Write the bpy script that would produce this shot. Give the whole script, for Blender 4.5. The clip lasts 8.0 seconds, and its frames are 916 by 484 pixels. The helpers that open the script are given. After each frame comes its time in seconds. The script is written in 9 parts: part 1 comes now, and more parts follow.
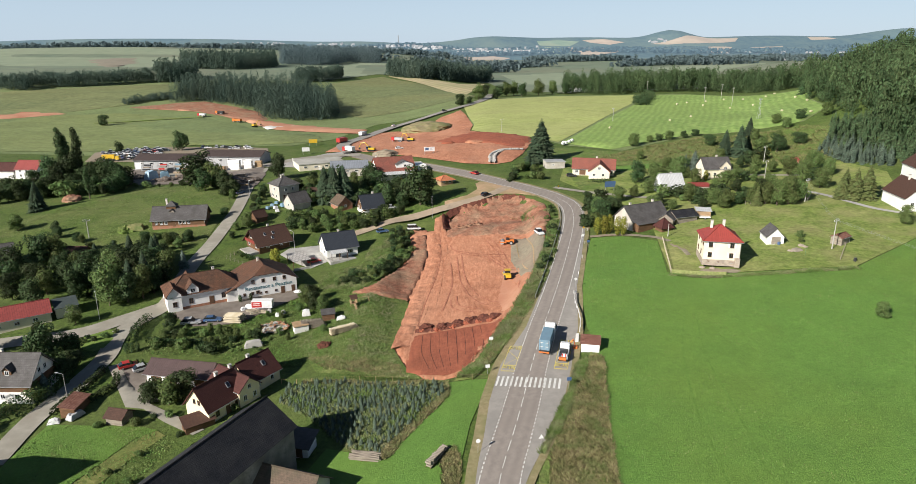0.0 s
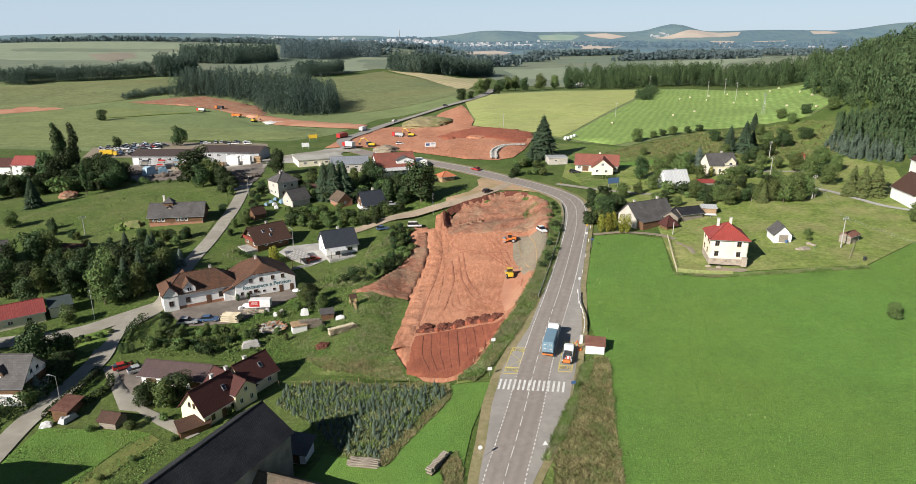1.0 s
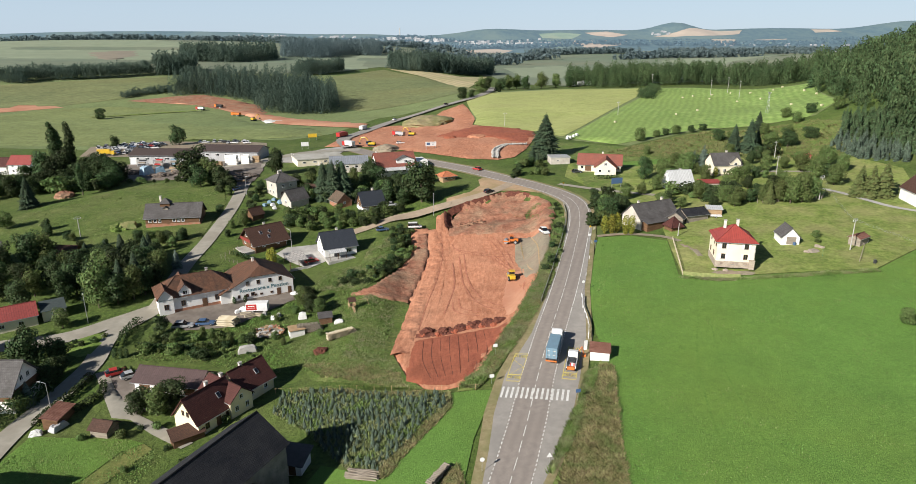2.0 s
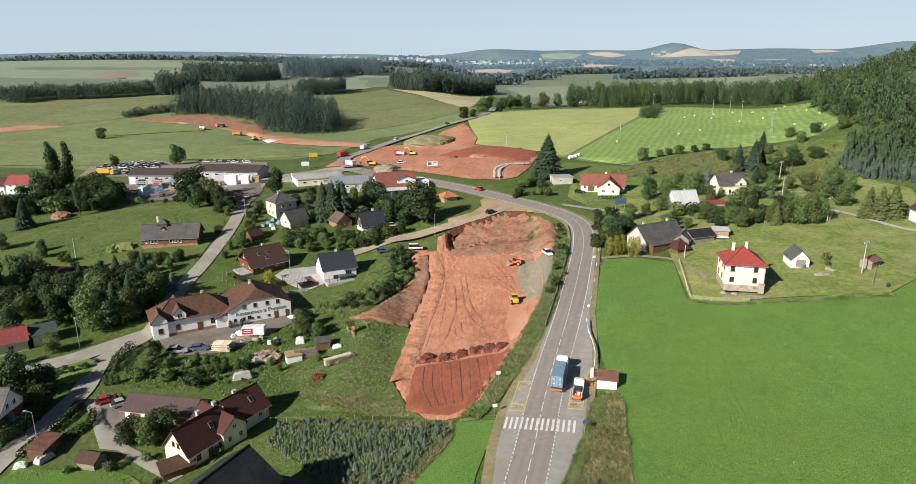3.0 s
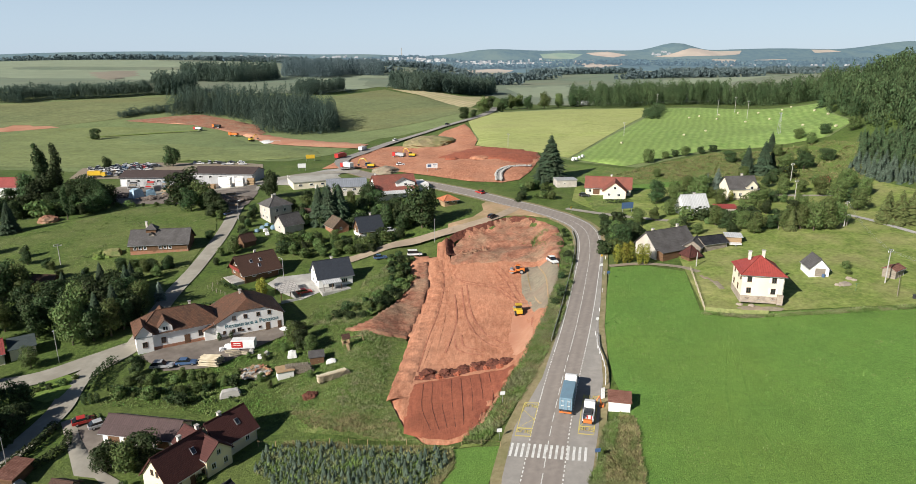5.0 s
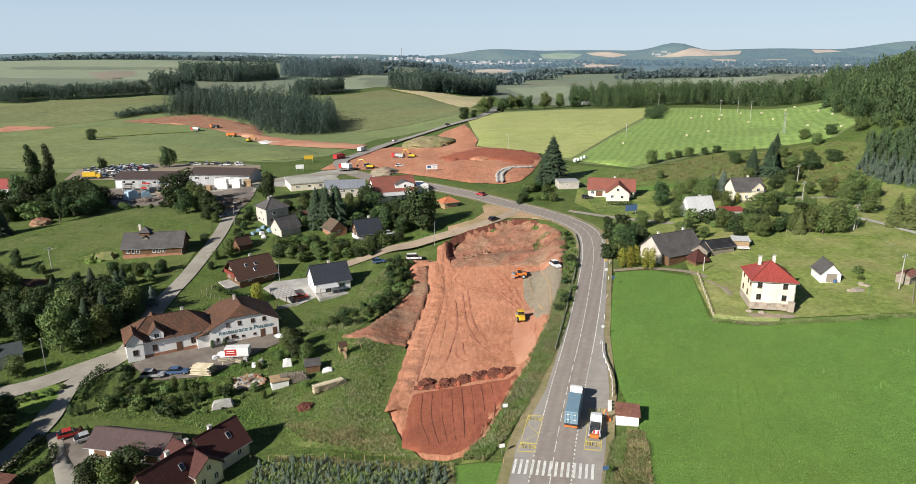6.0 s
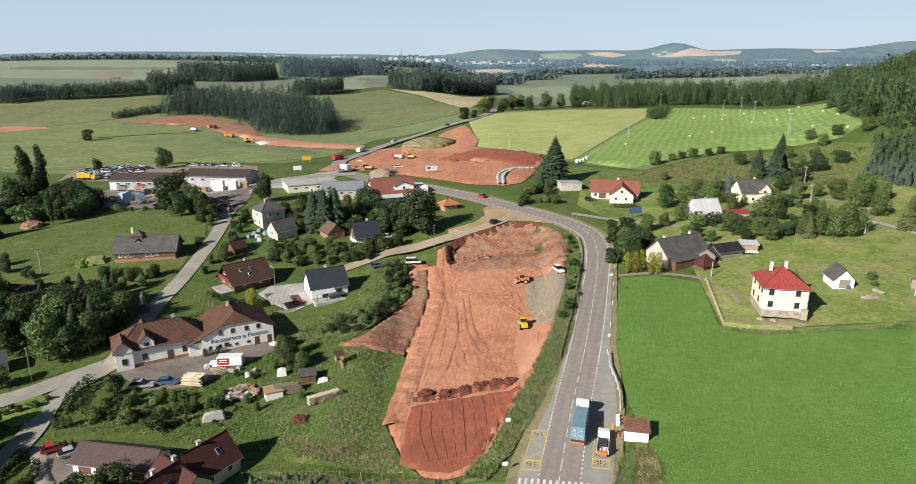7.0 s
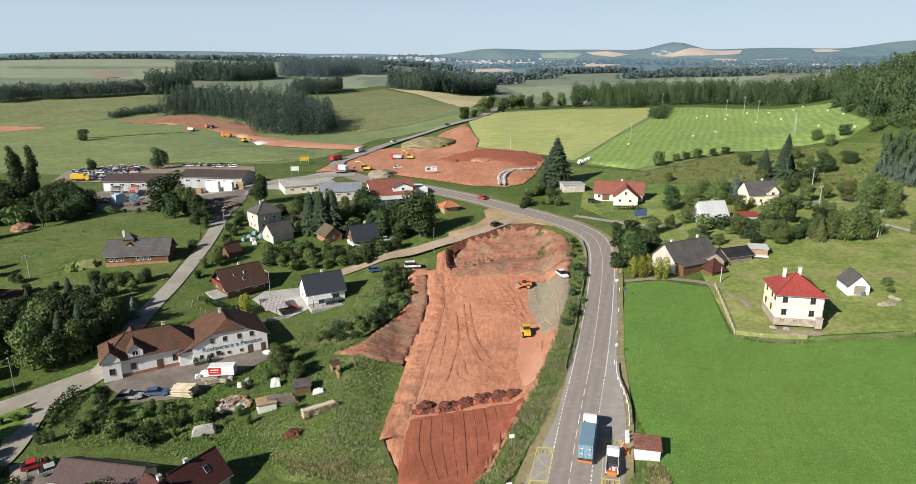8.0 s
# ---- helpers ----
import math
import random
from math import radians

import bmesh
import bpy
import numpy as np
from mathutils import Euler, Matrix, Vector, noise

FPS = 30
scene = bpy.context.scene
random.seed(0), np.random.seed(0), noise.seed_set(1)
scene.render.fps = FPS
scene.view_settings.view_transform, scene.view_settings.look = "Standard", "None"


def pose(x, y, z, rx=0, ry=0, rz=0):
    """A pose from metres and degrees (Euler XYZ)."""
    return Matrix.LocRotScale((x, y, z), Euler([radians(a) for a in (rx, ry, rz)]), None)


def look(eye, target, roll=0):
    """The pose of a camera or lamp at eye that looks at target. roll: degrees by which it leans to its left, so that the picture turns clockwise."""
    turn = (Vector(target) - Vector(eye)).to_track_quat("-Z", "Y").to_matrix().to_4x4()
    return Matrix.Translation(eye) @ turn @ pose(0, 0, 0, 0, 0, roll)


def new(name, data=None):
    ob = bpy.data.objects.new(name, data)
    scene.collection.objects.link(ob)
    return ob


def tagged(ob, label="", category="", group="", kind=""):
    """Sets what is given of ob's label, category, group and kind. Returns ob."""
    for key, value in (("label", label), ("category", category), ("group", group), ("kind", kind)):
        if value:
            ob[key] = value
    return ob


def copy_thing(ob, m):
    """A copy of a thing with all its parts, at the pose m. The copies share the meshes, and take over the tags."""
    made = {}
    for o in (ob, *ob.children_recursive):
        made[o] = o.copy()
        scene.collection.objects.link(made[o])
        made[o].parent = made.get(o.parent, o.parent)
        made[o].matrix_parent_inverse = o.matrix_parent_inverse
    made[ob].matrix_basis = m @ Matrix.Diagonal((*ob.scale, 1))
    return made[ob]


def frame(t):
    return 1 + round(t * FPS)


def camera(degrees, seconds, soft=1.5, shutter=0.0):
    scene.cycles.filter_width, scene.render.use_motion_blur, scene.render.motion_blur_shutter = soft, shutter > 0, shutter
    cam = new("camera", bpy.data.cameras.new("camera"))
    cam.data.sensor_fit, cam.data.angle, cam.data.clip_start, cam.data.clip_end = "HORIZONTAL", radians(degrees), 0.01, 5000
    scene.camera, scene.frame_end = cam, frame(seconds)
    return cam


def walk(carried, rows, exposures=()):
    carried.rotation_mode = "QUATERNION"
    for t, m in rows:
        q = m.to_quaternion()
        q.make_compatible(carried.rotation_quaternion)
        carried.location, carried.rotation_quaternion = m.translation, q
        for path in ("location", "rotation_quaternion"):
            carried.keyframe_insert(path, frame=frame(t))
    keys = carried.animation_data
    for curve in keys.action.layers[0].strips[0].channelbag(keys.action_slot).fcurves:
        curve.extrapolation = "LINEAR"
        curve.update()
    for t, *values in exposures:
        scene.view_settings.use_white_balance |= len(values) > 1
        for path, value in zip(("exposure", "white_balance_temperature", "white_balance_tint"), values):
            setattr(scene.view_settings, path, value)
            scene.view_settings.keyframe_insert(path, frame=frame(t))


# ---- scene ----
cam = camera(71.1, 8.0, soft=0.7)
PATH = [
    (0, 0.423, -0.46, 61.595, 73.155, 0.05, -0.296),
    (0.3, 0.404, 0.531, 61.577, 73.156, 0.05, -0.278),
    (0.6, 0.384, 1.544, 61.555, 73.156, 0.05, -0.26),
    (0.7, 0.377, 1.887, 61.547, 73.148, 0.05, -0.234),
    (0.8, 0.369, 2.232, 61.539, 73.063, 0.05, -0.216),
    (0.9, 0.362, 2.579, 61.531, 72.853, 0.05, -0.21),
    (1, 0.354, 2.93, 61.522, 72.69, 0.05, -0.2),
    (1.1, 0.347, 3.282, 61.513, 72.578, 0.05, -0.19),
    (1.2, 0.339, 3.638, 61.503, 72.56, 0.05, -0.172),
    (1.5, 0.314, 4.72, 61.472, 72.551, 0.05, -0.159),
    (2, 0.27, 6.577, 61.413, 72.553, 0.05, -0.136),
    (2.2, 0.252, 7.339, 61.387, 72.6, 0.05, -0.123),
    (2.3, 0.242, 7.724, 61.374, 72.717, 0.05, -0.107),
    (2.4, 0.232, 8.112, 61.36, 73.304, 0.05, -0.084),
    (2.5, 0.222, 8.503, 61.345, 73.918, 0.05, -0.06),
    (2.6, 0.212, 8.896, 61.331, 74.132, 0.05, -0.038),
    (2.7, 0.202, 9.293, 61.316, 74.18, 0.05, -0.03),
    (2.9, 0.182, 10.095, 61.285, 74.204, 0.05, -0.023),
    (3.5, 0.116, 12.572, 61.183, 74.207, 0.05, -0.006),
    (4.5, -0.006, 16.947, 60.984, 74.211, 0.05, -0.015),
    (6, -0.218, 24.123, 60.619, 74.218, 0.05, -0.032),
    (7, -0.378, 29.344, 60.331, 74.224, 0.05, -0.044),
    (7.5, -0.463, 32.092, 60.173, 74.203, 0.05, -0.054),
    (8, -0.553, 34.936, 60.006, 74.182, 0.05, -0.063),
]
walk(cam, [(t, pose(x, y, z, rx, ry, rz)) for t, x, y, z, rx, ry, rz in PATH])


# ---- light ----
SUN_FROM = Vector((-0.73, -0.68, 0.0)).normalized()
SUN_HIGH = radians(29)
world = bpy.data.worlds.new("sky")
scene.world = world
world.use_nodes = True
wn = world.node_tree
sky = wn.nodes.new("ShaderNodeTexSky")
sky.sky_type = 'NISHITA'
sky.sun_disc = False
sky.sun_elevation = SUN_HIGH
sky.sun_rotation = math.atan2(SUN_FROM.x, SUN_FROM.y)
sky.altitude, sky.air_density, sky.dust_density, sky.ozone_density = 500, 1.0, 0.5, 2.4
haze = wn.nodes.new("ShaderNodeMix")
haze.data_type = "RGBA"
where = wn.nodes.new("ShaderNodeTexCoord")
axes = wn.nodes.new("ShaderNodeSeparateXYZ")
low = wn.nodes.new("ShaderNodeMapRange")
low.interpolation_type = 'SMOOTHSTEP'
low.inputs[1].default_value, low.inputs[2].default_value = 0.02, 0.38
low.inputs[3].default_value, low.inputs[4].default_value = 0.7, 0.0
wn.links.new(where.outputs["Generated"], axes.inputs[0])
wn.links.new(axes.outputs[2], low.inputs[0])
wn.links.new(low.outputs[0], haze.inputs[0])
haze.inputs[7].default_value = (11.1, 13.9, 17.0, 1)
wn.links.new(sky.outputs[0], haze.inputs[6])
wn.links.new(haze.outputs[2], wn.nodes["Background"].inputs[0])
wn.nodes["Background"].inputs[1].default_value = 0.038
sun = new("sun", bpy.data.lights.new("sun", 'SUN'))
sun.data.energy, sun.data.angle, sun.data.color = 5.0, radians(0.5), (1.0, 0.94, 0.86)
sun_at = SUN_FROM * math.cos(SUN_HIGH) + Vector((0, 0, math.sin(SUN_HIGH)))
sun.matrix_world = look(sun_at * 200, (0, 0, 0))
scene.view_settings.exposure = 0.62


# ---- materials ----
def mat(name, c1, c2, scale=1.0, c3=None, big=0.05, rough=0.9, bump=0.3, dist=0.05, metal=0.0, vary=0.0, island=0.0, detail=4.0,
        spec=0.3, stretch=(1, 1, 1), lo=0.35, hi=0.65, band=None, trans=0.0, patches=()):
    """Two-scale noise between c1 and c2, large stains of c3, relief; vary: by object, island: by piece;
    band: (metres, turn, strength) for rows; trans: light let through thin leaves; patches: (scale, amount) of lighter and darker blotches."""
    m = bpy.data.materials.new(name)
    m.use_nodes = True
    t = m.node_tree
    b = t.nodes["Principled BSDF"]
    b.inputs["Roughness"].default_value, b.inputs["Metallic"].default_value = rough, metal
    b.inputs["Specular IOR Level"].default_value = spec

    def node(kind, **kw):
        n = t.nodes.new(kind)
        for k, v in kw.items():
            n.inputs[k].default_value = v
        return n
    co = node("ShaderNodeTexCoord")
    mp = node("ShaderNodeMapping")
    mp.inputs["Scale"].default_value = stretch
    t.links.new(co.outputs["Object"], mp.inputs[0])
    n1 = node("ShaderNodeTexNoise", Scale=scale, Detail=detail, Roughness=0.65)
    t.links.new(mp.outputs[0], n1.inputs["Vector"])
    r1 = node("ShaderNodeMapRange")
    r1.inputs[1].default_value, r1.inputs[2].default_value = lo, hi
    t.links.new(n1.outputs["Fac"], r1.inputs[0])

    def mix(fac, a, c, blend="MIX"):
        n = t.nodes.new("ShaderNodeMix")
        n.data_type, n.blend_type = "RGBA", blend
        for sock, v in ((n.inputs[0], fac), (n.inputs[6], a), (n.inputs[7], c)):
            if hasattr(v, "links"):
                t.links.new(v, sock)
            elif isinstance(v, tuple):
                sock.default_value = (*v, 1)
            else:
                sock.default_value = v
        return n.outputs[2]
    col = mix(r1.outputs[0], c1, c2)
    if c3:
        n2 = node("ShaderNodeTexNoise", Scale=big, Detail=3.0, Roughness=0.6)
        t.links.new(mp.outputs[0], n2.inputs["Vector"])
        r2 = node("ShaderNodeMapRange")
        r2.inputs[1].default_value, r2.inputs[2].default_value, r2.inputs[4].default_value = 0.42, 0.66, 0.85
        t.links.new(n2.outputs["Fac"], r2.inputs[0])
        col = mix(r2.outputs[0], col, c3)
    for k, (sc, amount) in enumerate(patches):
        n3 = node("ShaderNodeTexNoise", Scale=sc, Detail=5.0, Roughness=0.7, Distortion=0.4)
        off = node("ShaderNodeMapping")
        off.inputs["Location"].default_value = (17.0 * (k + 1), 9.0 * k, 0)
        t.links.new(co.outputs["Object"], off.inputs[0])
        t.links.new(off.outputs[0], n3.inputs["Vector"])
        r3 = node("ShaderNodeMapRange")
        r3.inputs[1].default_value, r3.inputs[2].default_value = 0.32, 0.68
        r3.inputs[3].default_value, r3.inputs[4].default_value = 1 - amount, 1 + amount
        t.links.new(n3.outputs["Fac"], r3.inputs[0])
        hv = node("ShaderNodeHueSaturation")
        t.links.new(r3.outputs[0], hv.inputs["Value"])
        t.links.new(col, hv.inputs["Color"])
        col = hv.outputs[0]
    relief = n1.outputs["Fac"]
    if band:
        mb = node("ShaderNodeMapping")
        mb.inputs["Rotation"].default_value = (0, 0, radians(band[1]))
        t.links.new(co.outputs["Object"], mb.inputs[0])
        w = node("ShaderNodeTexWave", Scale=math.pi / 10 / band[0], Distortion=band[3] if len(band) > 3 else 1.5, Detail=2.0)
        w.inputs["Detail Scale"].default_value = 0.4
        t.links.new(mb.outputs[0], w.inputs["Vector"])
        col = mix(band[2], col, w.outputs["Color"], "OVERLAY")
    for amount, kind, out in ((vary, "ShaderNodeObjectInfo", "Random"), (island, "ShaderNodeNewGeometry", "Random Per Island")):
        if amount:
            o = t.nodes.new(kind)
            h = node("ShaderNodeHueSaturation")
            r = node("ShaderNodeMapRange")
            r.inputs[3].default_value, r.inputs[4].default_value = 1 - amount, 1 + amount
            t.links.new(o.outputs[out], r.inputs[0])
            t.links.new(r.outputs[0], h.inputs["Value"])
            r = node("ShaderNodeMapRange")
            r.inputs[3].default_value, r.inputs[4].default_value = 0.5 - amount * 0.07, 0.5 + amount * 0.07
            t.links.new(o.outputs[out], r.inputs[0])
            t.links.new(r.outputs[0], h.inputs["Hue"])
            t.links.new(col, h.inputs["Color"])
            col = h.outputs[0]
    t.links.new(col, b.inputs["Base Color"])
    if bump:
        bp = node("ShaderNodeBump", Strength=bump, Distance=dist)
        t.links.new(relief, bp.inputs["Height"])
        t.links.new(bp.outputs[0], b.inputs["Normal"])
    if trans:
        tr = node("ShaderNodeBsdfTranslucent")
        t.links.new(col, tr.inputs[0])
        ms = node("ShaderNodeMixShader", Fac=trans)
        t.links.new(b.outputs[0], ms.inputs[1])
        t.links.new(tr.outputs[0], ms.inputs[2])
        t.links.new(ms.outputs[0], t.nodes["Material Output"].inputs[0])
    return m


def roofing(name, c1, c2, row=0.35, rough=0.75, metal=0.0, moss=None, strength=0.5, across=False):
    """Rows of tiles or seams along the slope."""
    m = mat(name, c1, c2, scale=2.2, c3=moss, big=0.35, rough=rough, bump=0, metal=metal)
    t = m.node_tree
    co = t.nodes.new("ShaderNodeTexCoord")
    br = t.nodes.new("ShaderNodeTexBrick")
    br.inputs["Scale"].default_value = 1.0
    br.inputs["Mortar Size"].default_value = row * 0.1
    br.inputs["Brick Width"].default_value, br.inputs["Row Height"].default_value = (row, 40.0) if across else (row * 0.8, row)
    br.offset = 0.0 if across else 0.5
    br.inputs["Color1"].default_value, br.inputs["Color2"].default_value = (1, 1, 1, 1), (0.72, 0.72, 0.72, 1)
    br.inputs["Mortar"].default_value = (0.3, 0.3, 0.3, 1)
    t.links.new(co.outputs["UV"], br.inputs["Vector"])
    b = t.nodes["Principled BSDF"]
    old = b.inputs["Base Color"].links[0].from_socket
    mx = t.nodes.new("ShaderNodeMix")
    mx.data_type, mx.blend_type = "RGBA", "MULTIPLY"
    mx.inputs[0].default_value = strength
    t.links.new(old, mx.inputs[6])
    t.links.new(br.outputs["Color"], mx.inputs[7])
    t.links.new(mx.outputs[2], b.inputs["Base Color"])
    bp = t.nodes.new("ShaderNodeBump")
    bp.inputs["Strength"].default_value, bp.inputs["Distance"].default_value = 0.6, 0.05
    t.links.new(br.outputs["Color"], bp.inputs["Height"])
    t.links.new(bp.outputs[0], b.inputs["Normal"])
    return m


GRASS = mat("grass", (0.034, 0.066, 0.011), (0.102, 0.150, 0.030), 1.0, (0.104, 0.132, 0.036), 0.06, bump=0.9, dist=0.4, detail=10, lo=0.3, hi=0.7, patches=((0.25, 0.22), (1.7, 0.25)))
PADDOCK = mat("grazed_grass", (0.050, 0.088, 0.015), (0.112, 0.158, 0.035), 0.9, (0.128, 0.148, 0.048), 0.06, bump=0.8, dist=0.3, detail=10, patches=((0.2, 0.16), (1.2, 0.25), (4.0, 0.2)))
VALLEY = mat("valley_grass", (0.125, 0.170, 0.066), (0.185, 0.228, 0.094), 0.5, (0.165, 0.200, 0.080), 0.02, bump=0.6, dist=0.4, detail=9, patches=((0.04, 0.15), (0.4, 0.18)))
MEADOW = mat("meadow", (0.052, 0.128, 0.017), (0.158, 0.282, 0.058), 4.5, (0.120, 0.205, 0.036), 0.03, bump=0.8, dist=0.22, detail=9, lo=0.30, hi=0.70, patches=((0.10, 0.09), (0.9, 0.12), (6.0, 0.30)))
LAWN = mat("lawn", (0.078, 0.138, 0.022), (0.165, 0.232, 0.050), 0.8, (0.190, 0.215, 0.076), 0.07, bump=0.6, dist=0.2, detail=9, patches=((0.22, 0.16), (1.4, 0.24)))
ROUGH = mat("rough_grass", (0.080, 0.128, 0.026), (0.190, 0.210, 0.070), 0.9, (0.095, 0.160, 0.028), 0.12, bump=0.9, dist=0.5, detail=9, patches=((0.35, 0.25), (1.5, 0.28)))
CROP = mat("maize", (0.120, 0.160, 0.058), (0.222, 0.256, 0.104), 0.5, (0.185, 0.215, 0.078), 0.012, bump=0.9, dist=0.6, detail=9, stretch=(0.2, 1, 1), patches=((0.03, 0.14), (0.4, 0.24)))
OLIVE = mat("ripe_crop", (0.112, 0.138, 0.058), (0.188, 0.214, 0.094), 0.5, (0.188, 0.190, 0.080), 0.012, bump=0.9, dist=0.6, detail=9, stretch=(0.25, 1, 1), patches=((0.025, 0.16), (0.3, 0.2)))
STUBBLE = mat("stubble", (0.380, 0.325, 0.180), (0.480, 0.410, 0.245), 0.3, (0.330, 0.315, 0.160), 0.02, band=(8, 15, 0.10))
HAYFIELD = mat("mown_field", (0.250, 0.300, 0.085), (0.395, 0.425, 0.155), 0.5, (0.320, 0.335, 0.130), 0.02, bump=0.5, dist=0.3, detail=9, stretch=(0.22, 1, 1), band=(3.2, 98, 0.09, 3.5), patches=((0.03, 0.10), (0.5, 0.16)))
BALEFIELD = mat("hay_meadow", (0.140, 0.236, 0.054), (0.248, 0.338, 0.101), 0.5, (0.194, 0.279, 0.074), 0.02, bump=0.5, dist=0.3, detail=9, stretch=(0.6, 0.3, 1), band=(4.2, 22, 0.09, 5.0), patches=((0.03, 0.10), (0.5, 0.16)))
SOIL = mat("red_soil", (0.300, 0.118, 0.064), (0.470, 0.222, 0.132), 1.1, (0.440, 0.215, 0.130), 0.08, bump=0.9, dist=0.2, detail=11, rough=0.95, stretch=(1, 0.30, 1), lo=0.34, hi=0.66, patches=((0.11, 0.12), (0.7, 0.14), (3.0, 0.12)))
SOIL_DARK = mat("damp_soil", (0.215, 0.064, 0.038), (0.335, 0.108, 0.060), 0.9, (0.285, 0.092, 0.050), 0.10, bump=0.9, dist=0.2, detail=11, rough=0.9, stretch=(1, 0.3, 1), lo=0.3, hi=0.7, patches=((0.2, 0.14), (1.2, 0.12)))
CLEARED = mat("cleared_soil", (0.200, 0.078, 0.046), (0.345, 0.170, 0.108), 0.7, (0.270, 0.185, 0.120), 0.13, bump=1.0, dist=0.35, detail=11, rough=0.95, patches=((0.3, 0.2), (1.4, 0.28)))
OLDTILE = roofing("weathered_tiles", (0.10, 0.075, 0.055), (0.17, 0.12, 0.085), 0.34, moss=(0.09, 0.08, 0.05))
SHEETWALL = mat("sheet_wall", (0.360, 0.367, 0.374), (0.432, 0.439, 0.446), 1.2, (0.302, 0.302, 0.302), 0.2, bump=0.5, dist=0.03, stretch=(6, 6, 0.2))
RUT = mat("rut_soil", (0.28, 0.105, 0.063), (0.40, 0.175, 0.11), 0.9, bump=0.8, dist=0.1, detail=8)
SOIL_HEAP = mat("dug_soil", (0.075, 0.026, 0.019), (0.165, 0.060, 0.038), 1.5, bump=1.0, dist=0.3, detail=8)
SOIL_PALE = mat("dusty_soil", (0.420, 0.210, 0.126), (0.493, 0.273, 0.179), 0.4, (0.378, 0.158, 0.095), 0.05, bump=0.6, dist=0.12, detail=10)
GRAVEL = mat("gravel", (0.20, 0.175, 0.125), (0.28, 0.245, 0.18), 1.2, (0.25, 0.19, 0.14), 0.15, bump=0.6, dist=0.05, detail=8, patches=((0.6, 0.12),))
ASPHALT = mat("asphalt", (0.250, 0.234, 0.213), (0.311, 0.290, 0.262), 0.8, (0.226, 0.213, 0.195), 0.12, bump=0.3, dist=0.02, detail=8, rough=0.85)
LANE_ASPHALT = mat("worn_asphalt", (0.213, 0.187, 0.167), (0.270, 0.238, 0.210), 0.9, (0.230, 0.201, 0.178), 0.2, bump=0.3, dist=0.02, detail=8, rough=0.8, band=(1.75, 17, 0.05, 0.3))
LANE_DIRT = mat("dusty_lane", (0.30, 0.235, 0.17), (0.38, 0.305, 0.225), 0.5, (0.27, 0.22, 0.165), 0.12, bump=0.4, dist=0.03, detail=8)
OLD_ROAD = mat("old_road", (0.270, 0.255, 0.214), (0.340, 0.320, 0.271), 0.5, (0.240, 0.220, 0.180), 0.12, bump=0.3, dist=0.03, detail=8)
PAVING = mat("yard_concrete", (0.34, 0.33, 0.31), (0.43, 0.42, 0.39), 0.5, (0.29, 0.28, 0.26), 0.1, bump=0.2, dist=0.02)
VERGE = mat("mown_verge", (0.20, 0.165, 0.085), (0.29, 0.245, 0.14), 1.0, (0.15, 0.16, 0.06), 0.12, bump=0.8, dist=0.12, detail=10)
DIRT = mat("dry_dirt", (0.33, 0.22, 0.13), (0.42, 0.30, 0.19), 0.6, (0.25, 0.20, 0.10), 0.1, bump=0.6, dist=0.08, detail=8)
PAINT = mat("road_paint", (0.56, 0.56, 0.53), (0.68, 0.68, 0.66), 3.0, (0.42, 0.41, 0.38), 0.8, bump=0.1, rough=0.6)
YELLOW_PAINT = mat("yellow_road_paint", (0.52, 0.43, 0.10), (0.60, 0.50, 0.14), 3.0, (0.38, 0.33, 0.15), 0.8, bump=0.1)
WHITE = mat("white_plaster", (0.78, 0.77, 0.74), (0.83, 0.82, 0.80), 1.0, (0.72, 0.70, 0.66), 0.25, bump=0.15, dist=0.01)
CREAM = mat("cream_plaster", (0.72, 0.655, 0.51), (0.78, 0.71, 0.57), 1.0, (0.66, 0.60, 0.46), 0.25, bump=0.15, dist=0.01)
YELLOW = mat("yellow_plaster", (0.74, 0.65, 0.44), (0.79, 0.70, 0.49), 1.0, (0.70, 0.61, 0.40), 0.25, bump=0.15, dist=0.01)
GREYWALL = mat("grey_plaster", (0.44, 0.41, 0.36), (0.52, 0.49, 0.43), 1.0, (0.36, 0.33, 0.29), 0.3, bump=0.2, dist=0.01)
STONE = mat("stone_plinth", (0.34, 0.28, 0.22), (0.44, 0.38, 0.31), 3.0, (0.26, 0.22, 0.18), 0.8, bump=0.8, dist=0.04)
TIMBER = mat("brown_boards", (0.12, 0.065, 0.035), (0.19, 0.11, 0.06), 2.0, (0.10, 0.055, 0.03), 0.5, bump=0.4, dist=0.02, stretch=(1, 1, 6))
LIGHTWOOD = mat("pale_boards", (0.33, 0.22, 0.12), (0.42, 0.30, 0.18), 2.0, (0.25, 0.17, 0.10), 0.5, bump=0.4, dist=0.02, stretch=(1, 1, 6))
GREYWOOD = mat("weathered_boards", (0.23, 0.20, 0.16), (0.32, 0.28, 0.23), 2.0, (0.17, 0.14, 0.11), 0.5, bump=0.4, dist=0.02, stretch=(1, 1, 6))
BRICK = mat("old_brick", (0.28, 0.12, 0.07), (0.38, 0.18, 0.11), 4.0, (0.32, 0.20, 0.14), 0.8, bump=0.5, dist=0.02)
R_BROWN = roofing("brown_tiles", (0.071, 0.038, 0.027), (0.101, 0.053, 0.038), 0.34)
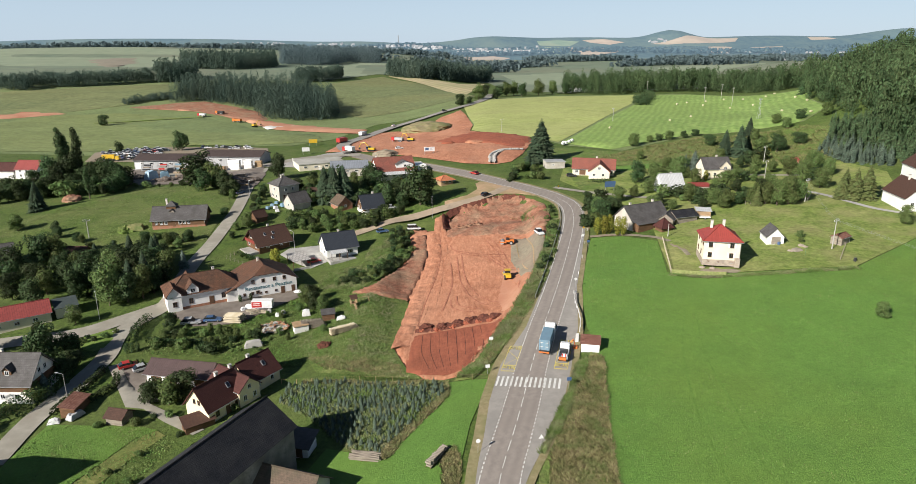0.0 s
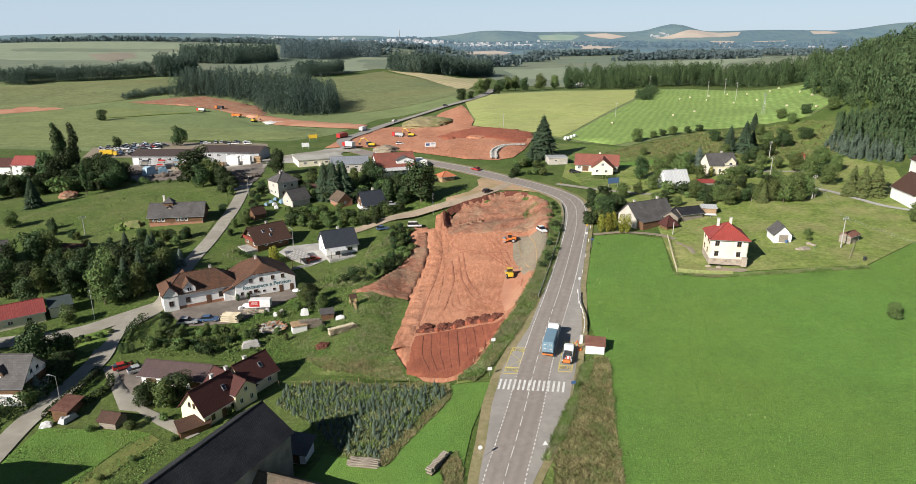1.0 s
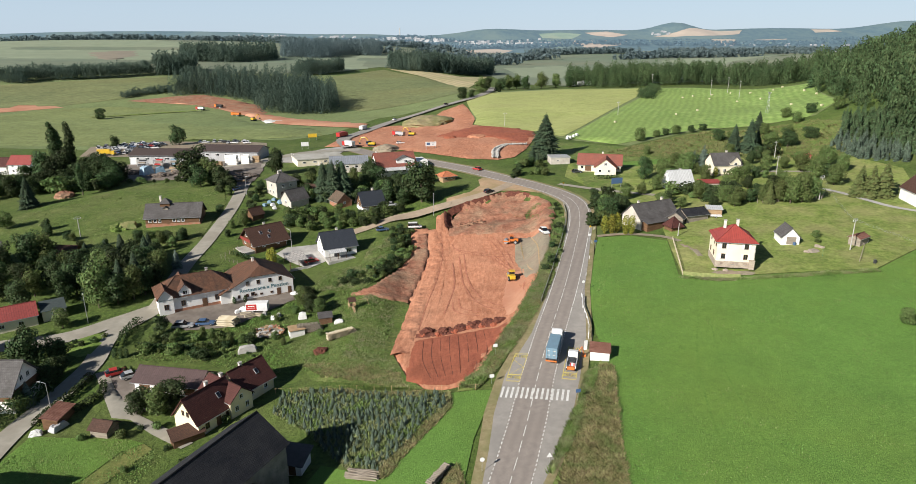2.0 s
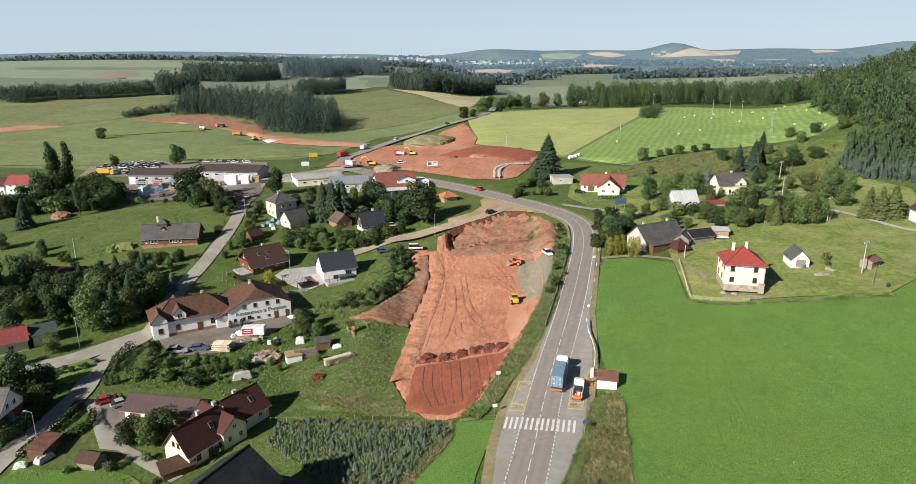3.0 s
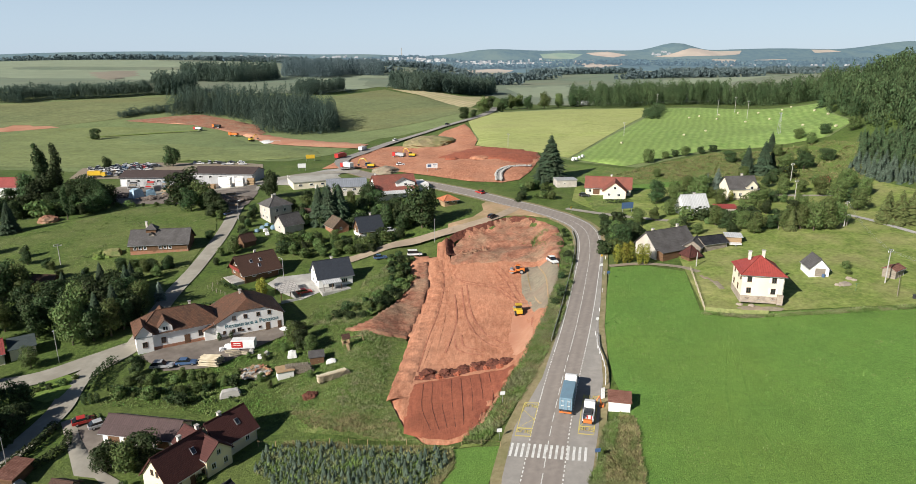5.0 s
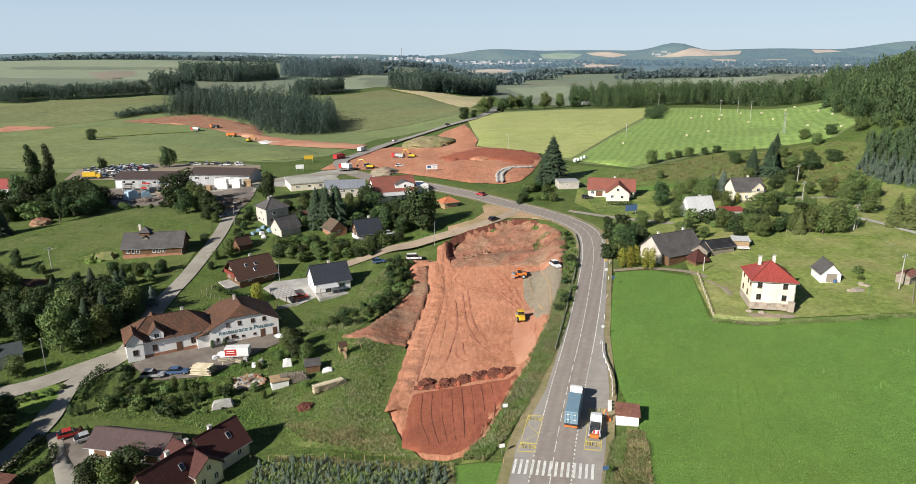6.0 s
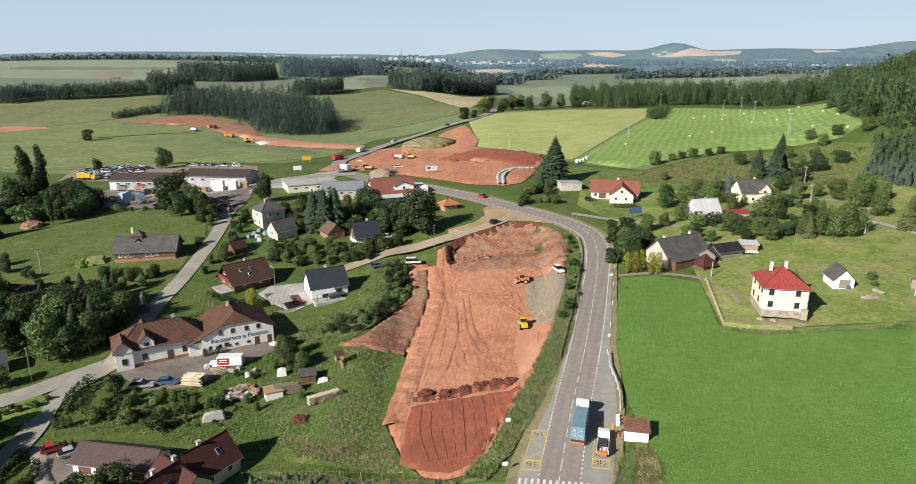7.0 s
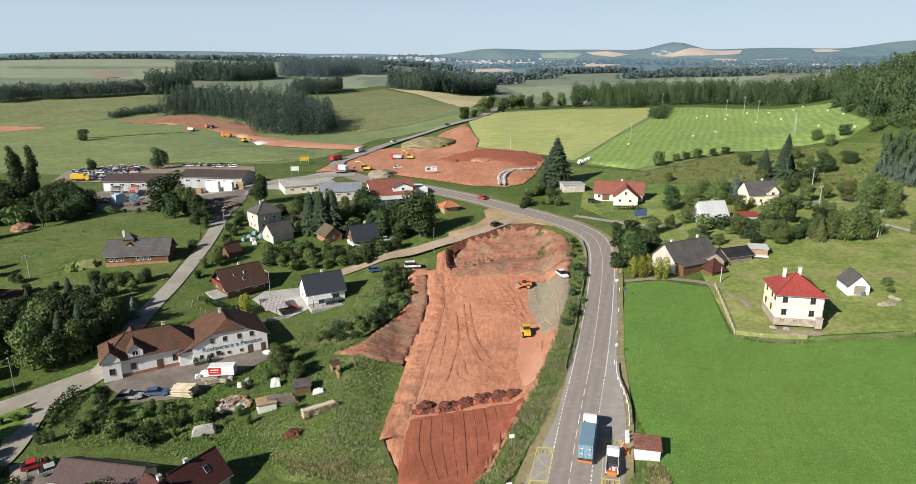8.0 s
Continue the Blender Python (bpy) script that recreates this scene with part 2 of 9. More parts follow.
R_TERRA = roofing("terracotta_tiles", (0.135, 0.068, 0.042), (0.205, 0.098, 0.058), 0.34, moss=(0.105, 0.062, 0.043), strength=0.9)
R_MAROON = roofing("maroon_tiles", (0.080, 0.028, 0.024), (0.12, 0.042, 0.035), 0.34, strength=0.8)
R_SLATE = roofing("slate_roof", (0.015, 0.016, 0.021), (0.032, 0.033, 0.040), 0.45, moss=(0.047, 0.047, 0.050), strength=0.75)
R_DARK = roofing("dark_roof", (0.035, 0.042, 0.055), (0.05, 0.057, 0.07), 0.34, rough=0.5)
R_GREY = roofing("grey_tiles", (0.092, 0.085, 0.084), (0.140, 0.134, 0.131), 0.5, moss=(0.078, 0.072, 0.068))
R_RED = roofing("red_sheet", (0.302, 0.054, 0.045), (0.346, 0.072, 0.058), 0.5, rough=0.5, across=True)
R_REDDULL = roofing("faded_red_sheet", (0.25, 0.055, 0.05), (0.31, 0.075, 0.065), 0.5, rough=0.55, across=True)
R_REDTILE = roofing("red_tiles", (0.242, 0.083, 0.061), (0.319, 0.110, 0.079), 0.34, moss=(0.220, 0.088, 0.066))
R_ORANGE = roofing("orange_tiles", (0.50, 0.17, 0.08), (0.58, 0.22, 0.11), 0.34)
R_PURPLE = roofing("purple_brown_sheet", (0.087, 0.059, 0.057), (0.112, 0.076, 0.073), 0.45, rough=0.5, across=True)
R_RUST = roofing("rusty_sheet", (0.20, 0.085, 0.058), (0.31, 0.16, 0.12), 0.5, moss=(0.16, 0.065, 0.045))
R_PALE = roofing("pale_sheet", (0.50, 0.51, 0.51), (0.58, 0.59, 0.59), 0.6, rough=0.5, across=True)
R_WAREHOUSE = roofing("warehouse_roof", (0.063, 0.047, 0.044), (0.083, 0.061, 0.055), 0.6, across=True)
CHIMNEY = mat("chimney_render", (0.55, 0.50, 0.44), (0.66, 0.61, 0.55), 2.0, bump=0.3, dist=0.02)
FRAME = mat("window_frame", (0.70, 0.70, 0.68), (0.78, 0.78, 0.76), 4.0, bump=0)
BROWNFRAME = mat("brown_frame", (0.11, 0.06, 0.035), (0.15, 0.085, 0.05), 4.0, bump=0)
GLASS = mat("window_glass", (0.012, 0.015, 0.019), (0.022, 0.026, 0.032), 0.6, rough=0.06, bump=0, spec=0.8)
BARK = mat("bark", (0.07, 0.055, 0.04), (0.13, 0.10, 0.075), 3.0, bump=0.8, dist=0.04, stretch=(1, 1, 0.3))
LEAF = mat("leaves", (0.030, 0.051, 0.020), (0.062, 0.091, 0.034), 0.5, bump=0, vary=0.36, island=0.34, trans=0.15, spec=0.15, rough=0.65)
LEAF_PALE = mat("pale_leaves", (0.080, 0.122, 0.036), (0.136, 0.175, 0.062), 0.5, bump=0, vary=0.3, island=0.32, trans=0.18, spec=0.15, rough=0.65)
LARCH = mat("larch_needles", (0.070, 0.088, 0.030), (0.118, 0.135, 0.050), 0.5, bump=0, island=0.35, spec=0.12, rough=0.7)
NEEDLE = mat("needles", (0.027, 0.044, 0.026), (0.050, 0.072, 0.040), 0.5, bump=0, vary=0.2, island=0.3, spec=0.12, rough=0.7)
NEEDLE_BLUE = mat("blue_needles", (0.075, 0.105, 0.085), (0.115, 0.15, 0.12), 0.5, bump=0, vary=0.2, island=0.35, spec=0.12, rough=0.7)
NEEDLE_FIR = mat("fir_needles", (0.050, 0.076, 0.052), (0.092, 0.122, 0.088), 0.5, bump=0, island=0.4, spec=0.12, rough=0.7)
NEEDLE_MID = mat("spruce_needles", (0.036, 0.062, 0.028), (0.070, 0.102, 0.048), 0.5, bump=0, island=0.4, spec=0.12, rough=0.7)
NEEDLE_GOLD = mat("golden_needles", (0.15, 0.155, 0.025), (0.21, 0.20, 0.035), 0.5, bump=0, vary=0.15, island=0.25, spec=0.12)
# bluish tint of distance haze painted into the far leaf colour
FARLEAF = mat("hazy_far_wood", (0.058, 0.092, 0.076), (0.106, 0.144, 0.108), 0.03, bump=0, island=0.22, spec=0.05, trans=0.4, rough=0.9)
HILLLEAF = mat("hill_wood", (0.052, 0.088, 0.040), (0.100, 0.142, 0.064), 0.05, bump=0, island=0.35, spec=0.05, trans=0.3, patches=((0.06, 0.2),))
STRAW = mat("dry_grass_blades", (0.165, 0.148, 0.062), (0.262, 0.228, 0.112), 0.4, (0.105, 0.140, 0.040), 0.35, bump=0, island=0.4)
BLADE = mat("green_grass_blades", (0.108, 0.170, 0.040), (0.180, 0.235, 0.078), 0.4, (0.210, 0.201, 0.111), 0.2, bump=0, island=0.3)
STEEL = mat("galvanised_steel", (0.42, 0.43, 0.44), (0.52, 0.53, 0.54), 3.0, rough=0.45, metal=0.7, bump=0)
RUBBER = mat("rubber", (0.015, 0.015, 0.016), (0.028, 0.028, 0.028), 6.0, bump=0.2, rough=0.85)
CONCRETE = mat("grey_concrete", (0.34, 0.33, 0.31), (0.44, 0.43, 0.40), 1.0, (0.27, 0.26, 0.24), 0.3, bump=0.3, dist=0.02)
HAY = mat("hay", (0.38, 0.36, 0.21), (0.47, 0.45, 0.30), 3.0, bump=0.8, dist=0.05)


def paint(name, c, rough=0.35):
    return mat(name, c, tuple(v * 0.9 for v in c), 2.0, tuple(v * 0.75 + 0.03 for v in c), 0.6, rough=rough, bump=0.05, spec=0.5)


P_RED, P_WHITE, P_SILVER = paint("red_paint", (0.45, 0.03, 0.025)), paint("white_paint", (0.78, 0.78, 0.77)), paint("silver_paint", (0.40, 0.41, 0.42))
P_BLUE, P_ORANGE, P_YELLOW = paint("blue_paint", (0.06, 0.12, 0.24)), paint("orange_paint", (0.62, 0.17, 0.03)), paint("yellow_paint", (0.66, 0.42, 0.03))
P_DARK, P_STEELBLUE, P_GREEN = paint("dark_paint", (0.03, 0.032, 0.036)), paint("container_blue", (0.17, 0.28, 0.36), 0.6), paint("green_paint", (0.05, 0.16, 0.08))
# ---- terrain ----
TX = (-700, -300, -150, -85, -40, -10, 20, 60, 100, 150, 200, 300, 500)
NEAR = {
    -60: (-12, -12, -12, -11, -9, -7, -5, -4, -4, -4, -3, 0, 5),
    60: (-8, -9, -10, -10, -8, -4.5, -2, 0.3, 2, 3, 4, 12, 30),
    105: (-8, -8.5, -9.5, -9.8, -8, -3, 0, 2.0, 4.4, 6.5, 9, 23, 50),
    150: (-6, -6.5, -7, -7, -7.5, -3.6, 1.8, 4.9, 8.2, 11, 15, 34, 70),
    200: (-4, -4, -4, -3.5, -4.5, -0.5, 3.5, 6.6, 10, 13.5, 19, 45, 85),
    260: (-2, -1, 1, 3.5, 3, 6, 8, 9.2, 11.4, 15, 25, 55, 95),
}
FAR = {
    330: (1, 1, 2, 5.5, 7, 9.5, 11, 11, 13, 17, 32, 62, 105),
    430: (3, 3, 3, 4, 6, 9, 13, 13, 15, 17, 21, 55, 100),
    560: (8, 6, 5, 5, 8, 13, 16, 17, 17.5, 19, 22, 30, 80),
    700: (22, 20, 18, 15, 17, 16, 16, 15, 16, 18, 20, 25, 60),
    1000: (30, 30, 28, 27, 26, 22, 15, 12, 12, 12, 14, 18, 40),
    1600: (34, 34, 32, 28, 26, 20, 16, 12, 12, 12, 14, 16, 22),
    2600: (38, 38, 36, 30, 28, 26, 24, 24, 24, 24, 24, 26, 30),
}
TY = tuple(NEAR) + tuple(FAR)
TZ = np.array([*NEAR.values(), *FAR.values()], float)


def hermite(ks, vs, u):
    """Smooth interpolation of the rows vs at the knots ks."""
    ks = np.asarray(ks, float)
    u = min(max(u, ks[0]), ks[-1])
    i = int(min(max(np.searchsorted(ks, u) - 1, 0), len(ks) - 2))
    h = ks[i + 1] - ks[i]

    def slope(j):
        if j == 0 or j == len(ks) - 1:
            return vs[j] * 0
        a, b = (vs[j] - vs[j - 1]) / (ks[j] - ks[j - 1]), (vs[j + 1] - vs[j]) / (ks[j + 1] - ks[j])
        return 0.5 * (a + b)
    t = (u - ks[i]) / h
    return ((2 * t**3 - 3 * t**2 + 1) * vs[i] + (t**3 - 2 * t**2 + t) * h * slope(i)
            + (-2 * t**3 + 3 * t**2) * vs[i + 1] + (t**3 - t**2) * h * slope(i + 1))


# far hills: x, y, half width, half depth, height
HILLS = (
    (1410, 4350, 140, 300, 52), (1450, 4400, 800, 400, 54), (-2500, 4450, 1100, 350, 48), (-1300, 4450, 900, 350, 32), (-560, 4400, 300, 300, 18),
    (190, 4250, 330, 300, 66), (700, 4500, 500, 300, 44), (3050, 4450, 380, 350, 112), (2300, 4500, 600, 350, 60),
    (-1000, 1750, 650, 300, 22), (-700, 2000, 500, 400, 8), (300, 2600, 500, 300, 8), (-150, 3050, 260, 220, 18), (420, 3300, 380, 200, 16),
    (1250, 3250, 420, 220, 18), (2000, 3500, 400, 240, 24), (-1500, 3200, 700, 240, 20), (-900, 2700, 400, 160, 12),
)


def soft(u):
    u = min(max(u, 0.0), 1.0)
    return u * u * (3 - 2 * u)


PIT_Y = (108, 130, 150, 175, 205, 225, 240)
PIT_D = (0, 2.0, 3.2, 4.2, 3.6, 2.2, 0)
PIT_X = (3, 11, 18, 25, 30, 32, 30)


def pit_z(x, y):
    """The cut of the building site below the old ground."""
    if not 108 < y < 240:
        return 0.0
    return -np.interp(y, PIT_Y, PIT_D) * soft((np.interp(y, PIT_Y, PIT_X) - x) / 7) * soft((x + 24) / 12)


DIG_X = (-4, 2, 11, 18, 25, 31, 34)
DIG_Y = (232, 236, 240, 243.3, 242.2, 237.2, 230)


def dig_z(x, y):
    """The deeper hole at the far end of the site."""
    if not (-4 < x < 34 and 214 < y < 244):
        return 0.0
    return -2.3 * soft((np.interp(x, DIG_X, DIG_Y) - y) / 2.4) * soft((y - 216) / 9) * soft((x + 4) / 2.5) * soft((34 - x) / 9)


def ground_z(x, y):
    z = float(hermite(TX, hermite(TY, TZ, y), x)) + pit_z(x, y) + dig_z(x, y)
    if y > 1000:
        z += max(y - 1500, 0) / 3400 * 32
        for hx, hy, sx, sy, h in HILLS:
            z += h * math.exp(-((x - hx) / sx) ** 2 - ((y - hy) / sy) ** 2)
    return z


# ---- end terrain ----


# ---- building blocks ----
def mesh(name, bm, material):
    me = bpy.data.meshes.new(name)
    bmesh.ops.recalc_face_normals(bm, faces=bm.faces)
    bm.to_mesh(me)
    bm.free()
    me.materials.append(material)
    return me


def part(name, bm, material, parent, label=""):
    ob = new(name, mesh(name, bm, material) if isinstance(bm, bmesh.types.BMesh) else bm)
    ob.parent = parent
    return tagged(ob, label)


def thing(name, x, y, z, turn=0.0, label="", category="", group="", kind=""):
    ob = new(name)
    ob.matrix_basis = pose(x, y, z, 0, 0, turn)
    ob.empty_display_size = 0.2
    return tagged(ob, label, category, group, kind)


def single(name, bm, material, m, label="", category="", group="", kind=""):
    ob = new(name, mesh(name, bm, material) if isinstance(bm, bmesh.types.BMesh) else bm)
    ob.matrix_basis = m
    return tagged(ob, label, category, group, kind)


def box(bm, x0, y0, z0, x1, y1, z1, bevel=0.0):
    """A box between two corners."""
    vs = bmesh.ops.create_cube(bm, size=1)["verts"]
    for v in vs:
        v.co = Vector(((x0 + x1) / 2 + v.co.x * (x1 - x0), (y0 + y1) / 2 + v.co.y * (y1 - y0), (z0 + z1) / 2 + v.co.z * (z1 - z0)))
    if bevel:
        es = list({e for v in vs for e in v.link_edges})
        bmesh.ops.bevel(bm, geom=es, offset=bevel, segments=1, affect='EDGES')
    return bm


def boxes(*specs, bevel=0.0):
    bm = bmesh.new()
    for s in specs:
        box(bm, *s, bevel=bevel)
    return bm


def tube(bm, a, b, r0, r1=None, n=8):
    """A round bar from a to b."""
    a, b = Vector(a), Vector(b)
    r1 = r0 if r1 is None else r1
    q = (b - a).to_track_quat("Z", "Y").to_matrix().to_4x4()
    res = bmesh.ops.create_cone(bm, cap_ends=True, segments=n, radius1=r0, radius2=max(r1, 0.001), depth=(b - a).length)
    bmesh.ops.transform(bm, matrix=Matrix.Translation((a + b) / 2) @ q, verts=res["verts"])
    return bm


def tubes(*specs, n=8):
    bm = bmesh.new()
    for s in specs:
        tube(bm, *s, n=n)
    return bm


def prism(pts, y0, y1, bm=None):
    """The outline pts in (x, z), drawn out from y0 to y1."""
    bm = bm or bmesh.new()
    a = [bm.verts.new((x, y0, z)) for x, z in pts]
    b = [bm.verts.new((x, y1, z)) for x, z in pts]
    bm.faces.new(a)
    bm.faces.new(b[::-1])
    for i in range(len(pts)):
        j = (i + 1) % len(pts)
        bm.faces.new((a[i], b[i], b[j], a[j]))
    return bm


def drape(name, outline, material, step, lift, kind="structure", label="", relief=None, parent=None, skirt=0.0):
    """A patch of ground within an outline, laid over the terrain; skirt: how far its rim dips."""
    bm = bmesh.new()
    f = bm.faces.new([bm.verts.new((x, y, 0)) for x, y in outline])
    if f.normal.z < 0:
        f.normal_flip()
    xs, ys = [p[0] for p in outline], [p[1] for p in outline]
    for axis, lo, hi in ((0, min(xs), max(xs)), (1, min(ys), max(ys))):
        n = int((hi - lo) / step)
        for i in range(1, n + 1):
            co, no = [0, 0, 0], [0, 0, 0]
            co[axis], no[axis] = lo + i * step - 0.01, 1
            bmesh.ops.bisect_plane(bm, geom=bm.verts[:] + bm.edges[:] + bm.faces[:], plane_co=co, plane_no=no)
    bmesh.ops.triangulate(bm, faces=[f for f in bm.faces if len(f.verts) > 4])
    for v in bm.verts:
        edge = 0.0 if v.is_boundary else 1.0
        v.co.z = ground_z(v.co.x, v.co.y) + lift * (0.3 + 0.7 * edge) + (relief(v.co.x, v.co.y) * edge if relief else 0) - skirt * (1 - edge)
    me = mesh(name, bm, material)
    if me.polygons[0].normal.z < 0:
        me.flip_normals()
    for p in me.polygons:
        p.use_smooth = True
    ob = new(name, me)
    if parent:
        ob.parent = parent
    return tagged(ob, label, kind=kind)


def smooth_line(pts, step=2.0):
    """Points along a smooth curve through pts."""
    P = [Vector((*p, 0)) if len(p) == 2 else Vector(p) for p in pts]
    P = [P[0] * 2 - P[1]] + P + [P[-1] * 2 - P[-2]]
    out = []
    for i in range(1, len(P) - 2):
        n = max(1, int((P[i + 1] - P[i]).length / step))
        for k in range(n):
            t = k / n
            a, b, c, d = P[i - 1:i + 3]
            out.append(0.5 * ((2 * b) + (c - a) * t + (2 * a - 5 * b + 4 * c - d) * t * t + (3 * b - a - 3 * c + d) * t**3))
    return out + [P[-2]]


def strip(name, pts, left, right, material, lift, step=2.0, cross=3, kind="structure", label="", parent=None, relief=None):
    """A ribbon along pts, from left to right metres off it (numbers, or one for each point); its cross fall follows the ground in its middle."""
    line = smooth_line(pts, step)
    n = len(line)
    lf = left if isinstance(left, (list, tuple)) else [left] * len(pts)
    rt = right if isinstance(right, (list, tuple)) else [right] * len(pts)
    us = np.linspace(0, 1, len(pts))
    seg = np.concatenate([[0], np.cumsum([(Vector((*b, 0)) - Vector((*a, 0))).length for a, b in zip(pts, pts[1:])])])
    seg = seg / seg[-1]
    run = np.concatenate([[0], np.cumsum([(b - a).length for a, b in zip(line, line[1:])])])
    run = run / run[-1]
    bm = bmesh.new()
    prev = None
    for i, p in enumerate(line):
        d = (line[min(i + 1, n - 1)] - line[max(i - 1, 0)]).normalized()
        side = Vector((d.y, -d.x, 0))
        a, b = np.interp(run[i], seg, lf), np.interp(run[i], seg, rt)
        row = []
        for k in range(cross + 1):
            q = p + side * (a + (b - a) * k / cross)
            row.append(bm.verts.new((q.x, q.y, ground_z(q.x, q.y) + lift + (relief(q.x, q.y) if relief else 0))))
        if prev:
            for k in range(cross):
                bm.faces.new((prev[k], prev[k + 1], row[k + 1], row[k]))
        prev = row
    me = mesh(name, bm, material)
    if me.polygons[0].normal.z < 0:
        me.flip_normals()
    ob = new(name, me)
    if parent:
        ob.parent = parent
    return tagged(ob, label, kind=kind)


def raw_mesh(name, verts, faces, material):
    me = bpy.data.meshes.new(name)
    me.from_pydata([tuple(v) for v in verts], [], faces)
    me.materials.append(material)
    me.update()
    return me


# ---- ground ----
def steps(*runs):
    out = []
    for a, b, s in runs:
        out += list(np.arange(a, b, s))
    return out + [runs[-1][1]]


def sheet(name, xs, ys, material, dz=0.0):
    verts = [(x, y, ground_z(x, y) + dz + max(-0.9, pit_z(x, y) * 0.6)) for y in ys for x in xs]
    w = len(xs)
    faces = [(j * w + i, j * w + i + 1, (j + 1) * w + i + 1, (j + 1) * w + i) for j in range(len(ys) - 1) for i in range(w - 1)]
    ob = new(name, raw_mesh(name, verts, faces, material))
    for p in ob.data.polygons:
        p.use_smooth = True
    return tagged(ob, kind="structure")


tagged(sheet("ground", steps((-3600, -800, 100), (-800, -220, 20), (-220, 230, 4), (230, 600, 15), (600, 4000, 100)),
             steps((-600, 40, 40), (40, 330, 4), (330, 700, 10), (700, 2100, 40)), GRASS, -0.12), "green grassland over gently rolling valley ground")


def rut(x, y):
    n = noise.noise(Vector((x * 0.16, y * 0.05, 3))) * 0.30 + noise.noise(Vector((x * 0.7, y * 0.7, 9))) * 0.10
    return n + 0.05 * math.sin(x * 2.6 + 2 * noise.noise(Vector((x * 0.05, y * 0.03, 1))) * 4)


def clods(x, y):
    return noise.noise(Vector((x * 0.25, y * 0.25, 5))) * 0.7 + noise.noise(Vector((x * 0.9, y * 0.9, 7))) * 0.30


# fields
BANK = mat("lush_grass", (0.085, 0.15, 0.022), (0.18, 0.25, 0.05), 1.0, (0.20, 0.22, 0.07), 0.15, bump=0.8, dist=0.3, detail=9)
drape("meadow", [(25, 40), (25, 81), (27.5, 100), (30.2, 118), (29.9, 131), (31.2, 143), (34.4, 161), (42.8, 190.5), (52.3, 190.0), (61.2, 183.4), (56.3, 158.4), (64.9, 155.1), (102.2, 152.4), (131.2, 171.3), (157.9, 173.1), (195.3, 140.7), (221.6, 39.2)],
      MEADOW, 6, 0.06, label="even bright green meadow beside the road")
GARDEN = mat("garden_lawn", (0.105, 0.158, 0.028), (0.205, 0.252, 0.066), 0.7, (0.240, 0.240, 0.092), 0.09, bump=0.6, dist=0.2, detail=9, patches=((0.16, 0.18), (0.9, 0.24)))
drape("corner_grass", [(52.5, 213), (51, 222), (50.5, 245), (48.5, 257), (47.5, 272), (52, 288), (72, 274), (60, 240), (60, 226), (64, 216)], ROUGH, 4, 0.03, label="rough light grass in the bend of the road")
drape("upper_corner_grass", [(44, 292), (42, 306), (46, 338), (60, 337), (84, 318), (80, 292), (62, 286)], ROUGH, 5, 0.03, label="rough grass above the farmhouse")
drape("garden_grass", [(44, 262), (58, 228), (66, 215), (84, 204), (118, 212), (134, 199), (150, 208), (165, 240), (160, 262), (128, 280), (100, 288), (72, 274), (50, 288)], GARDEN, 5, 0.02, label="rough garden grass between the eastern houses")
drape("garden_lawn", [(57.2, 158.8), (61.5, 184.3), (64, 200), (68, 214), (84, 207), (104, 213), (120, 214.5), (134, 201), (150, 209), (166, 222), (172, 196), (157.9, 173.1), (131.4, 171.6), (102.2, 152.9), (65.0, 155.6)], GARDEN, 5, 0.07, label="mown yellow-green lawn round the yellow house")
drape("valley_grass", [(-640, 560), (-390, 395), (-210, 372), (-204, 354), (-190, 392), (-164, 408), (-100, 396), (-80, 420), (-60, 500), (5, 540), (10, 620), (-140, 790), (-640, 790)], VALLEY, 12, 0.02, label="pale green grassland between the fields")
drape("field_border", [(44.5, 376), (60, 345), (85, 322), (135, 358), (180, 332), (200, 347), (232, 425), (252, 468), (205, 580), (168, 612), (100, 640), (30, 612), (8, 545), (12, 430), (17, 398)], VALLEY, 12, 0.02, label="grass margin between the mown fields")
drape("field_grass", [(-283, 509), (-215, 552), (-176, 520), (-150, 484), (-96, 447), (-100, 436), (-160, 450), (-230, 478)], VALLEY, 14, 0.75, label="bright green pasture beside the maize")
strip("crop_edge", [(-283, 510), (-250, 530), (-214, 553)], -2.0, 2.0, BANK, 1.1, 4, label="dark edge of the standing maize")
drape("field_maize", [(-330, 384), (-380, 480), (-345, 556), (-291, 573), (-225, 547), (-160, 470), (-92, 440), (-84, 412), (-130, 402), (-163, 408), (-216, 386)], CROP, 12, 0.7, label="dull green maize field in rows")
drape("field_slope", [(-400, 548), (-480, 660), (-323, 746), (-276, 640), (-309, 606), (-341, 577)], OLIVE, 14, 0.7, label="olive green crop on the slope")
drape("field_soil", [(-440, 590), (-410, 532), (-372, 540), (-337, 567), (-377, 590)], SOIL_PALE, 15, 0.6, label="bare pale red ploughed field")
drape("field_hill", [(-144, 770), (-97, 893), (-15, 734), (26, 640), (9, 612), (-22, 581), (-47, 570), (-79, 550), (-118, 599), (-121, 659)], OLIVE, 14, 0.7, label="olive brown crop on a low hill")
drape("field_stubble", [(-95, 914), (-64, 874), (5, 847), (42, 925), (38, 838), (10, 650), (-14, 730)], STUBBLE, 25, 0.9, label="tan stubble field")
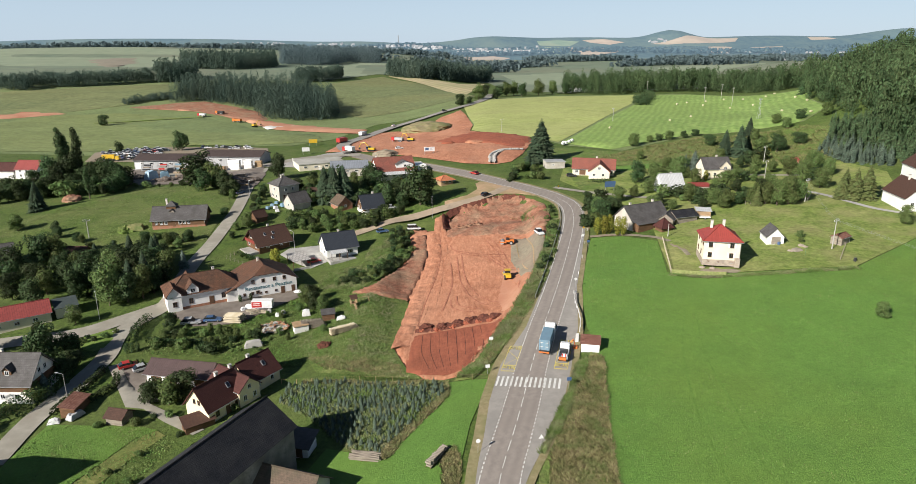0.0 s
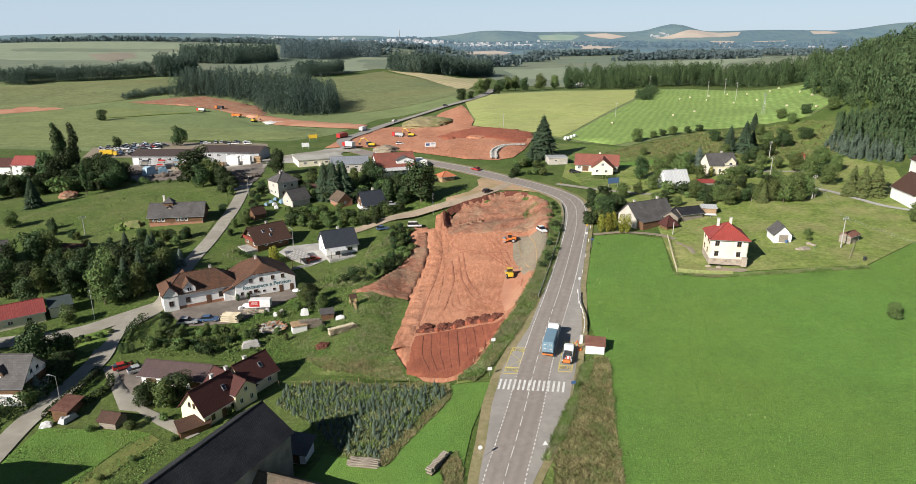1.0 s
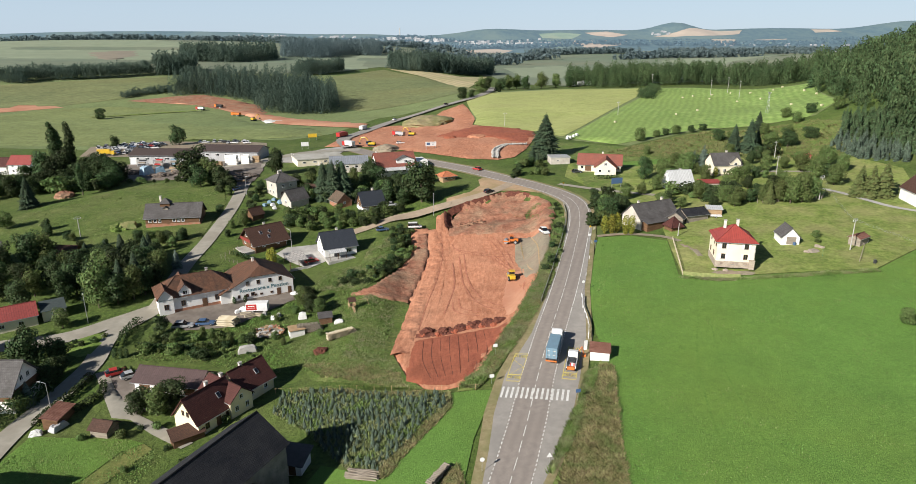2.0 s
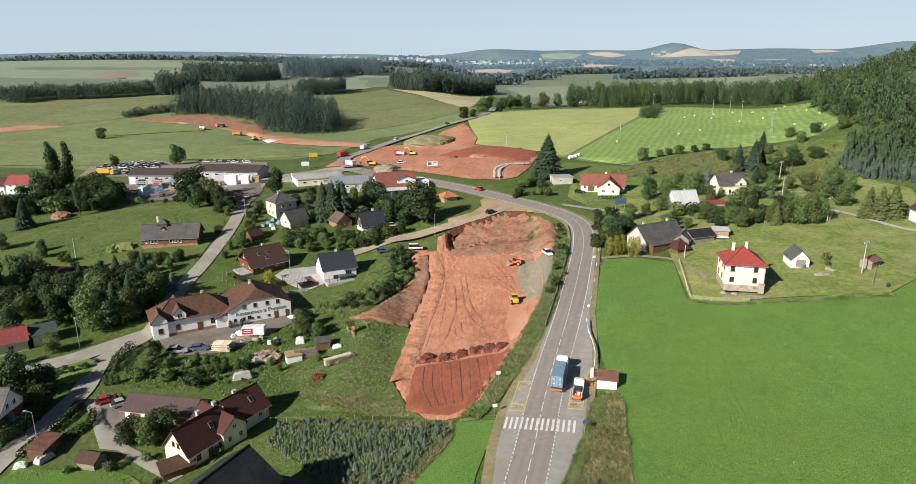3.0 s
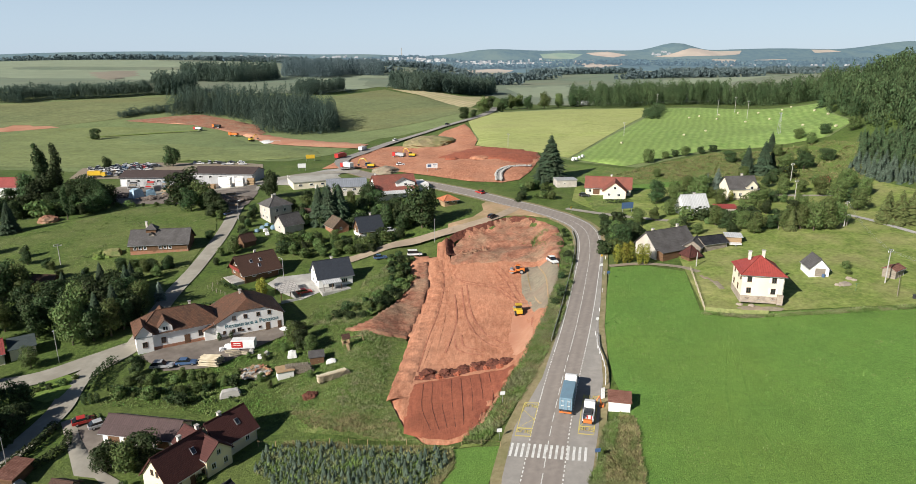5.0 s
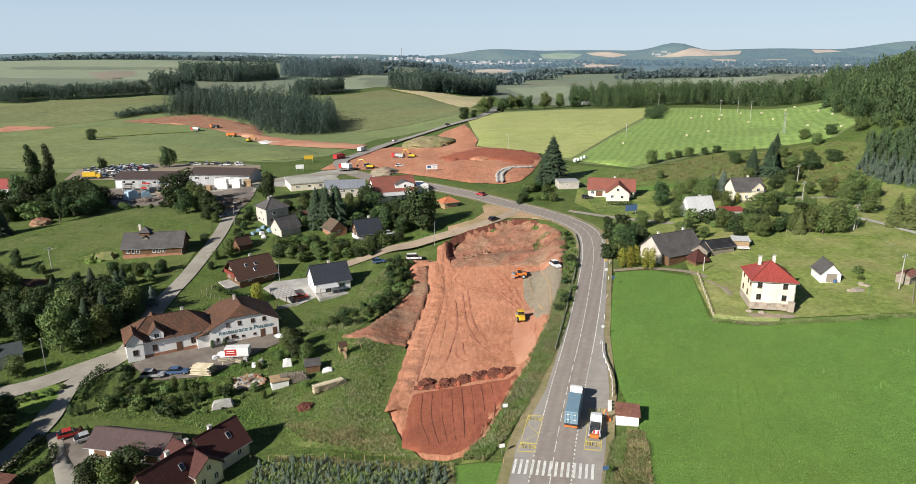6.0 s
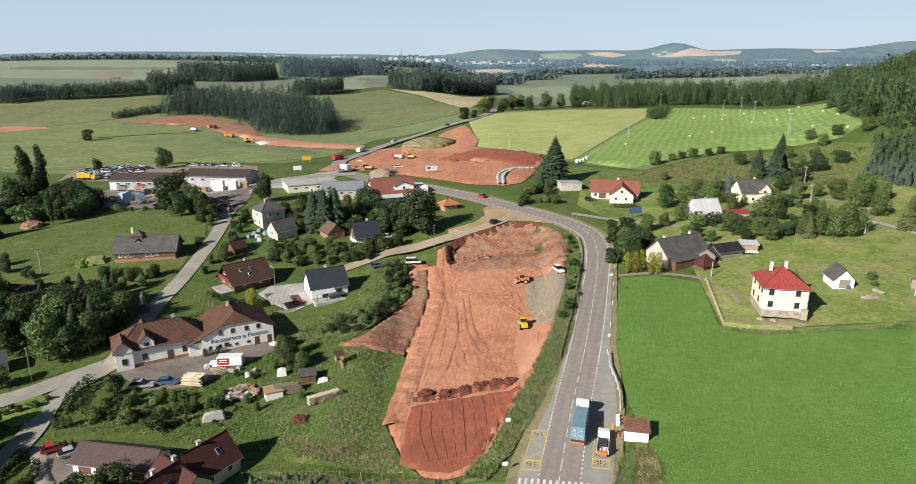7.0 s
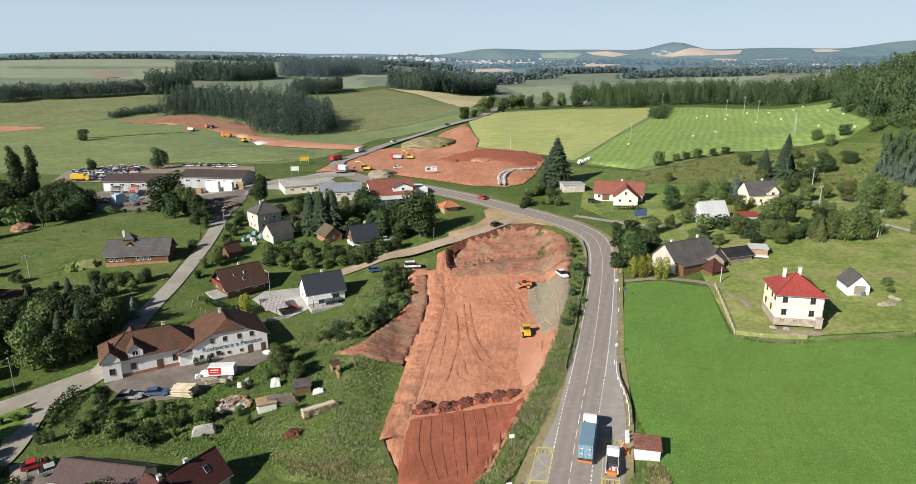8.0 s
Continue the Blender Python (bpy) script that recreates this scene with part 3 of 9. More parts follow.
drape("field_hay", [(8, 540), (30, 595), (97, 627), (167, 602), (143, 526), (58, 356), (45.5, 373), (16, 397), (11, 407), (13.5, 433), (10, 487)], HAYFIELD, 12, 0.6, label="yellow green mown field")
drape("field_bales", [(144, 519), (172, 598), (206, 572), (250, 465), (230, 423), (199, 347), (178, 333), (134, 360), (80, 326), (58.6, 353)], BALEFIELD, 12, 0.6, label="green hay meadow with mown rows")
drape("field_left", [(-170, 208), (-160, 250), (-128, 282), (-100, 278), (-88, 245), (-86, 214), (-100, 203), (-130, 205)], PADDOCK, 6, 0.07, label="grazed grass round the timber house")
drape("rough_slope", [(-37, 140), (-30, 126), (-12, 119.5), (-6, 117), (-10, 124), (-14.6, 139), (-13, 150), (-11, 164), (-14, 170), (-26, 170.5), (-34, 160)], ROUGH, 4, 0.06, label="rough uncut grass with pale seed heads")
drape("bank_grass", [(-41, 176), (-27, 173), (-21, 182), (-14, 201), (-17, 216), (-28, 208), (-29, 192), (-39, 188)], ROUGH, 4, 0.07, label="overgrown grassy bank")
drape("hill_scrub", [(62.0, 299.8), (84, 318), (132, 352), (176, 326), (185.4, 299.1), (157.0, 265.3), (127.7, 280.3), (99.0, 289.1), (79.4, 283.2)], ROUGH, 8, 0.1, label="dry rough grass below the hill")
TRACK = mat("pressed_grass", (0.074, 0.152, 0.023), (0.142, 0.246, 0.050), 1.5, bump=0.5, dist=0.2)
for pts in ([(39.5, 66), (41.2, 84.6), (43.1, 100.5), (47.2, 118.9), (53.8, 137.4)], [(46.4, 65.4), (47.6, 82.9), (49.4, 98.3), (51.0, 116.3), (55.7, 136.2)], [(62.6, 59.1), (85.8, 77.0), (117.8, 119.2), (128.3, 145.3)], [(64.5, 58.0), (87.6, 76.0), (119.6, 118.2), (130.0, 144.3)]):
    strip("meadow_track", pts, -0.16, 0.16, TRACK, 0.10, 2.0, 1, label="thin dark wheel line pressed into the meadow")
drape("garden_strip", [(65.8, 284.4), (99.0, 289.1), (96.7, 280.6), (71.6, 274.6)], MEADOW, 6, 0.16)

# the building site
drape("site_soil", [(-7, 229), (-7, 219), (-12, 222), (-15.5, 220), (-15, 208), (-16, 196), (-20, 182), (-24, 173), (-16, 171.5), (-10.5, 170), (-12, 160), (-13.7, 150), (-14.2, 138), (-10.5, 126), (-6.6, 118), (-2, 116.5), (2.4, 117.6), (4.2, 121), (7.3, 129.3), (10.7, 136.6), (16.3, 150.4),
                    (21.7, 166.6), (27.6, 186.3), (30.3, 199), (30.8, 208), (15, 213), (-2, 215), (-3, 232)], SOIL, 1.6, 0.14, label="graded red sandy soil with wheel ruts", relief=rut, skirt=0.5)
drape("site_pit", [(-10, 122), (-6.5, 119.2), (-2, 117.5), (2.2, 118.8), (6.6, 129), (10, 137), (12.4, 143), (6, 144.6), (-10, 144.5), (-11, 135)], SOIL_DARK, 1.6, 0.30, label="damp dark red soil in the cut", relief=lambda x, y: rut(x, y) * 0.5)
drape("site_spoil", [(-29.5, 171), (-23.3, 175.1), (-16.1, 191.9), (-13.5, 204.3), (-13.4, 216), (-9.5, 216), (-8.6, 200), (-10.0, 186), (-12.0, 174.5), (-13.0, 169.4), (-14.4, 169.1), (-20.8, 167.7)], CLEARED, 0.9, 0.50, label="loose tipped red soil", relief=lambda x, y: clods(x, y) * 0.5, skirt=0.3)
drape("site_far_end", [(-2, 229), (3, 236), (10.5, 239.6), (18.3, 243), (25, 241.8), (30.5, 236.5), (33.5, 229), (33.5, 214), (31.5, 205), (15, 210), (-2.5, 212)], CLEARED, 1.1, 0.5, label="half cleared red soil with weeds", relief=clods)
drape("site_haulage", [(15.2, 180), (21, 180), (18.6, 165), (16.4, 150), (13.6, 147.8), (10.8, 148.4), (11.2, 156)], SOIL_PALE, 1.6, 0.26, label="tan trodden soil beside the hardcore", relief=lambda x, y: rut(x, y) * 0.6)
drape("site_hardcore", [(19.2, 206), (28.2, 202), (29, 191), (25.2, 172), (21.5, 167), (18.2, 171), (17.6, 186)], GRAVEL, 1.6, 0.30, label="rolled grey brown hardcore layer", relief=lambda x, y: rut(x, y) * 0.4)
drape("site_upper", [(-72, 356), (-68, 405), (-53, 446), (-24, 440), (-10, 496), (5.5, 519), (9, 487), (12.5, 433), (10, 406), (16, 396), (44, 375), (43.5, 356), (34, 318), (27, 300), (19, 295), (5, 300), (-7, 311), (-18, 322), (-30, 335), (-45, 350), (-58, 356)],
      SOIL, 3.5, 0.5, label="wide field of graded red soil", relief=lambda x, y: clods(x * 0.5, y * 0.25) * 1.1)
drape("site_cut", [(4, 392), (16, 396), (30, 385), (44, 374), (43, 357), (35, 334), (22, 348), (6, 356), (-12, 368)], SOIL_DARK, 3.5, 0.85, relief=lambda x, y: clods(x * 0.5, y * 0.25) * 1.1, label="freshly cut red soil face")
drape("site_left", [(-298, 599), (-262, 622), (-240, 630), (-203, 606), (-175, 584), (-156, 545), (-160, 534), (-198, 560), (-232, 584)], CLEARED, 10, 0.6, label="stripped dark red earth")
drape("site_track", [(-298, 597), (-231, 582), (-205, 566), (-171, 530), (-151, 503), (-132, 479), (-90, 459), (-66, 446), (-62, 466), (-96, 491), (-127, 510), (-158, 537), (-196, 561), (-240, 588)], SOIL_PALE, 10, 1.3, label="pale red haul road")
drape("site_sheet", [(-148, 498), (-133, 511), (-123, 500), (-139, 481)], PAINT, 6, 1.1, label="white membrane spread on the soil")

# wheel tracks and the berm along the pit
for k, pts in enumerate(([(-6, 226), (-5, 205), (-6, 185), (-7.5, 165), (-9.5, 150)], [(-4, 226), (-3, 205), (-4, 185), (-5.5, 165), (-7.5, 150)])):
    strip("haul_track", pts, -0.9, 0.9, SOIL, 0.18, 0.8, 3, label="pale packed wheel track in the soil", relief=rut)
for pts in ([(-1.3, 206), (0, 202), (3, 199), (9, 195.5), (17, 192)], [(-0.6, 203), (2, 198.6), (9, 193.6), (17, 190)], [(10.4, 193), (12.6, 187.5), (15.2, 181.5)], [(11.6, 193), (13.8, 187.5), (16.4, 181.5)], [(-0.8, 166), (-0.4, 159), (2.4, 154.6), (6, 152.6)], [(0.8, 166), (1.2, 160), (3.4, 156.6), (6.6, 154.6)], [(11, 206), (14, 195), (15.5, 184)], [(12.5, 207), (15.5, 196), (17, 185)], [(1, 196), (2, 178), (5, 163), (10, 155), (14, 156)], [(2.5, 197), (3.5, 179), (6.5, 165), (11, 157), (15, 158)],
            [(17, 168), (15, 158), (12, 152)], [(18.4, 167), (16.5, 157), (13.5, 150)], [(-1, 192), (-0.5, 175), (-3, 158)]):
    strip("wheel_rut", pts, -0.2, 0.2, RUT, 0.24, 0.8, 1, label="dark wheel rut in the red soil", relief=rut)
for k in range(8):
    x = -7.5 + k * 2.0
    strip("roller_mark", [(x, 143), (x + 0.3, 132), (x * 0.75 + 0.6, 121.5)], -0.06, 0.06, SOIL_HEAP, 0.325, 0.8, 1, label="dark line left by the roller", relief=lambda x, y: rut(x, y) * 0.5)


def berm(name, pts, w, h, material, label, seed):
    """A loose ridge of soil along a line."""
    line = smooth_line(pts, 0.5)
    bm = bmesh.new()
    prev = None
    for i, p in enumerate(line):
        d = (line[min(i + 1, len(line) - 1)] - line[max(i - 1, 0)]).normalized()
        side = Vector((d.y, -d.x, 0))
        cur = []
        for k in range(9):
            u = k / 4 - 1
            q = p + side * u * w / 2
            n = noise.noise(Vector((q.x * 0.3, q.y * 0.3, seed))) * 1.5 + noise.noise(Vector((q.x * 1.1, q.y * 1.1, seed))) * 1.1 + noise.noise(Vector((q.x * 3, q.y * 3, seed))) * 0.5
            n = max(n, -1.1)
            cur.append(bm.verts.new((q.x, q.y, ground_z(q.x, q.y) + max(0, (1 - u * u)) * h * (1 + n) - (0.2 if k in (0, 8) else 0) + 0.1)))
        if prev:
            for k in range(8):
                bm.faces.new((prev[k], prev[k + 1], cur[k + 1], cur[k]))
        prev = cur
    for f in bm.faces:
        f.smooth = True
    return single(name, bm, material, pose(0, 0, 0), label, kind="structure")


berm("soil_berm_heaps", [(-9.5, 146.6), (-3, 145.6), (4, 146.2), (10, 146.2)], 2.2, 0.45, SOIL_HEAP, "dug dark soil between the heaps", 3)
berm("soil_bench", [(-7.2, 216), (-6.4, 198.5), (-8.0, 181.6), (-10.2, 165.8), (-11.8, 148.8), (-12.4, 137.0)], 5.4, 0.32, SOIL, "pushed-up bench of red soil along the site", 6)
strip("bench_foot", [(-5.0, 216), (-4.2, 198.5), (-5.6, 181.6), (-7.8, 165.8), (-9.2, 150)], -0.13, 0.13, RUT, 0.26, 0.8, 1, label="dark groove at the foot of the bench", relief=rut)
berm("soil_edge_east", [(4.4, 121), (7.4, 129.3), (10.8, 136.6), (16.4, 150.4), (21.8, 166.6)], 1.0, 0.25, SOIL_PALE, "crumbled pale edge of the cut", 4)

# hole walls: the darkest soil colour paints in the shade on the cut faces
strip("pit_wall", [(-3.0, 231.6), (2.2, 235.4), (10.9, 239.2), (18.2, 242.4), (24.0, 241.8), (27.5, 239.6)], -0.3, 1.2, SOIL_HEAP, 0.45, 0.7, 6, label="steep red soil wall of the dug hole, its shade painted dark", relief=lambda x, y: clods(x * 2, y * 2) * 0.6)
strip("pit_wall_west", [(-2.2, 230.5), (-2.0, 225), (-1.6, 219)], -0.8, 2.2, SOIL_HEAP, 0.7, 0.7, 6, label="red soil side of the dug hole, its shade painted dark", relief=lambda x, y: clods(x * 2, y * 2) * 0.6)
for pts in ([(20.6, 203.5), (20.3, 188), (21.2, 172)], [(24.2, 203), (24.6, 190), (22.8, 171)]):
    strip("roller_seam", pts, -0.15, 0.15, DIRT, 0.36, 1.0, 1, label="seam between rolled strips of hardcore", relief=lambda x, y: rut(x, y) * 0.4)

# roads
ROAD = [(-14, -90), (-1, 28), (2.8, 58), (7.0, 82), (9.9, 93), (12.6, 103), (15.8, 116), (20.3, 132.3), (26.9, 154.5), (33.9, 180.7), (40.3, 207.4), (42.0, 225.9), (37.6, 239),
        (28.8, 251.3), (17.9, 263.8), (5.9, 278.4), (-6, 291), (-21, 307), (-41, 327), (-57, 348)]
ROAD_L = [-3.7, -3.7, -3.7, -3.6, -4.8, -6.1, -6.3, -3.9, -3.7, -3.7, -3.9, -3.9, -3.9, -3.9, -3.9, -3.9, -3.9, -3.9, -3.9, -3.9]
ROAD_R = [3.8, 3.8, 3.8, 3.9, 5.8, 7.3, 7.9, 7.7, 4.9, 4.2, 3.9, 3.9, 3.9, 3.9, 3.9, 3.9, 3.9, 3.9, 3.9, 3.9]
road = strip("road", ROAD, ROAD_L, ROAD_R, ASPHALT, 0.16, cross=4, label="grey asphalt main road with bus bays")
strip("carriageway", ROAD, -3.3, 3.3, LANE_ASPHALT, 0.166, cross=4, label="worn brown grey driving lanes", parent=road, kind="")
strip("road_far", [(-57, 348), (-66, 383), (-60, 417), (-42, 475), (-13, 517), (11, 546), (27, 590), (38, 660)], -4, 4, ASPHALT, 0.9, 6, label="asphalt road climbing away past the site")
strip("road_town", [(-50, 342), (-68, 341), (-82, 334), (-97, 318), (-120, 306), (-140, 308)], -4, 4, OLD_ROAD, 0.3, 4, label="side road to the yards")
side_road = strip("side_road", [(-83, 98), (-84, 112), (-82.5, 124), (-81.8, 136), (-84, 149), (-79.5, 163), (-81.5, 178), (-83, 196), (-83, 214), (-84.5, 244), (-90, 280), (-93, 312)], -2.4, 2.4, OLD_ROAD, 0.1, label="narrow pale village road")
strip("side_road_west", [(-160, 128), (-130, 136), (-110, 143), (-95, 147.5), (-86, 156), (-78, 165)], -2.8, 2.8, OLD_ROAD, 0.11, label="narrow pale village road")
strip("lane", [(-36, 219), (-31, 222), (-20.5, 228.5), (-8, 234), (4, 238.5), (14, 245), (22, 254)], -2.2, 2.2, LANE_DIRT, 0.2, label="pale lane above the site")
drape("junction_apron", [(9, 262), (13, 267), (18.5, 264), (26.6, 254), (33.5, 245), (37.5, 236), (38, 229), (35.6, 232), (31.4, 240), (24.5, 244.2), (15.5, 245.4), (6.5, 240.5), (-3.5, 236.3), (-3.5, 241.6), (5.3, 246.6), (9.5, 253.7)], DIRT, 2, 0.15, label="dusty junction apron")
strip("path", [(42.6, 191.5), (51.7, 191.6), (60.8, 187.1), (64.4, 182.0)], -0.9, 0.9, GRAVEL, 0.12, label="thin gravel path to the garden")
strip("drive", [(40.0, 250.8), (45.9, 246.5), (52.8, 241.6), (62.3, 235.6), (71.0, 229.9)], -1.3, 1.3, OLD_ROAD, 0.14, label="pale drive to the farmhouse")
strip("hill_lane", [(97.8, 256.7), (116.6, 255.1), (138.4, 248.3)], -1.2, 1.2, OLD_ROAD, 0.14, label="narrow lane along the gardens")
strip("house_path", [(125.2, 226.3), (129.3, 217.6), (131.9, 208.0), (134.6, 198.6), (139.7, 191.4)], -1.0, 1.0, PAVING, 0.16, label="pale path to the white house")
drape("bank_east", [(4, 113.5), (8.0, 120), (12.6, 129.5), (16.8, 139), (20.6, 148.3), (26, 165), (31, 183.4), (34, 200), (35.8, 212), (31.2, 209), (30.6, 199), (27.9, 186.3), (22, 166.6), (16.6, 150.4), (11, 136.6), (7.6, 129.3), (4.5, 121), (2.6, 117.4), (0, 114)], BANK, 2, 0.16, label="lush green grassy road bank")
YARD = mat("oily_yard", (0.16, 0.135, 0.115), (0.23, 0.20, 0.17), 0.5, (0.13, 0.11, 0.095), 0.15, bump=0.4, dist=0.04, detail=8)
drape("yard_parking", [(-79.1, 132.2), (-77.2, 133.7), (-72.2, 126.9), (-63.3, 117.7), (-54.3, 112.0), (-47.9, 107.4), (-49.5, 105.7), (-57.3, 110.8), (-63.5, 115.6), (-67.5, 116.3), (-75.1, 126.8)], OLD_ROAD, 2, 0.15, label="pale concrete drive to the yellow house")
drape("car_parking", [(-77.5, 134.6), (-68.1, 129.6), (-60, 126), (-58, 119), (-63.9, 117.7), (-70.7, 125.2), (-75.3, 131.2)], YARD, 2, 0.10, label="dark asphalt parking before the garage")
drape("yard_restaurant", [(-76, 158.5), (-72, 163), (-62.5, 168.5), (-47, 177.2), (-43, 172.5), (-49, 165.5), (-56.5, 154.5), (-67.3, 152.2)], YARD, 3, 0.13, label="brown grey parking yard before the restaurant")
drape("yard_house", [(-56, 208), (-46, 211), (-44, 205), (-41, 197), (-45.5, 192), (-52, 197), (-58, 203)], PAVING, 3, 0.14, label="pale concrete yard")
drape("yard_works", [(-97, 316), (-86, 326), (-70, 352), (-62, 356), (-57, 348), (-60, 330), (-63, 303), (-80, 312)], PAVING, 6, 0.22, label="wide pale concrete works yard")
drape("car_lot", [(-204, 352), (-214, 382), (-186, 402), (-128, 396), (-112, 386), (-100, 345), (-128, 340), (-170, 350)], GRAVEL, 8, 0.25, label="gravel lot full of parked cars")
drape("works_yard", [(-166, 330), (-168, 318), (-150, 288), (-122, 284), (-104, 276), (-90, 262), (-86, 276), (-88, 296), (-95, 318), (-104, 330), (-124, 334)], YARD, 6, 0.25, label="dark yard before the warehouse")
VL = [q - w for q, w in zip(ROAD_L, (1.6, 1.6, 1.6, 1.7, 1.8, 1.8, 1.6, 2.2, 1.9, 1.4, 1.2, 1.2, 1.2, 1.2, 1.2, 1.2, 1.2, 1.2, 1.2, 1.2))]
strip("verge_left", ROAD, VL, [q + 0.05 for q in ROAD_L], VERGE, 0.13, cross=2, label="brown mown verge along the road")
strip("verge_right_edge", ROAD, [q - 0.05 for q in ROAD_R], [q + 1.3 for q in ROAD_R], VERGE, 0.12, cross=2, label="brown mown verge along the road")
drape("verge_right", [(11.5, 72), (13.4, 84), (17, 92), (20.5, 100), (24, 110), (28.5, 120), (31, 118), (27.5, 100), (25, 81), (24.5, 68)], ROUGH, 3, 0.08, label="tall dry grass on the verge")
strip("stone_channel", [(34, 328.5), (28, 327.5), (23.8, 324.5), (19.2, 313.5), (18, 297)], -1.3, 1.3, CONCRETE, 0.9, 1.5, 3, label="pale stone-lined drainage channel in the soil")
DRYLAWN = mat("drying_grass", (0.120, 0.140, 0.036), (0.210, 0.205, 0.070), 1.2, (0.110, 0.150, 0.034), 0.2, bump=0.6, dist=0.2, detail=9, patches=((0.5, 0.2), (2.0, 0.2)))
stone_rng = random.Random(17)
chan = smooth_line([(34, 328.5), (28, 327.5), (23.8, 324.5), (19.2, 313.5), (18, 297)], 0.9)
for k, p in enumerate(chan):
    for q in (-1.2, 1.2):
        bm = boxes((-0.5, -0.35, -0.3, 0.5, 0.35, 0.45), bevel=0.12)
        o = single("channel_stone", bm, CONCRETE, pose(p.x + q + stone_rng.uniform(-0.3, 0.3), p.y + stone_rng.uniform(-0.3, 0.3), ground_z(p.x, p.y) + 0.95, stone_rng.uniform(-15, 15), stone_rng.uniform(-15, 15), stone_rng.uniform(0, 180)), "rough pale stone lining the drainage channel", "stone", "channel stones")
drape("lawn_corner", [(-80.5, 90), (-80.6, 103.4), (-79.8, 110.6), (-70.8, 110.0), (-61.0, 109.3), (-57.2, 108.0), (-60.4, 105.6), (-65.5, 92), (-67, 84), (-78, 84)], MEADOW, 4, 0.07, label="bright green mown meadow below the house")
drape("mown_strip", [(-65.2, 92), (-60.0, 105.6), (-57.2, 107.8), (-54.8, 106), (-58.5, 98), (-61, 90), (-64, 84), (-67, 84)], DRYLAWN, 3, 0.08, label="strip of drying mown grass")
drape("orchard_grass", [(-1.0, 114), (7.2, 112.6), (5.3, 106), (3.0, 98), (1.3, 88), (-0.7, 76), (-30, 76), (-22, 96), (-11.5, 90.5), (-7.5, 97.3), (-0.8, 108.2)], MEADOW, 3, 0.07, label="lush green grass beside the plantation")
drape("road_island", [(-90.8, 140.5), (-86.2, 138.9), (-84.2, 140.5), (-84.0, 145), (-85.6, 148.8), (-88.0, 150), (-92, 146.5)], LAWN, 1.5, 0.16, label="grassed island in the road fork")
drape("house_dirt", [(62.8, 180), (64.5, 180.5), (66.9, 174), (66.3, 168.5), (64.8, 168.8), (65, 174)], GRAVEL, 1.2, 0.1, label="bare trodden dirt beside the villa")
drape("house_rubble", [(63.6, 157.6), (66, 156.4), (73, 154.6), (74.5, 155.6), (73, 157.2), (66.4, 159.4)], GRAVEL, 1.2, 0.1, label="pale rubble and dirt before the villa")

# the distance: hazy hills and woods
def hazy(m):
    """Paints in the air between: a faint blue emission on what lies kilometres away."""
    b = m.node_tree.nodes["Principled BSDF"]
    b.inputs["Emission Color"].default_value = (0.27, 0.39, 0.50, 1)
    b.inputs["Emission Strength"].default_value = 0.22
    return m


# haze painted in: bluish base colours here, plus the emission from hazy()
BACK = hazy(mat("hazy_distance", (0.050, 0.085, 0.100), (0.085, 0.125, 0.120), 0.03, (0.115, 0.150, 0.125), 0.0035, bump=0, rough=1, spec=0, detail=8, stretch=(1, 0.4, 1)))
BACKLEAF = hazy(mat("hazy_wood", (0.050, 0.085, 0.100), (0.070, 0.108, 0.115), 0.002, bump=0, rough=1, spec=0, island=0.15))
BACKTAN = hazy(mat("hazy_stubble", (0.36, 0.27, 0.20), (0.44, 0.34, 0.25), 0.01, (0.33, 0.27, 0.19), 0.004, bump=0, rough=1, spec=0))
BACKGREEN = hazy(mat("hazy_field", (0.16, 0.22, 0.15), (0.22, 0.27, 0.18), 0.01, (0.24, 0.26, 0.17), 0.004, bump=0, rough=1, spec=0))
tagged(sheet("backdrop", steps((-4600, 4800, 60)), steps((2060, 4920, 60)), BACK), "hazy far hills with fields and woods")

# pasture and far grassland: greens shifted to blue, haze painted as base colour
HAZE_PASTURE = mat("pasture", (0.200, 0.245, 0.165), (0.245, 0.285, 0.190), 0.05, (0.225, 0.260, 0.175), 0.006, bump=0.3, dist=0.3, detail=8, patches=((0.02, 0.08),))
HAZE_GRASS = mat("far_grassland", (0.120, 0.165, 0.115), (0.170, 0.210, 0.140), 0.03, (0.190, 0.200, 0.135), 0.004, bump=0.3, dist=0.3, detail=8, patches=((0.02, 0.12),))
drape("far_grassland", [(-1900, 790), (-260, 790), (-160, 800), (-110, 935), (50, 945), (60, 760), (110, 690), (300, 640), (1900, 640), (1900, 2058), (-1900, 2058)], HAZE_GRASS, 60, 0.6, label="rolling grassland towards the hills")
drape("field_hillside", [(-1800, 1480), (-1700, 1760), (-1000, 1800), (-480, 1700), (-420, 1250), (-440, 1030), (-620, 1120), (-784, 1150), (-1200, 1300)], HAZE_PASTURE, 60, 0.9, label="pale green pasture on the far hillside")
drape("field_gap", [(-265, 1047), (-240, 1145), (-165, 1254), (-119, 905), (-142, 851), (-227, 925)], HAZE_PASTURE, 40, 0.9, label="pale green field between the woods")
drape("field_valley", [(71, 1280), (236, 1339), (215, 1039), (152, 863), (83, 898)], HAZE_PASTURE, 40, 0.9, label="pale green field beside the far road")
drape("field_east", [(300, 900), (520, 1000), (700, 1400), (420, 1300)], HAZE_PASTURE, 40, 0.9, label="pale green field behind the wood")
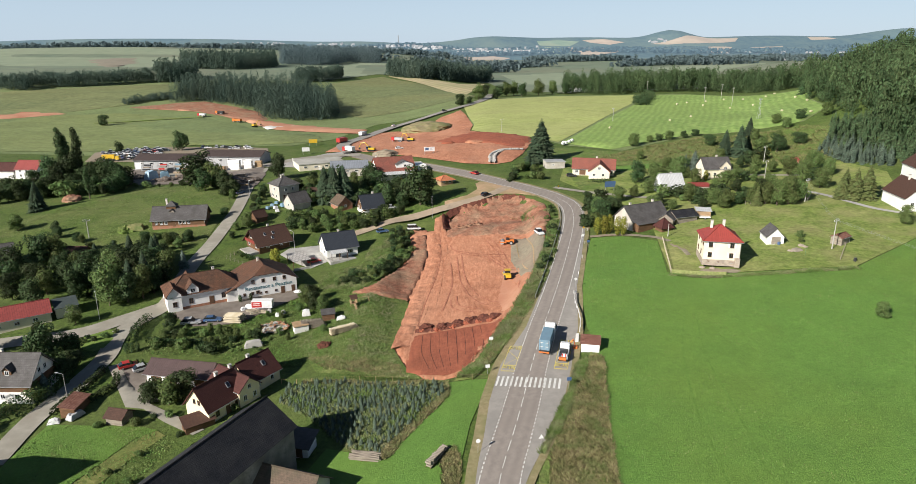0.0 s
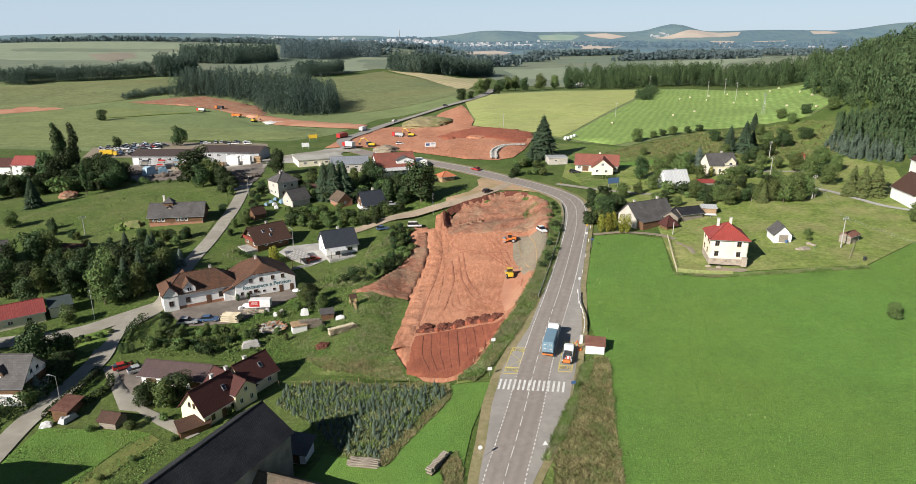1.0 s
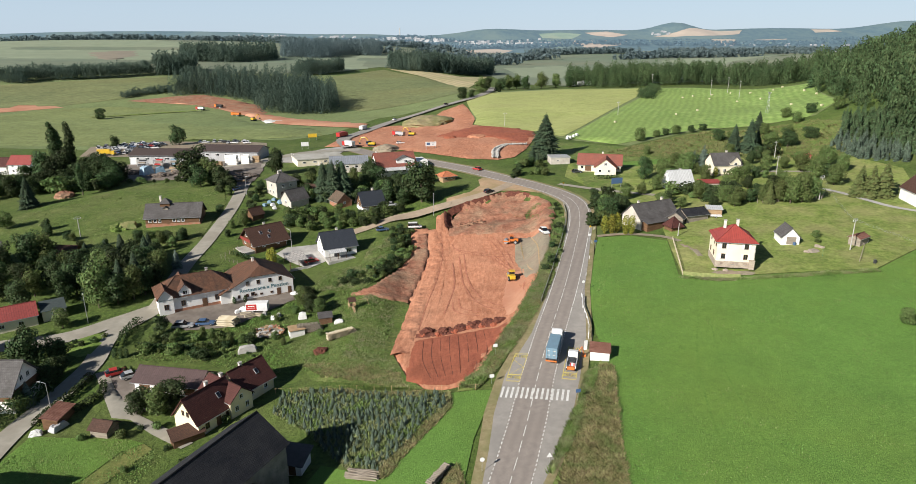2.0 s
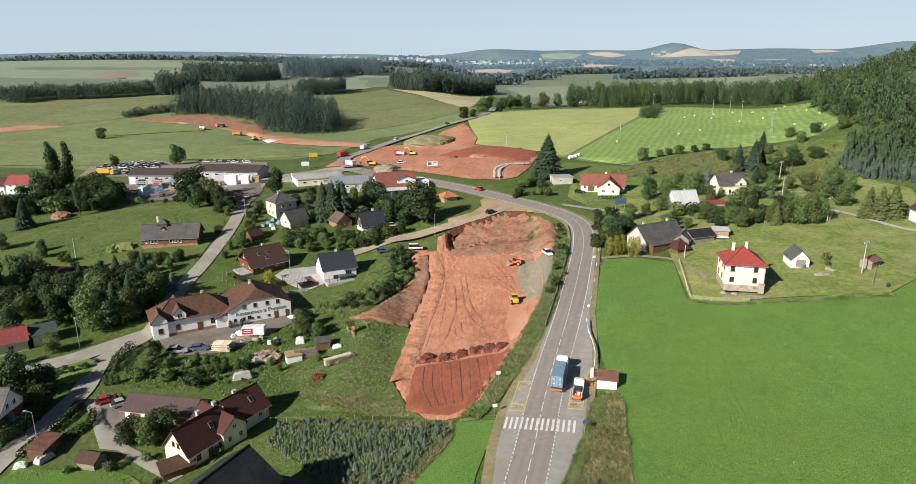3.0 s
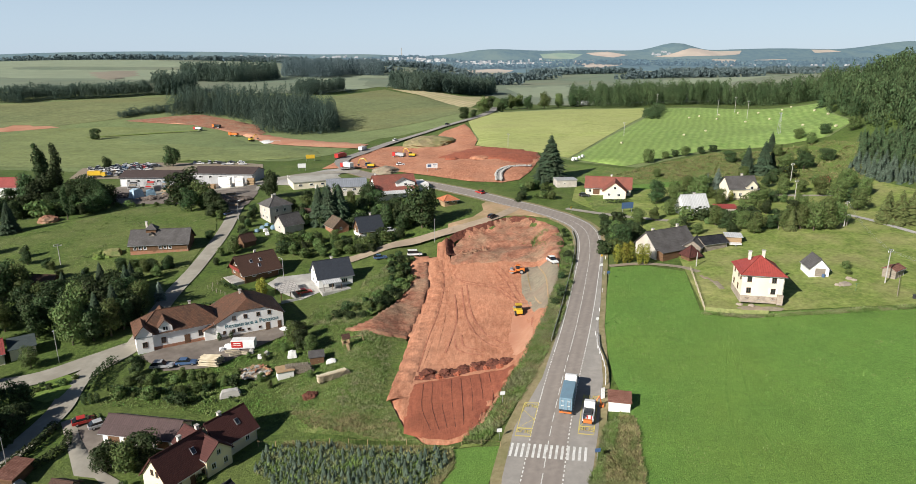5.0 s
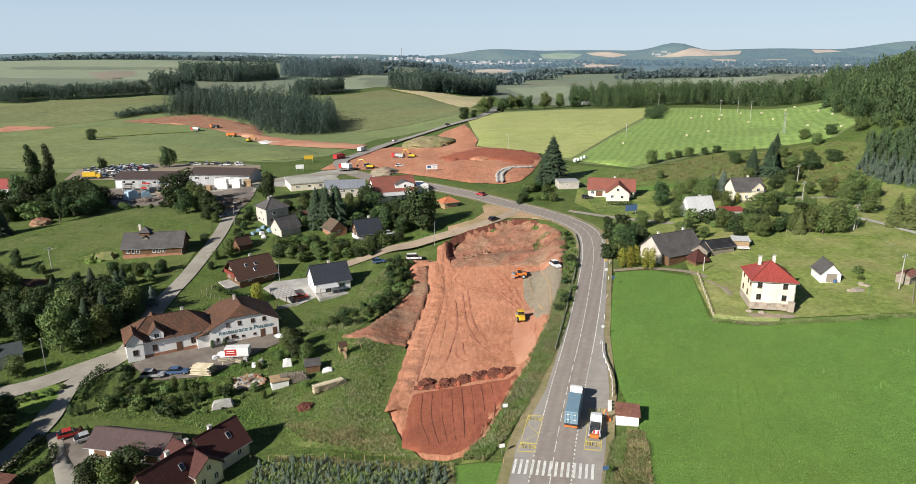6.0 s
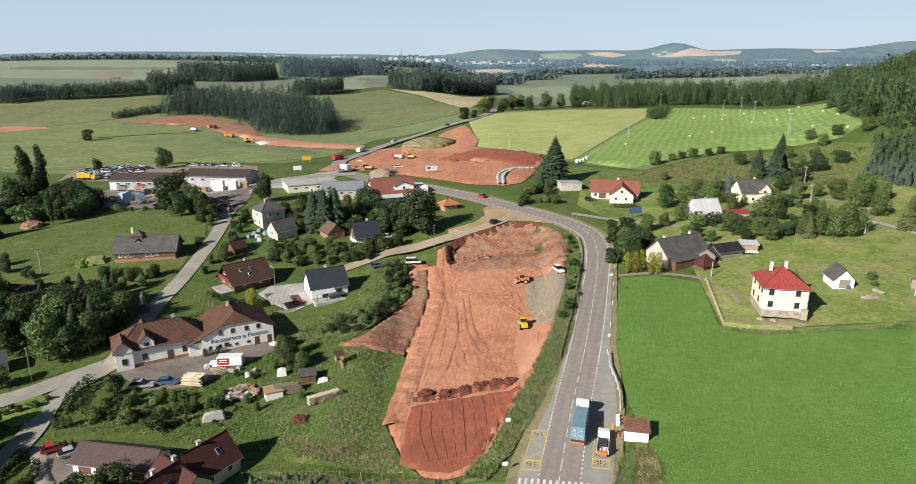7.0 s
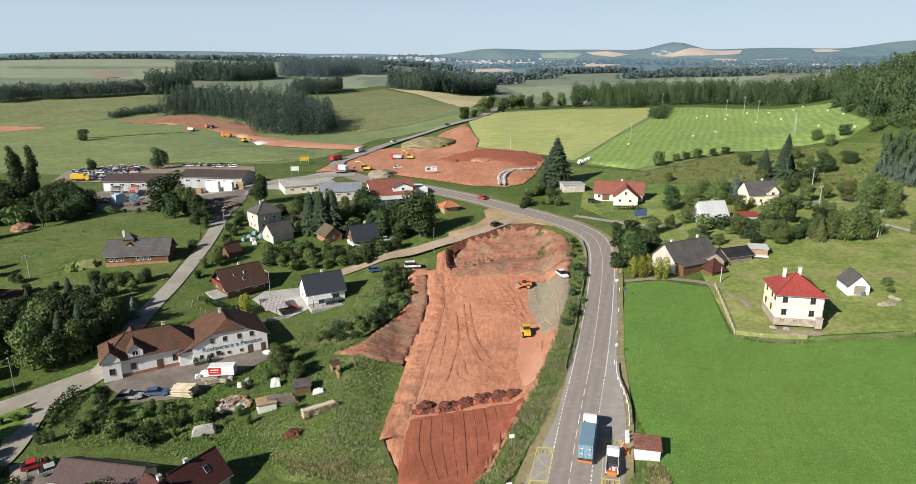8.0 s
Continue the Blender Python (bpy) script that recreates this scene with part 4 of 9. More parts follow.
BROWNFIELD = mat("ploughed_slope", (0.215, 0.190, 0.145), (0.255, 0.225, 0.170), 0.05, bump=0.3, dist=0.3)
drape("field_brown", [(-763, 1383), (-692, 1462), (-588, 1253), (-545, 1056), (-639, 1178)], BROWNFIELD, 40, 1.8, label="brown grey field on the far slope")
drape("field_strip", [(-1010, 1523), (-776, 1530), (-527, 1579), (-500, 1500), (-740, 1440), (-960, 1440)], HAZE_GRASS, 40, 1.8, label="darker strip of grass on the far slope")
drape("field_far", [(30, 2056), (130, 2056), (129, 1938), (36, 1965)], STUBBLE, 30, 1.8, label="distant tan stubble field")
drape("field_far", [(634, 2044), (760, 2050), (664, 1784), (524, 1638)], HAZE_PASTURE, 40, 1.8, label="distant pale green field")
drape("field_far", [(410, 1342), (430, 1158), (362, 999), (353, 1136)], HAZE_PASTURE, 40, 1.8, label="distant pale green field")
drape("field_far", [(109, 1226), (173, 1263), (228, 1105), (176, 872), (128, 829), (89, 961)], HAZE_PASTURE, 30, 1.8, label="pale green field beside the far road")
drape("field_far", [(-240, 1330), (-90, 1420), (-60, 1300), (-180, 1200)], HAZE_PASTURE, 30, 1.8, label="distant pale green field")
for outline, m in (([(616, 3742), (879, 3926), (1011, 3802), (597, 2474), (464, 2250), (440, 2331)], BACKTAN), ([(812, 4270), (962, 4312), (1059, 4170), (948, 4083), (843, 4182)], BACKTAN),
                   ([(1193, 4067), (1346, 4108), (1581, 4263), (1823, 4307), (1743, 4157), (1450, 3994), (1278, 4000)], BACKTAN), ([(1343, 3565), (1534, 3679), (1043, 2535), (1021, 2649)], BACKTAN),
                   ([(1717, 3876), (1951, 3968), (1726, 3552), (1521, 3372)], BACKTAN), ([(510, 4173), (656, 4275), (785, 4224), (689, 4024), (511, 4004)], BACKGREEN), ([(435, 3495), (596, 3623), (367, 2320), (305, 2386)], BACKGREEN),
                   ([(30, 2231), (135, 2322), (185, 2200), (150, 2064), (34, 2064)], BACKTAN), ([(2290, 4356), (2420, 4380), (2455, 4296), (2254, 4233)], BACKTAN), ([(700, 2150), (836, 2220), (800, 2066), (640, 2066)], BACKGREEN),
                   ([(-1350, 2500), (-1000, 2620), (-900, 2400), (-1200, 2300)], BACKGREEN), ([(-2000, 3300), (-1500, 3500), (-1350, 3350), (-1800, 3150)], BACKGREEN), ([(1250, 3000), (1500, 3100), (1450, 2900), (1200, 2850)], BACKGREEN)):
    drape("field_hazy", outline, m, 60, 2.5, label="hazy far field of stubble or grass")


# ---- houses ----
def uv_roof(me):
    """Lays the tile rows out in metres: u along the eave, v up the slope."""
    uv = me.uv_layers.new(name="UVMap")
    for p in me.polygons:
        n = p.normal
        u = Vector((-n.y, n.x, 0))
        u = u.normalized() if u.length > 0.05 else Vector((1, 0, 0))
        v = n.cross(u)
        for li in p.loop_indices:
            co = me.vertices[me.loops[li].vertex_index].co
            uv.data[li].uv = (co.dot(u), co.dot(v))


def slab(pts, thick):
    """A roof surface pts (counter-clockwise from above) with a thickness below it."""
    bm = bmesh.new()
    pts = [Vector(p) for p in pts]
    n = (pts[1] - pts[0]).cross(pts[2] - pts[0]).normalized()
    if n.z < 0:
        n = -n
    a = [bm.verts.new(p) for p in pts]
    b = [bm.verts.new(p - n * thick) for p in pts]
    bm.faces.new(a)
    bm.faces.new(b[::-1])
    for i in range(len(pts)):
        j = (i + 1) % len(pts)
        bm.faces.new((a[i], b[i], b[j], a[j]))
    return bm


def roof_part(name, pts, thick, material, parent, label=""):
    ob = part(name, slab(pts, thick), material, parent, label)
    uv_roof(ob.data)
    return ob


def window(parent, x, y, z, w, h, turn, frame_mat=FRAME, bars=1):
    """A framed window standing on a wall; its back is at (x, y), its face looks along -y before the turn."""
    m = pose(x, y, z, 0, 0, turn)
    t = 0.09 if w > 0.8 else 0.06
    bm = boxes((-w / 2, -0.06, 0, -w / 2 + t, 0.02, h), (w / 2 - t, -0.06, 0, w / 2, 0.02, h), (-w / 2 + t, -0.06, 0, w / 2 - t, 0.02, t), (-w / 2 + t, -0.06, h - t, w / 2 - t, 0.02, h),
               *[(-w / 2 + w * k / (bars + 1) - 0.03, -0.05, t, -w / 2 + w * k / (bars + 1) + 0.03, 0.02, h - t) for k in range(1, bars + 1)])
    ob = part("window", bm, frame_mat, parent)
    ob.matrix_basis = m
    part("pane", boxes((-w / 2 + t, -0.02, t, w / 2 - t, 0.015, h - t)), GLASS, ob)
    part("sill", boxes((-w / 2 - 0.06, -0.12, -0.07, w / 2 + 0.06, 0.02, -0.005)), STEEL, ob)
    return ob


def door(parent, x, y, z, w, h, turn, material=TIMBER):
    ob = part("door", boxes((-w / 2, -0.05, 0, w / 2, 0.03, h), (-w / 2 + 0.1, -0.07, h * 0.55, w / 2 - 0.1, -0.05, h - 0.12), (-w / 2 + 0.1, -0.07, 0.12, w / 2 - 0.1, -0.05, h * 0.48)), material, parent)
    ob.matrix_basis = pose(x, y, z, 0, 0, turn)
    part("door_handle", boxes((w / 2 - 0.12, -0.11, 1.0, w / 2 - 0.05, -0.05, 1.04)), STEEL, ob)
    return ob


def on_side(side, u, L, W):
    """A place on a wall, u metres from its middle (to the right as one faces it), and the turn of what is fixed to it."""
    if side == "F":
        return u, -W / 2, 0
    if side == "B":
        return -u, W / 2, 180
    if side == "L":
        return -L / 2, -u, -90
    return L / 2, u, 90


def house(name, label, x, y, turn, L, W, eave, ridge, wall, roof, kind="gable", over=0.45, windows=(), doors=(), chimneys=(), base=None, sink=0.9,
          plinth=None, gable=None, hip=0.0, category="house", frame_mat=FRAME, roof_label="", skylights=(), gutter=True, group=""):
    """A building L long (along its ridge, local x) and W wide, its floor at the ground in its middle (or base). windows: (side, u, z, w, h)."""
    z0 = ground_z(x, y) if base is None else base
    h = thing(name, x, y, z0, turn, label, category, group)
    a, b = L / 2, W / 2
    bm = bmesh.new()
    if kind in ("gable", "halfhip", "shed"):
        top = ridge - 0.12
        if kind == "shed":
            prof = [(-b, -sink), (b, -sink), (b, ridge - 0.1), (-b, eave - 0.1)]
        elif kind == "halfhip":
            k = hip
            prof = [(-b, -sink), (b, -sink), (b, eave), (b * k, eave + (ridge - eave) * (1 - k) - 0.1), (-b * k, eave + (ridge - eave) * (1 - k) - 0.1), (-b, eave)]
        else:
            prof = [(-b, -sink), (b, -sink), (b, eave), (0, top), (-b, eave)]
        fa = [bm.verts.new((-a, p, q)) for p, q in prof]
        fb = [bm.verts.new((a, p, q)) for p, q in prof]
        bm.faces.new(fa)
        bm.faces.new(fb[::-1])
        for i in range(len(prof)):
            j = (i + 1) % len(prof)
            bm.faces.new((fa[i], fb[i], fb[j], fa[j]))
    else:
        box(bm, -a, -b, -sink, a, b, eave)
    part("wall", bm, wall, h)
    if plinth:
        part("plinth", boxes((-a - 0.04, -b - 0.04, -sink, a + 0.04, b + 0.04, plinth[0])), plinth[1], h)
    slope = (ridge - eave) / b
    drop = eave - over * slope
    t = 0.16
    A, B = a + over, b + over
    if kind in ("gable", "halfhip"):
        k = 0.0 if kind == "gable" else hip
        zc = eave + (ridge - eave) * (1 - k) if k else 0
        ra = a + over if not k else a - b * k * 0.75
        for s in (-1, 1):
            pts = [(-A, s * B, drop), (A, s * B, drop)]
            if k:
                pts += [(A, s * b * k, zc), (ra, 0, ridge), (-ra, 0, ridge), (-A, s * b * k, zc)]
            else:
                pts += [(A, 0, ridge), (-A, 0, ridge)]
            roof_part("roof", pts, t, roof, h, roof_label)
        if k:
            for s in (-1, 1):
                roof_part("roof", [(s * (A + 0.05), -b * k, zc), (s * (A + 0.05), b * k, zc), (s * ra, 0, ridge + 0.01)], t, roof, h)
        part("ridge_cap", tubes(((-ra, 0, ridge + 0.02), (ra, 0, ridge + 0.02), 0.12), n=6), roof, h)
    elif kind == "shed":
        sl = (ridge - eave) / W
        roof_part("roof", [(-A, -B, eave - over * sl), (A, -B, eave - over * sl), (A, B, ridge + over * sl), (-A, B, ridge + over * sl)], 0.1, roof, h, roof_label)
    elif kind == "hip":
        r = max(a - b, 0.0)
        for s in (-1, 1):
            roof_part("roof", [(-A, s * B, drop), (A, s * B, drop), (r, 0, ridge), (-r, 0, ridge)] if r > 0.05 else [(-A, s * B, drop), (A, s * B, drop), (0, 0, ridge)], t, roof, h, roof_label)
            roof_part("roof", [(s * A, -B, drop), (s * A, B, drop), (s * r, 0, ridge)], t, roof, h, roof_label)
        caps = [((s * A, q * B, drop + 0.03), (s * r, 0, ridge + 0.03), 0.1) for s in (-1, 1) for q in (-1, 1)]
        if r > 0.05:
            caps.append(((-r, 0, ridge + 0.02), (r, 0, ridge + 0.02), 0.1))
        part("ridge_cap", tubes(*caps, n=6), roof, h)
    elif kind == "flat":
        part("roof", boxes((-A, -B, eave, A, B, ridge), bevel=0.03), roof, h, roof_label)
        uv_roof(h.children[-1].data)
    if gutter and kind in ("gable", "halfhip", "hip"):
        for s in (-1, 1):
            part("gutter", tubes(((-A, s * (B + 0.05), drop - 0.1), (A, s * (B + 0.05), drop - 0.1), 0.07), n=6), STEEL, h)
            part("downpipe", tubes(((a - 0.15, s * (b + 0.07), 0), (a - 0.15, s * (b + 0.07), drop), 0.05), n=6), STEEL, h)
    for side, u, z, w, hh in windows:
        px, py, tu = on_side(side, u, L, W)
        window(h, px, py, z, w, hh, tu, frame_mat, 1 if w < 1.6 else 2)
    for side, u, w, hh, *m in doors:
        px, py, tu = on_side(side, u, L, W)
        door(h, px, py, 0.05, w, hh, tu, m[0] if m else TIMBER)
    for u, v, top in chimneys:
        z1 = ridge - abs(v) * slope
        c = part("chimney", boxes((u - 0.32, v - 0.28, z1 - 0.9, u + 0.32, v + 0.28, ridge + top - 0.12), bevel=0.02), CHIMNEY, h)
        part("chimney_cap", boxes((u - 0.4, v - 0.36, ridge + top - 0.12, u + 0.4, v + 0.36, ridge + top)), CONCRETE, c)
    for u, k, s in skylights:
        zz = ridge - k * (ridge - eave)
        tilt = math.degrees(math.atan(slope))
        sk = part("skylight", boxes((-0.42, -0.62, 0.0, 0.42, 0.62, 0.10), bevel=0.02), STEEL, h)
        sk.matrix_basis = pose(u, s * k * b, zz, s * -tilt, 0, 0)
        part("pane", boxes((-0.34, -0.54, 0.07, 0.34, 0.54, 0.108)), GLASS, sk)
    return h


def dormer(h, u, s, b, eave, ridge, w, z, depth, wall, roof, peak=1.2, win=True):
    """A gabled dormer on the slope at side s of a house whose half width is b; its front stands at the wall."""
    y0 = s * b * depth
    d = part("dormer", prism([(u - w / 2, z - 1.6), (u + w / 2, z - 1.6), (u + w / 2, z + 1.0), (u, z + 1.0 + peak - 0.1), (u - w / 2, z + 1.0)], y0, 0), wall, h)
    for q in (-1, 1):
        roof_part("dormer_roof", [(u + q * (w / 2 + 0.25), y0 + s * 0.3, z + 1.0 - 0.25 * peak / (w / 2)), (u, y0 + s * 0.3, z + 1.0 + peak), (u, 0, z + 1.0 + peak), (u + q * (w / 2 + 0.25), 0, z + 1.0 - 0.25 * peak / (w / 2))], 0.12, roof, d)
    if win:
        window(d, u, y0, z - 0.25, min(1.2, w * 0.5), 1.1, 0 if s < 0 else 180)
    return d


def row(side, z, w, h, *us):
    return tuple((side, u, z, w, h) for u in us)


# the yellow house with the red hipped roof, and its shed
fh = house("villa", "pale yellow two-storey villa with a bright red hipped roof", 70.9, 163.0, -11, 9.1, 9.4, 6.1, 9.2, CREAM, R_RED, "hip", 0.5,
           row("F", 1.4, 1.0, 1.3, -2.9, 2.4) + row("F", 4.1, 1.0, 1.3, -2.9, 2.4) + row("L", 1.4, 1.0, 1.3, -2.5, 1.5) + row("L", 4.3, 1.0, 1.3, -2.5, 1.5, 3.6) + row("F", 0.0, 0.7, 0.4, -3, -0.5, 2.5) + row("R", 4.3, 1.0, 1.3, 0),
           chimneys=((-2.2, 0.5, 0.9), (0.9, 1.0, 1.1)), plinth=(0.75, STONE), frame_mat=BROWNFRAME, base=7.7)
for u in (-2.9, 2.4):
    for z in (1.4, 4.1):
        for q in (-0.78, 0.78):
            part("shutter", boxes((u + q - 0.24, -4.76, z - 0.05, u + q + 0.24, -4.7, z + 1.35), bevel=0.01), WHITE, fh)
part("porch", boxes((3.3, -5.6, -0.9, 4.5, -4.75, 1.3), (3.2, -5.7, 1.3, 4.6, -4.75, 1.42)), STONE, fh)
house("garden_shed", "small white shed with a grey gable roof", 91.0, 174.8, 82, 5.8, 4.6, 2.3, 4.7, WHITE, R_GREY, "gable", 0.3, row("R", 1.2, 0.7, 0.7, 1.2), (("L", 0.2, 2.4, 2.1, GREYWOOD),), category="shed")
house("substation_hut", "weathered timber hut with a faded red roof", 107.3, 169.4, 34, 4.4, 3.0, 2.2, 2.9, GREYWOOD, R_RUST, "gable", 0.3, category="hut", doors=(("F", 0, 1.0, 1.9, GREYWOOD),))

# houses beyond the meadow
gh = house("cottage", "low cottage with a worn grey roof", 61.2, 201.5, 27, 15, 8.5, 2.7, 6.6, GREYWALL, R_GREY, "gable", 0.5, row("F", 0.9, 1.1, 1.1, -5, -2.5, 2, 5), (("F", 0, 1.0, 2.0),), ((4.5, 0.3, 0.9), (-5, 0.3, 0.7)))
roof_part("lean_to_roof", [(-7.6, -7.0, 1.9), (7.0, -7.0, 1.9), (7.0, -4.3, 2.75), (-7.6, -4.3, 2.75)], 0.1, R_GREY, gh)
part("lean_to_wall", boxes((-7.2, -6.7, -0.6, 1.0, -4.2, 1.9)), TIMBER, gh)
house("woodshed", "low dark sheds with patched roofs", 74.1, 200.7, 20, 8, 5, 2.2, 3.7, GREYWOOD, R_SLATE, "gable", 0.4, category="shed")
house("barn", "small low barn with a brown grey roof", 68.9, 198.9, 60, 6, 4.5, 2.4, 4.0, GREYWOOD, R_GREY, "gable", 0.4, category="barn")
house("pavilion", "open garden pavilion with a dark red tent roof", 65.8, 192.9, 20, 3.6, 3.6, 1.8, 4.0, TIMBER, R_MAROON, "hip", 0.6, category="pavilion", gutter=False)
house("garden_shed", "white boarded shed with a flat pale roof", 82.0, 203.7, -12, 4.4, 3.2, 2.1, 2.5, LIGHTWOOD, R_PALE, "shed", 0.35, category="shed")
house("cottage", "small white cottage with a steep pale roof", 81.6, 237.9, 12, 9, 7.5, 1.9, 6.6, WHITE, R_PALE, "gable", 0.4, row("R", 0.9, 0.9, 1.0, -1.6, 1.6) + row("R", 3.4, 0.8, 0.9, 0), (), ((0.5, 0.2, 0.5),))
ch = house("house", "cream house with a grey roof and a side gable", 104.7, 255.2, 6, 11, 8, 4.2, 8.0, CREAM, R_GREY, "gable", 0.4, row("F", 1.2, 1.1, 1.2, -3.8, -1.2) + row("R", 4.6, 1.0, 1.1, -1.3, 1.3) + row("R", 1.2, 1.0, 1.2, -1.6, 1.6) + row("F", 4.0, 1.0, 1.0, 3), (), ((1.0, 0.4, 0.8),), plinth=(0.5, STONE))
dormer(ch, 2.8, -1, 4, 4.2, 8, 4.4, 4.0, 1.08, CREAM, R_GREY, 2.2)
house("garage", "low garage with a red roof", 92.0, 234.6, 0, 7, 4, 2.2, 2.7, GREYWALL, R_RED, "shed", 0.3, category="garage")
fa = house("farmhouse", "cream farmhouse with a red tiled roof", 60.3, 272.8, -14, 17.5, 8.2, 3.0, 6.6, CREAM, R_REDTILE, "gable", 0.5, row("F", 0.9, 1.2, 1.2, -7, 7.4), (("F", -4.5, 2.6, 2.2, BROWNFRAME),), ((1.0, 0.3, 0.9),))
part("wing_wall", prism([(-1.6, -0.9), (6.8, -0.9), (6.8, 3.0), (2.6, 6.0), (-1.6, 3.0)], -10.4, 0), CREAM, fa)
for q in (-1, 1):
    roof_part("wing_roof", [(2.6 + q * 4.7, -10.8, 2.65), (2.6, -10.8, 6.3), (2.6, 0, 6.3), (2.6 + q * 4.7, 0, 2.65)], 0.16, R_REDTILE, fa)
for u in (0.6, 4.2):
    window(fa, u, -10.4, 0.9, 1.1, 1.1, 0)
window(fa, 2.6, -10.4, 3.6, 1.1, 1.1, 0)
window(fa, 6.8, -6.5, 0.9, 1.1, 1.1, 90)
house("garage", "flat-roofed garage with pale walls", 45.5, 288.5, 5, 8.5, 6.5, 2.7, 3.0, GREYWALL, R_PALE, "flat", 0.25, row("F", 1.2, 0.9, 0.6, -1), (("R", 0, 2.2, 2.1),), category="garage")
wh = house("house", "white house with a brown tiled roof", 145.8, 199.1, 82, 14, 9.5, 4.0, 8.6, WHITE, R_BROWN, "gable", 0.4, row("L", 1.2, 1.1, 1.3, -2.5, 0.6, 3.0) + row("L", 4.6, 1.0, 1.1, -1.4, 1.4) + row("F", 1.2, 1.1, 1.3, -5, -2, 2, 5), (), ((1.5, 0.3, 1.2),))
house("house", "tall white house with a brown roof", 166.1, 222.7, 78, 12, 9, 6.0, 10.0, WHITE, R_BROWN, "gable", 0.4, row("L", 1.2, 1.0, 1.2, -2, 2) + row("L", 4.0, 1.0, 1.2, -2, 2))
house("hut", "small brick hut with a red roof", 143.9, 268.6, -10, 3.6, 2.6, 2.0, 2.5, BRICK, R_RED, "shed", 0.25, category="hut")

# the restaurant: a long wing and a half-hipped cross wing with its facade to the yard
rx, ry = -56.2, 177.2
rest = house("restaurant", "long white restaurant and guest house with brown-red half-hipped roofs", rx, ry, 119, 12.5, 16.6, 4.4, 8.6, WHITE, R_TERRA, "halfhip", 0.4,
             row("L", 1.0, 0.7, 0.9, -6.6, -4.4) + row("L", 1.0, 0.7, 0.55, -2.2, -0.6, 2.2) + row("L", 1.1, 1.0, 1.0, -2.9) + row("L", 4.3, 0.9, 1.1, -4.0, -1.2, 2.0, 4.8) + row("F", 1.2, 1.0, 1.2, -3, 1),
             (("L", 4.2, 1.1, 2.1, BROWNFRAME), ("L", 7.2, 1.0, 2.0, BROWNFRAME)), ((2.0, 0.6, 0.8),), hip=0.46, base=-6.5, plinth=(0.35, STONE), frame_mat=BROWNFRAME)
rest2 = house("restaurant_wing", "white restaurant wing with a hipped brown-red roof and dormers", -71.0, 169.4, 31, 19.5, 10.5, 4.2, 8.0, WHITE, R_TERRA, "hip", 0.45,
              row("F", 1.2, 1.1, 1.5, -3.9, 4.6) + row("L", 1.1, 1.0, 1.3, -2.5, 1.5), (("F", 1.4, 1.3, 2.2, BROWNFRAME),), ((3.5, 0.4, 0.8),), base=-6.4, plinth=(0.6, BRICK), category="restaurant", frame_mat=BROWNFRAME)
dormer(rest2, -3.2, -1, 5.25, 4.2, 8.0, 3.0, 4.6, 1.02, WHITE, R_TERRA, 1.7)
dormer(rest2, -3.0, 1, 5.25, 4.2, 8.0, 3.2, 4.6, 1.02, WHITE, R_TERRA, 1.7)
part("bay", prism([(-9.9, -1.2), (-6.3, -1.2), (-6.3, 4.6), (-8.1, 6.6), (-9.9, 4.6)], -5.7, 0), WHITE, rest2)
for q in (-1, 1):
    roof_part("bay_roof", [(-8.1 + q * 2.2, -6.1, 4.2), (-8.1, -6.1, 6.75), (-8.1, 0, 6.75), (-8.1 + q * 2.2, 0, 4.2)], 0.14, R_TERRA, rest2)
window(rest2, -8.1, -5.7, 1.1, 1.1, 1.4, 0, BROWNFRAME)
# a low annex at the end of the facade
part("annex_wall", boxes((-5.6, 8.3, -0.9, 1.6, 11.2, 3.0)), WHITE, rest)
roof_part("annex_roof", [(-6.3, 11.7, 2.75), (2.0, 11.7, 2.75), (2.0, 8.2, 4.4), (-6.3, 8.2, 4.4)], 0.14, R_TERRA, rest, "lower roof of the annex")
# the lettering along the facade
txt = bpy.data.curves.new("lettering", 'FONT')
txt.body, txt.size, txt.extrude, txt.align_x = "Restaurace a Penzion", 1.55, 0.02, 'CENTER'
lt = new("lettering", txt)
dg = bpy.context.evaluated_depsgraph_get()
lme = bpy.data.meshes.new_from_object(lt.evaluated_get(dg))
bpy.data.objects.remove(lt)
lme.materials.clear()
lme.materials.append(mat("sign_letters", (0.06, 0.16, 0.18), (0.08, 0.19, 0.21), 3, bump=0))
lo = part("lettering", lme, None, rest, "dark green painted letters on the facade")
lo.matrix_basis = pose(-6.28, -0.3, 2.5, 90, 0, -90)

# white house with the dark roof, the carport and the chalet
dh = house("house", "white house with a dark grey gable roof", -38.4, 203.8, 27, 10.4, 8.8, 3.4, 7.4, WHITE, R_DARK, "gable", 0.5,
           row("L", 1.0, 1.3, 1.0, -1.6, 1.6) + row("L", 4.0, 1.1, 1.0, -1.2, 1.2) + row("F", 1.0, 1.8, 1.3, 2.6), (("F", -1.5, 1.6, 2.1, GLASS),), ((0.2, 0.2, 0.8),), plinth=(0.35, CONCRETE), base=-4.0)
roof_part("porch_roof", [(-4.6, -7.2, 2.3), (1.0, -7.2, 2.3), (1.0, -4.4, 2.9), (-4.6, -4.4, 2.9)], 0.1, R_PALE, dh, "pale ribbed porch roof")
